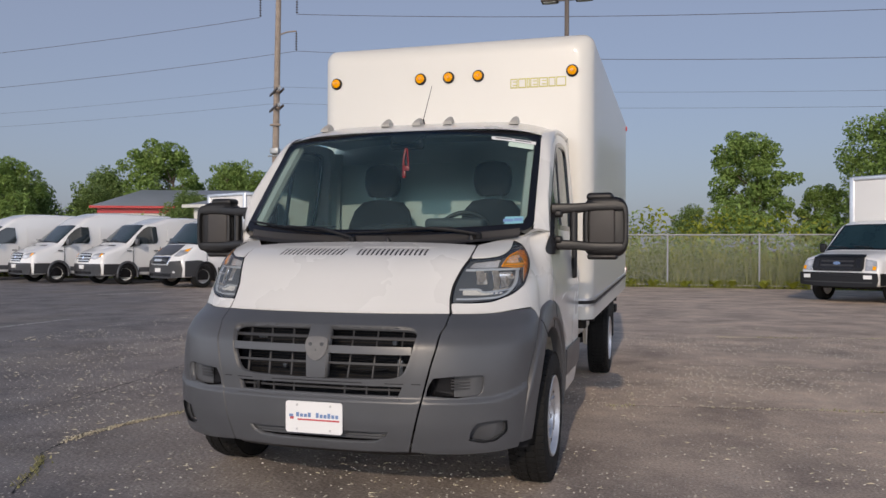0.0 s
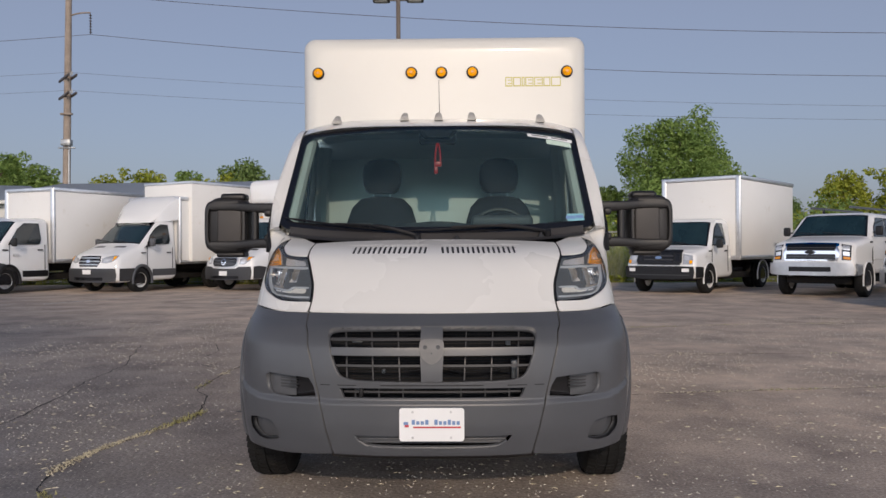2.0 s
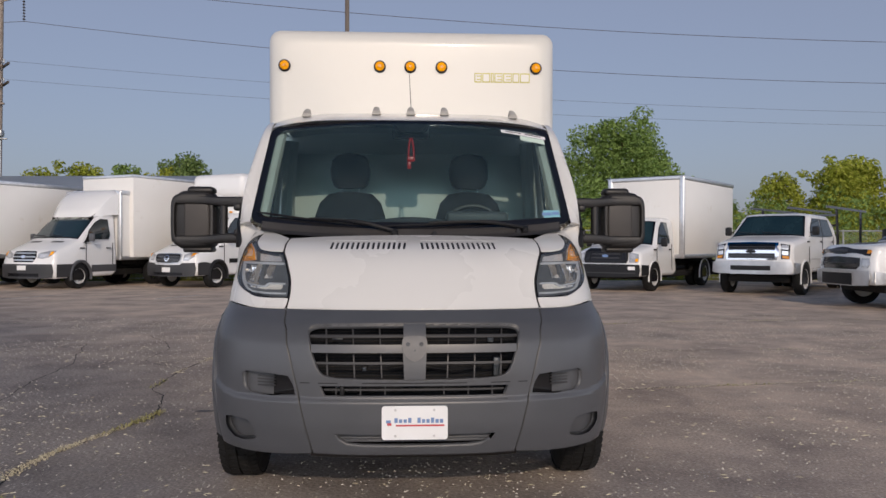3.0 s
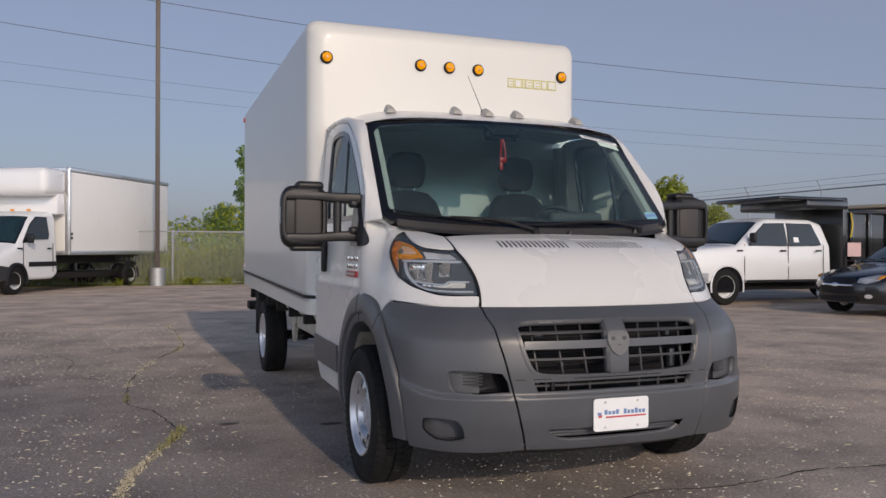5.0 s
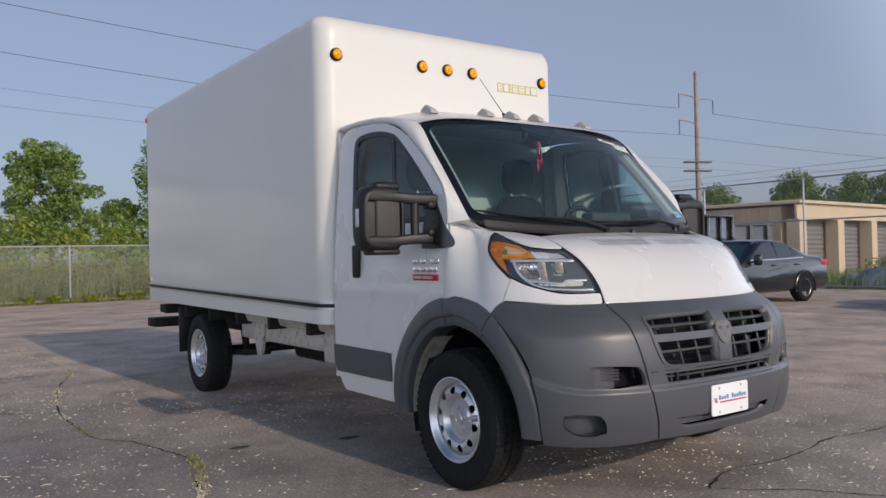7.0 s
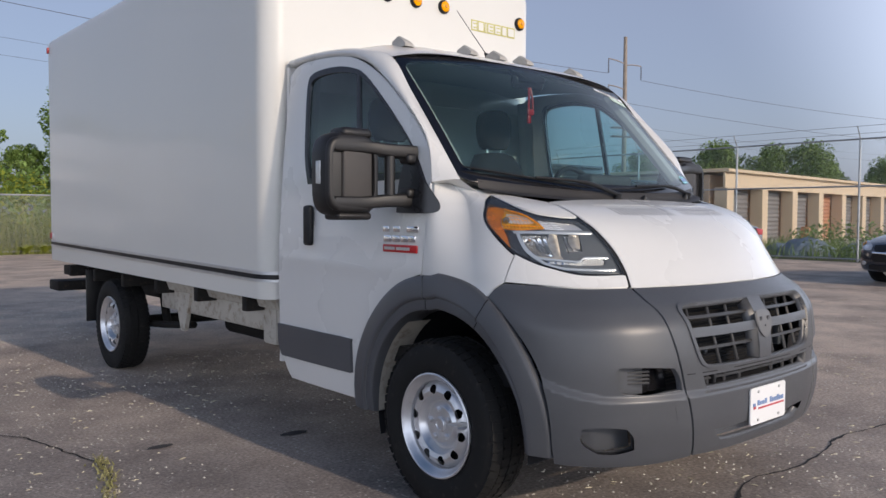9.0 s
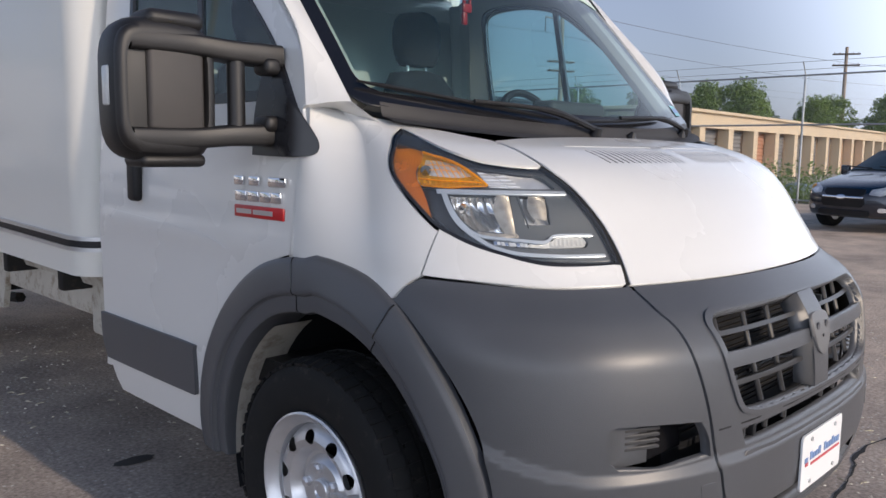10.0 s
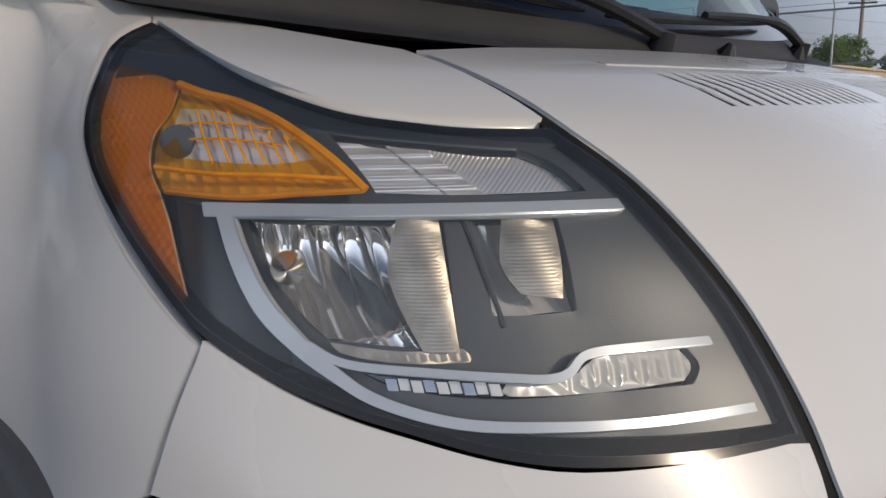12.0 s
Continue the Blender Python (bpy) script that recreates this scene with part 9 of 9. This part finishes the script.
# ---- buildings ----
def storage_row(at, turn, length, depth, height, label):
    """A low row of storage units: buff piers, roller doors and a flat fascia; its doors face -y before it is turned."""
    ob = thing("storage_building", label, "building", at, turn)
    bm = bmesh.new()
    add_box(bm, (length / 2, depth / 2 + 0.35, height / 2 - 0.1), (length, depth - 0.2, height - 0.2))
    part("wall", bm, M_TAN, ob)
    bm = bmesh.new()
    add_box(bm, (length / 2, depth / 2, height - 0.05), (length + 0.5, depth + 0.9, 0.14), 0.02, 1)
    part("roof", bm, M_TAN_TRIM, ob)
    bm = bmesh.new()
    add_box(bm, (length / 2, -0.22, height - 0.42), (length + 0.3, 0.10, 0.66), 0.01, 1)
    part("fascia", bm, M_TAN_TRIM, ob)
    n = int(length / 3.6)
    bm = bmesh.new()
    add_box(bm, (0, 0, 0), (0.62, 0.55, height - 0.72), 0.015, 1)
    pier = finish("pier", bm, M_TAN_TRIM)
    doors = []
    for m in (M_DOOR_GREY, M_DOOR_RUST):
        bm = bmesh.new()
        add_grid(bm, lambda i, j: Vector((-1.3 + 2.6 * i, -0.04 * (int(j * 48 + 0.5) % 4 in (1, 2)), (j - 0.5) * (height - 0.8))), 1, 48)
        doors.append(finish("roller_door", bm, m))
    for k in range(n + 1):
        c = new("pier", pier)
        c.parent, c.location = ob, (k * 3.6 + 0.31, -0.02, (height - 0.72) / 2)
        if k < n:
            c = new("roller_door", doors[1 if k in (3, 8, 9) else 0])
            c.parent, c.location = ob, (k * 3.6 + 2.1, 0.30, (height - 0.8) / 2)
    for k in range(int(depth / 0.45)):
        bm = bmesh.new()
        add_box(bm, (-0.03, 0.5 + k * 0.45, height / 2 - 0.1), (0.05, 0.10, height - 0.25))
        part("wall_rib", bm, M_TAN, ob)
    return ob


storage_row((26.4, 15.3, 0), 5.6, 58.0, 8.0, 3.15, "buff storage building with roller doors and flat roof")
bm = bmesh.new()
add_box(bm, (56, 14.2, -0.02), (64, 6.0, 0.03))
ob = new("apron", finish("apron", bm, surface("pale_concrete", (0.36, 0.33, 0.28), 0.9, vary=0.15, scale=0.7)))
tagged(ob, "pale concrete apron before the storage row", "pavement", kind="structure")
ob.matrix_world = Matrix.Translation((26, 15.3, 0)) @ Matrix.Rotation(radians(5.6), 4, "Z") @ Matrix.Translation((-26, -16.6, 0))
bm = bmesh.new()
add_cyl(bm, (0, 0, 0), (0, 0, 0.75), 0.28, 0.20, 12)
ob = new("orange_sack", finish("orange_sack", bm, M_DOOR_RUST))
ob.location = (34.3, 15.4, 0)
tagged(ob, "orange sack standing at a storage door", "sack")


def long_shed(label, at, turn, length, depth, eave, ridge, band=None):
    """A shed with pale walls and a pitched metal roof, its long side facing -y."""
    ob = thing("shed_building", label, "building", at, turn)
    bm = bmesh.new()
    add_box(bm, (0, 0, eave / 2), (length, depth, eave))
    part("wall", bm, M_WALL_WHITE, ob)
    bm = bmesh.new()
    hx, hy = length / 2 + 0.4, depth / 2 + 0.4
    add_faces(bm, [(-hx, -hy, eave), (hx, -hy, eave), (hx, hy, eave), (-hx, hy, eave), (-hx + 2.0, 0, ridge), (hx - 2.0, 0, ridge), (-hx, -hy, eave - 0.12), (hx, -hy, eave - 0.12), (hx, hy, eave - 0.12), (-hx, hy, eave - 0.12)], [(0, 1, 5, 4), (2, 3, 4, 5), (1, 2, 5), (3, 0, 4), (0, 6, 7, 1), (1, 7, 8, 2), (2, 8, 9, 3), (3, 9, 6, 0), (9, 8, 7, 6)])
    part("roof", bm, M_ROOF_GREY, ob)
    bm = bmesh.new()
    add_box(bm, (0, -hy - 0.02, eave - 0.06), (2 * hx, 0.10, 0.16))
    part("gutter", bm, M_RED if band else M_WALL_WHITE, ob)
    if band:
        bm = bmesh.new()
        add_box(bm, (0, -depth / 2 - 0.05, eave - 0.30), (length, 0.06, 0.32))
        part("red_band", bm, M_RED, ob)
    for k in range(int(length / 1.2)):
        bm = bmesh.new()
        add_box(bm, (-length / 2 + 0.6 + 1.2 * k, -depth / 2 - 0.015, eave / 2), (0.06, 0.04, eave - 0.1))
        part("wall_rib", bm, M_WALL_WHITE, ob)
    return ob


long_shed("low pale building with grey metal roof behind the vehicles", (-14.2, 36.5, 0), -4, 15.6, 9.0, 3.55, 4.7)
long_shed("building with grey hip roof and red band", (-32.4, 48.0, 0), 20, 11.0, 9.0, 4.15, 5.6, True)

# ---- cracks, weeds and marks in the asphalt ----
def crack(label, pts, width, seed, weeds=0.0):
    rng = np.random.default_rng(seed)
    line = [Vector(p) for p in spline([(*p, 0) for p in pts], 14)]
    verts, faces = [], []
    for i, p in enumerate(line):
        d = (line[min(i + 1, len(line) - 1)] - line[max(i - 1, 0)]).normalized()
        s = Vector((-d.y, d.x, 0))
        j = s * (0.045 * noise.noise(p * 2.3 + Vector((seed, 0, 0))) + 0.016 * noise.noise(p * 9.0) + rng.normal() * 0.003)
        w = width * (0.25 + 0.9 * abs(noise.noise(p * 3.1 + Vector((0, seed, 0))))) * rng.uniform(0.7, 1.3)
        for k in (1, -1):
            q = p + j + s * k * w
            verts.append((q.x, q.y, 0.004))
    for i in range(len(line) - 1):
        faces.append((2 * i, 2 * i + 1, 2 * i + 3, 2 * i + 2))
    ob = new("crack", mesh_object("crack", verts, faces, M_CRACK))
    tagged(ob, label, "crack", kind="structure")
    if weeds:
        for stuff, label2, mat, many, tall in (("crack_crumbs", "pale gravel crumbs and dry straw along a crack", M_CRUMB, 16, 0.012), ("crack_weeds", "small dry yellow-green weeds growing in a crack", M_STRAW, 5, 0.026)):
            vs, fs = [], []
            for p in spline([(*q, 0) for q in pts], 44):
                p = Vector(p)
                patch = noise.noise(p * (1.3 if tall > 0.02 else 0.8) + Vector((seed * 3.1, tall * 90, 0)))
                if patch < (0.16 if tall > 0.02 else -0.12):
                    continue
                for _ in range(int(many * weeds * (0.4 + patch))):
                    a, h = rng.uniform(0, math.tau), rng.uniform(0.3, 1.2) * tall
                    c = p + Vector((rng.normal() * 0.022, rng.normal() * 0.022, 0.004))
                    o, n_ = Vector((math.cos(a), math.sin(a), 0)), Vector((-math.sin(a), math.cos(a), 0)) * rng.uniform(0.003, 0.008)
                    i = len(vs)
                    vs += [tuple(c - n_), tuple(c + n_), tuple(c + o * h * 0.9 + Vector((0, 0, h)))]
                    fs.append((i, i + 1, i + 2))
            if vs:
                tagged(new(stuff, mesh_object(stuff, vs, fs, mat)), label2, "weeds" if tall > 0.02 else "gravel", kind="stuff")


crack("wandering asphalt crack with dry weeds", [(-1.7, -0.2), (-1.95, 0.25), (-2.2, 0.6), (-2.27, 1.0), (-2.2, 1.5), (-2.0, 2.2), (-1.93, 2.6), (-2.05, 3.1), (-2.3, 3.7), (-2.32, 4.8), (-2.1, 6.2), (-1.75, 7.7), (-1.9, 10.5)], 0.014, 1, 0.9)
crack("thin asphalt crack", [(-3.2, 1.0), (-3.3, 2.0), (-3.4, 3.0), (-3.6, 4.3), (-3.66, 5.1), (-4.2, 7.0)], 0.010, 2)
crack("thin asphalt crack", [(-6.5, 1.4), (-5.2, 1.6), (-4.1, 2.4), (-3.4, 2.7)], 0.009, 12)
crack("long asphalt seam", [(1.2, 3.2), (1.8, 3.35), (2.57, 3.46), (3.4, 3.58), (4.3, 3.7), (6.5, 3.75), (9.5, 3.4)], 0.010, 3, 0.35)
crack("long asphalt seam", [(1.5, 5.9), (2.6, 5.95), (4.5, 6.0), (7.0, 6.1)], 0.008, 13, 0.35)
crack("weedy seam across the lot", [(2.4, 9.1), (3.2, 9.2), (5.2, 9.65), (7.8, 9.75), (11.0, 9.9), (14.0, 10.4)], 0.020, 4, 0.9)
crack("asphalt crack in front of the truck", [(0.0, 0.05), (0.4, 0.18), (0.9, 0.13), (1.5, 0.25), (2.3, 0.2), (3.6, 0.5), (5.5, 0.4)], 0.012, 5)
crack("asphalt crack in front of the truck", [(0.03, 0.02), (0.3, -0.2), (0.53, -0.51), (1.1, -0.9)], 0.011, 6)
crack("thin asphalt crack", [(-2.3, 4.8), (-2.9, 5.4), (-3.0, 6.6), (-3.7, 8.0)], 0.008, 7)
crack("thin asphalt crack", [(3.0, 12.0), (5.0, 12.4), (8.0, 12.2)], 0.012, 8)
crack("thin asphalt crack", [(-8.0, 10.0), (-5.0, 10.8), (-2.0, 10.4), (0.5, 11.0)], 0.012, 9)
crack("thin asphalt crack", [(-12.0, 14.0), (-8.0, 13.6), (-4.0, 14.4)], 0.014, 10)
for k, (x, y, ln, turn) in enumerate(((-9.0, 7.7, 1.7, 0), (-9.4, 16.2, 2.2, -24), (-13.4, 16.0, 2.0, -24), (-5.6, 16.4, 1.6, -24))):
    bm = bmesh.new()
    add_box(bm, (0, 0, 0.003), (0.10, ln, 0.004))
    ob = new("bay_line", finish("bay_line", bm, M_LINE))
    ob.matrix_world = pose(x, y, 0, 0, 0, turn)
    tagged(ob, "worn white bay line on asphalt", "road marking", kind="structure")
# oil spots
M_OIL = surface("oil_stain", (0.060, 0.056, 0.054), 0.6, vary=0.3, scale=8)
for x, y, r in ((-0.88, 2.37, 0.06), (-1.59, 2.61, 0.05)):
    bm = bmesh.new()
    ring = [Vector((x + r * 1.4 * math.cos(a * math.tau / 20) * (1 + 0.3 * noise.noise(Vector((a * 0.7, x, y)))), y + r * 0.7 * math.sin(a * math.tau / 20), 0.004)) for a in range(20)]
    bm.faces.new([bm.verts.new(p) for p in ring])
    tagged(new("oil_spot", finish("oil_spot", bm, M_OIL)), "dark oil spot on asphalt", "stain", kind="structure")

# pale stone chips and bits of straw strewn over the asphalt, thicker in drifts
rng = np.random.default_rng(77)
for nm, label2, cat, mat, many, long0, long1, thin in (("stone_chips", "pale loose stone chips strewn over the asphalt", "gravel", M_CHIP, 14000, 0.0045, 0.012, 0.6), ("straw_bits", "short dry straw bits strewn over the asphalt", "straw", M_CRUMB, 5000, 0.009, 0.028, 0.18)):
    vs, fs = [], []
    while len(fs) < many * 4:
        x, y = rng.uniform(-7.5, 7.5), rng.uniform(-2.6, 11.0)
        drift = noise.noise(Vector((x * 0.55, y * 0.55, 3.0))) + 0.6 * noise.noise(Vector((x * 1.9, y * 1.9, 8.0)))
        if drift < rng.uniform(-0.45, 0.75):
            continue
        a, ln = rng.uniform(0, math.tau), rng.uniform(long0, long1)
        u, w = Vector((math.cos(a), math.sin(a), 0)) * ln, Vector((-math.sin(a), math.cos(a), 0)) * ln * thin * rng.uniform(0.5, 1.1)
        c, i = Vector((x, y, 0.0)), len(vs)
        top = c + u * rng.uniform(-0.3, 0.3) + Vector((0, 0, 0.003 + min(0.006, ln * thin * 0.4)))
        vs += [tuple(c - u), tuple(c + w), tuple(c + u), tuple(c - w), tuple(top)]
        fs += [(i, i + 4, i + 1), (i + 1, i + 4, i + 2), (i + 2, i + 4, i + 3), (i + 3, i + 4, i)]
    tagged(new(nm, mesh_object(nm, vs, fs, mat)), label2, cat, kind="stuff")
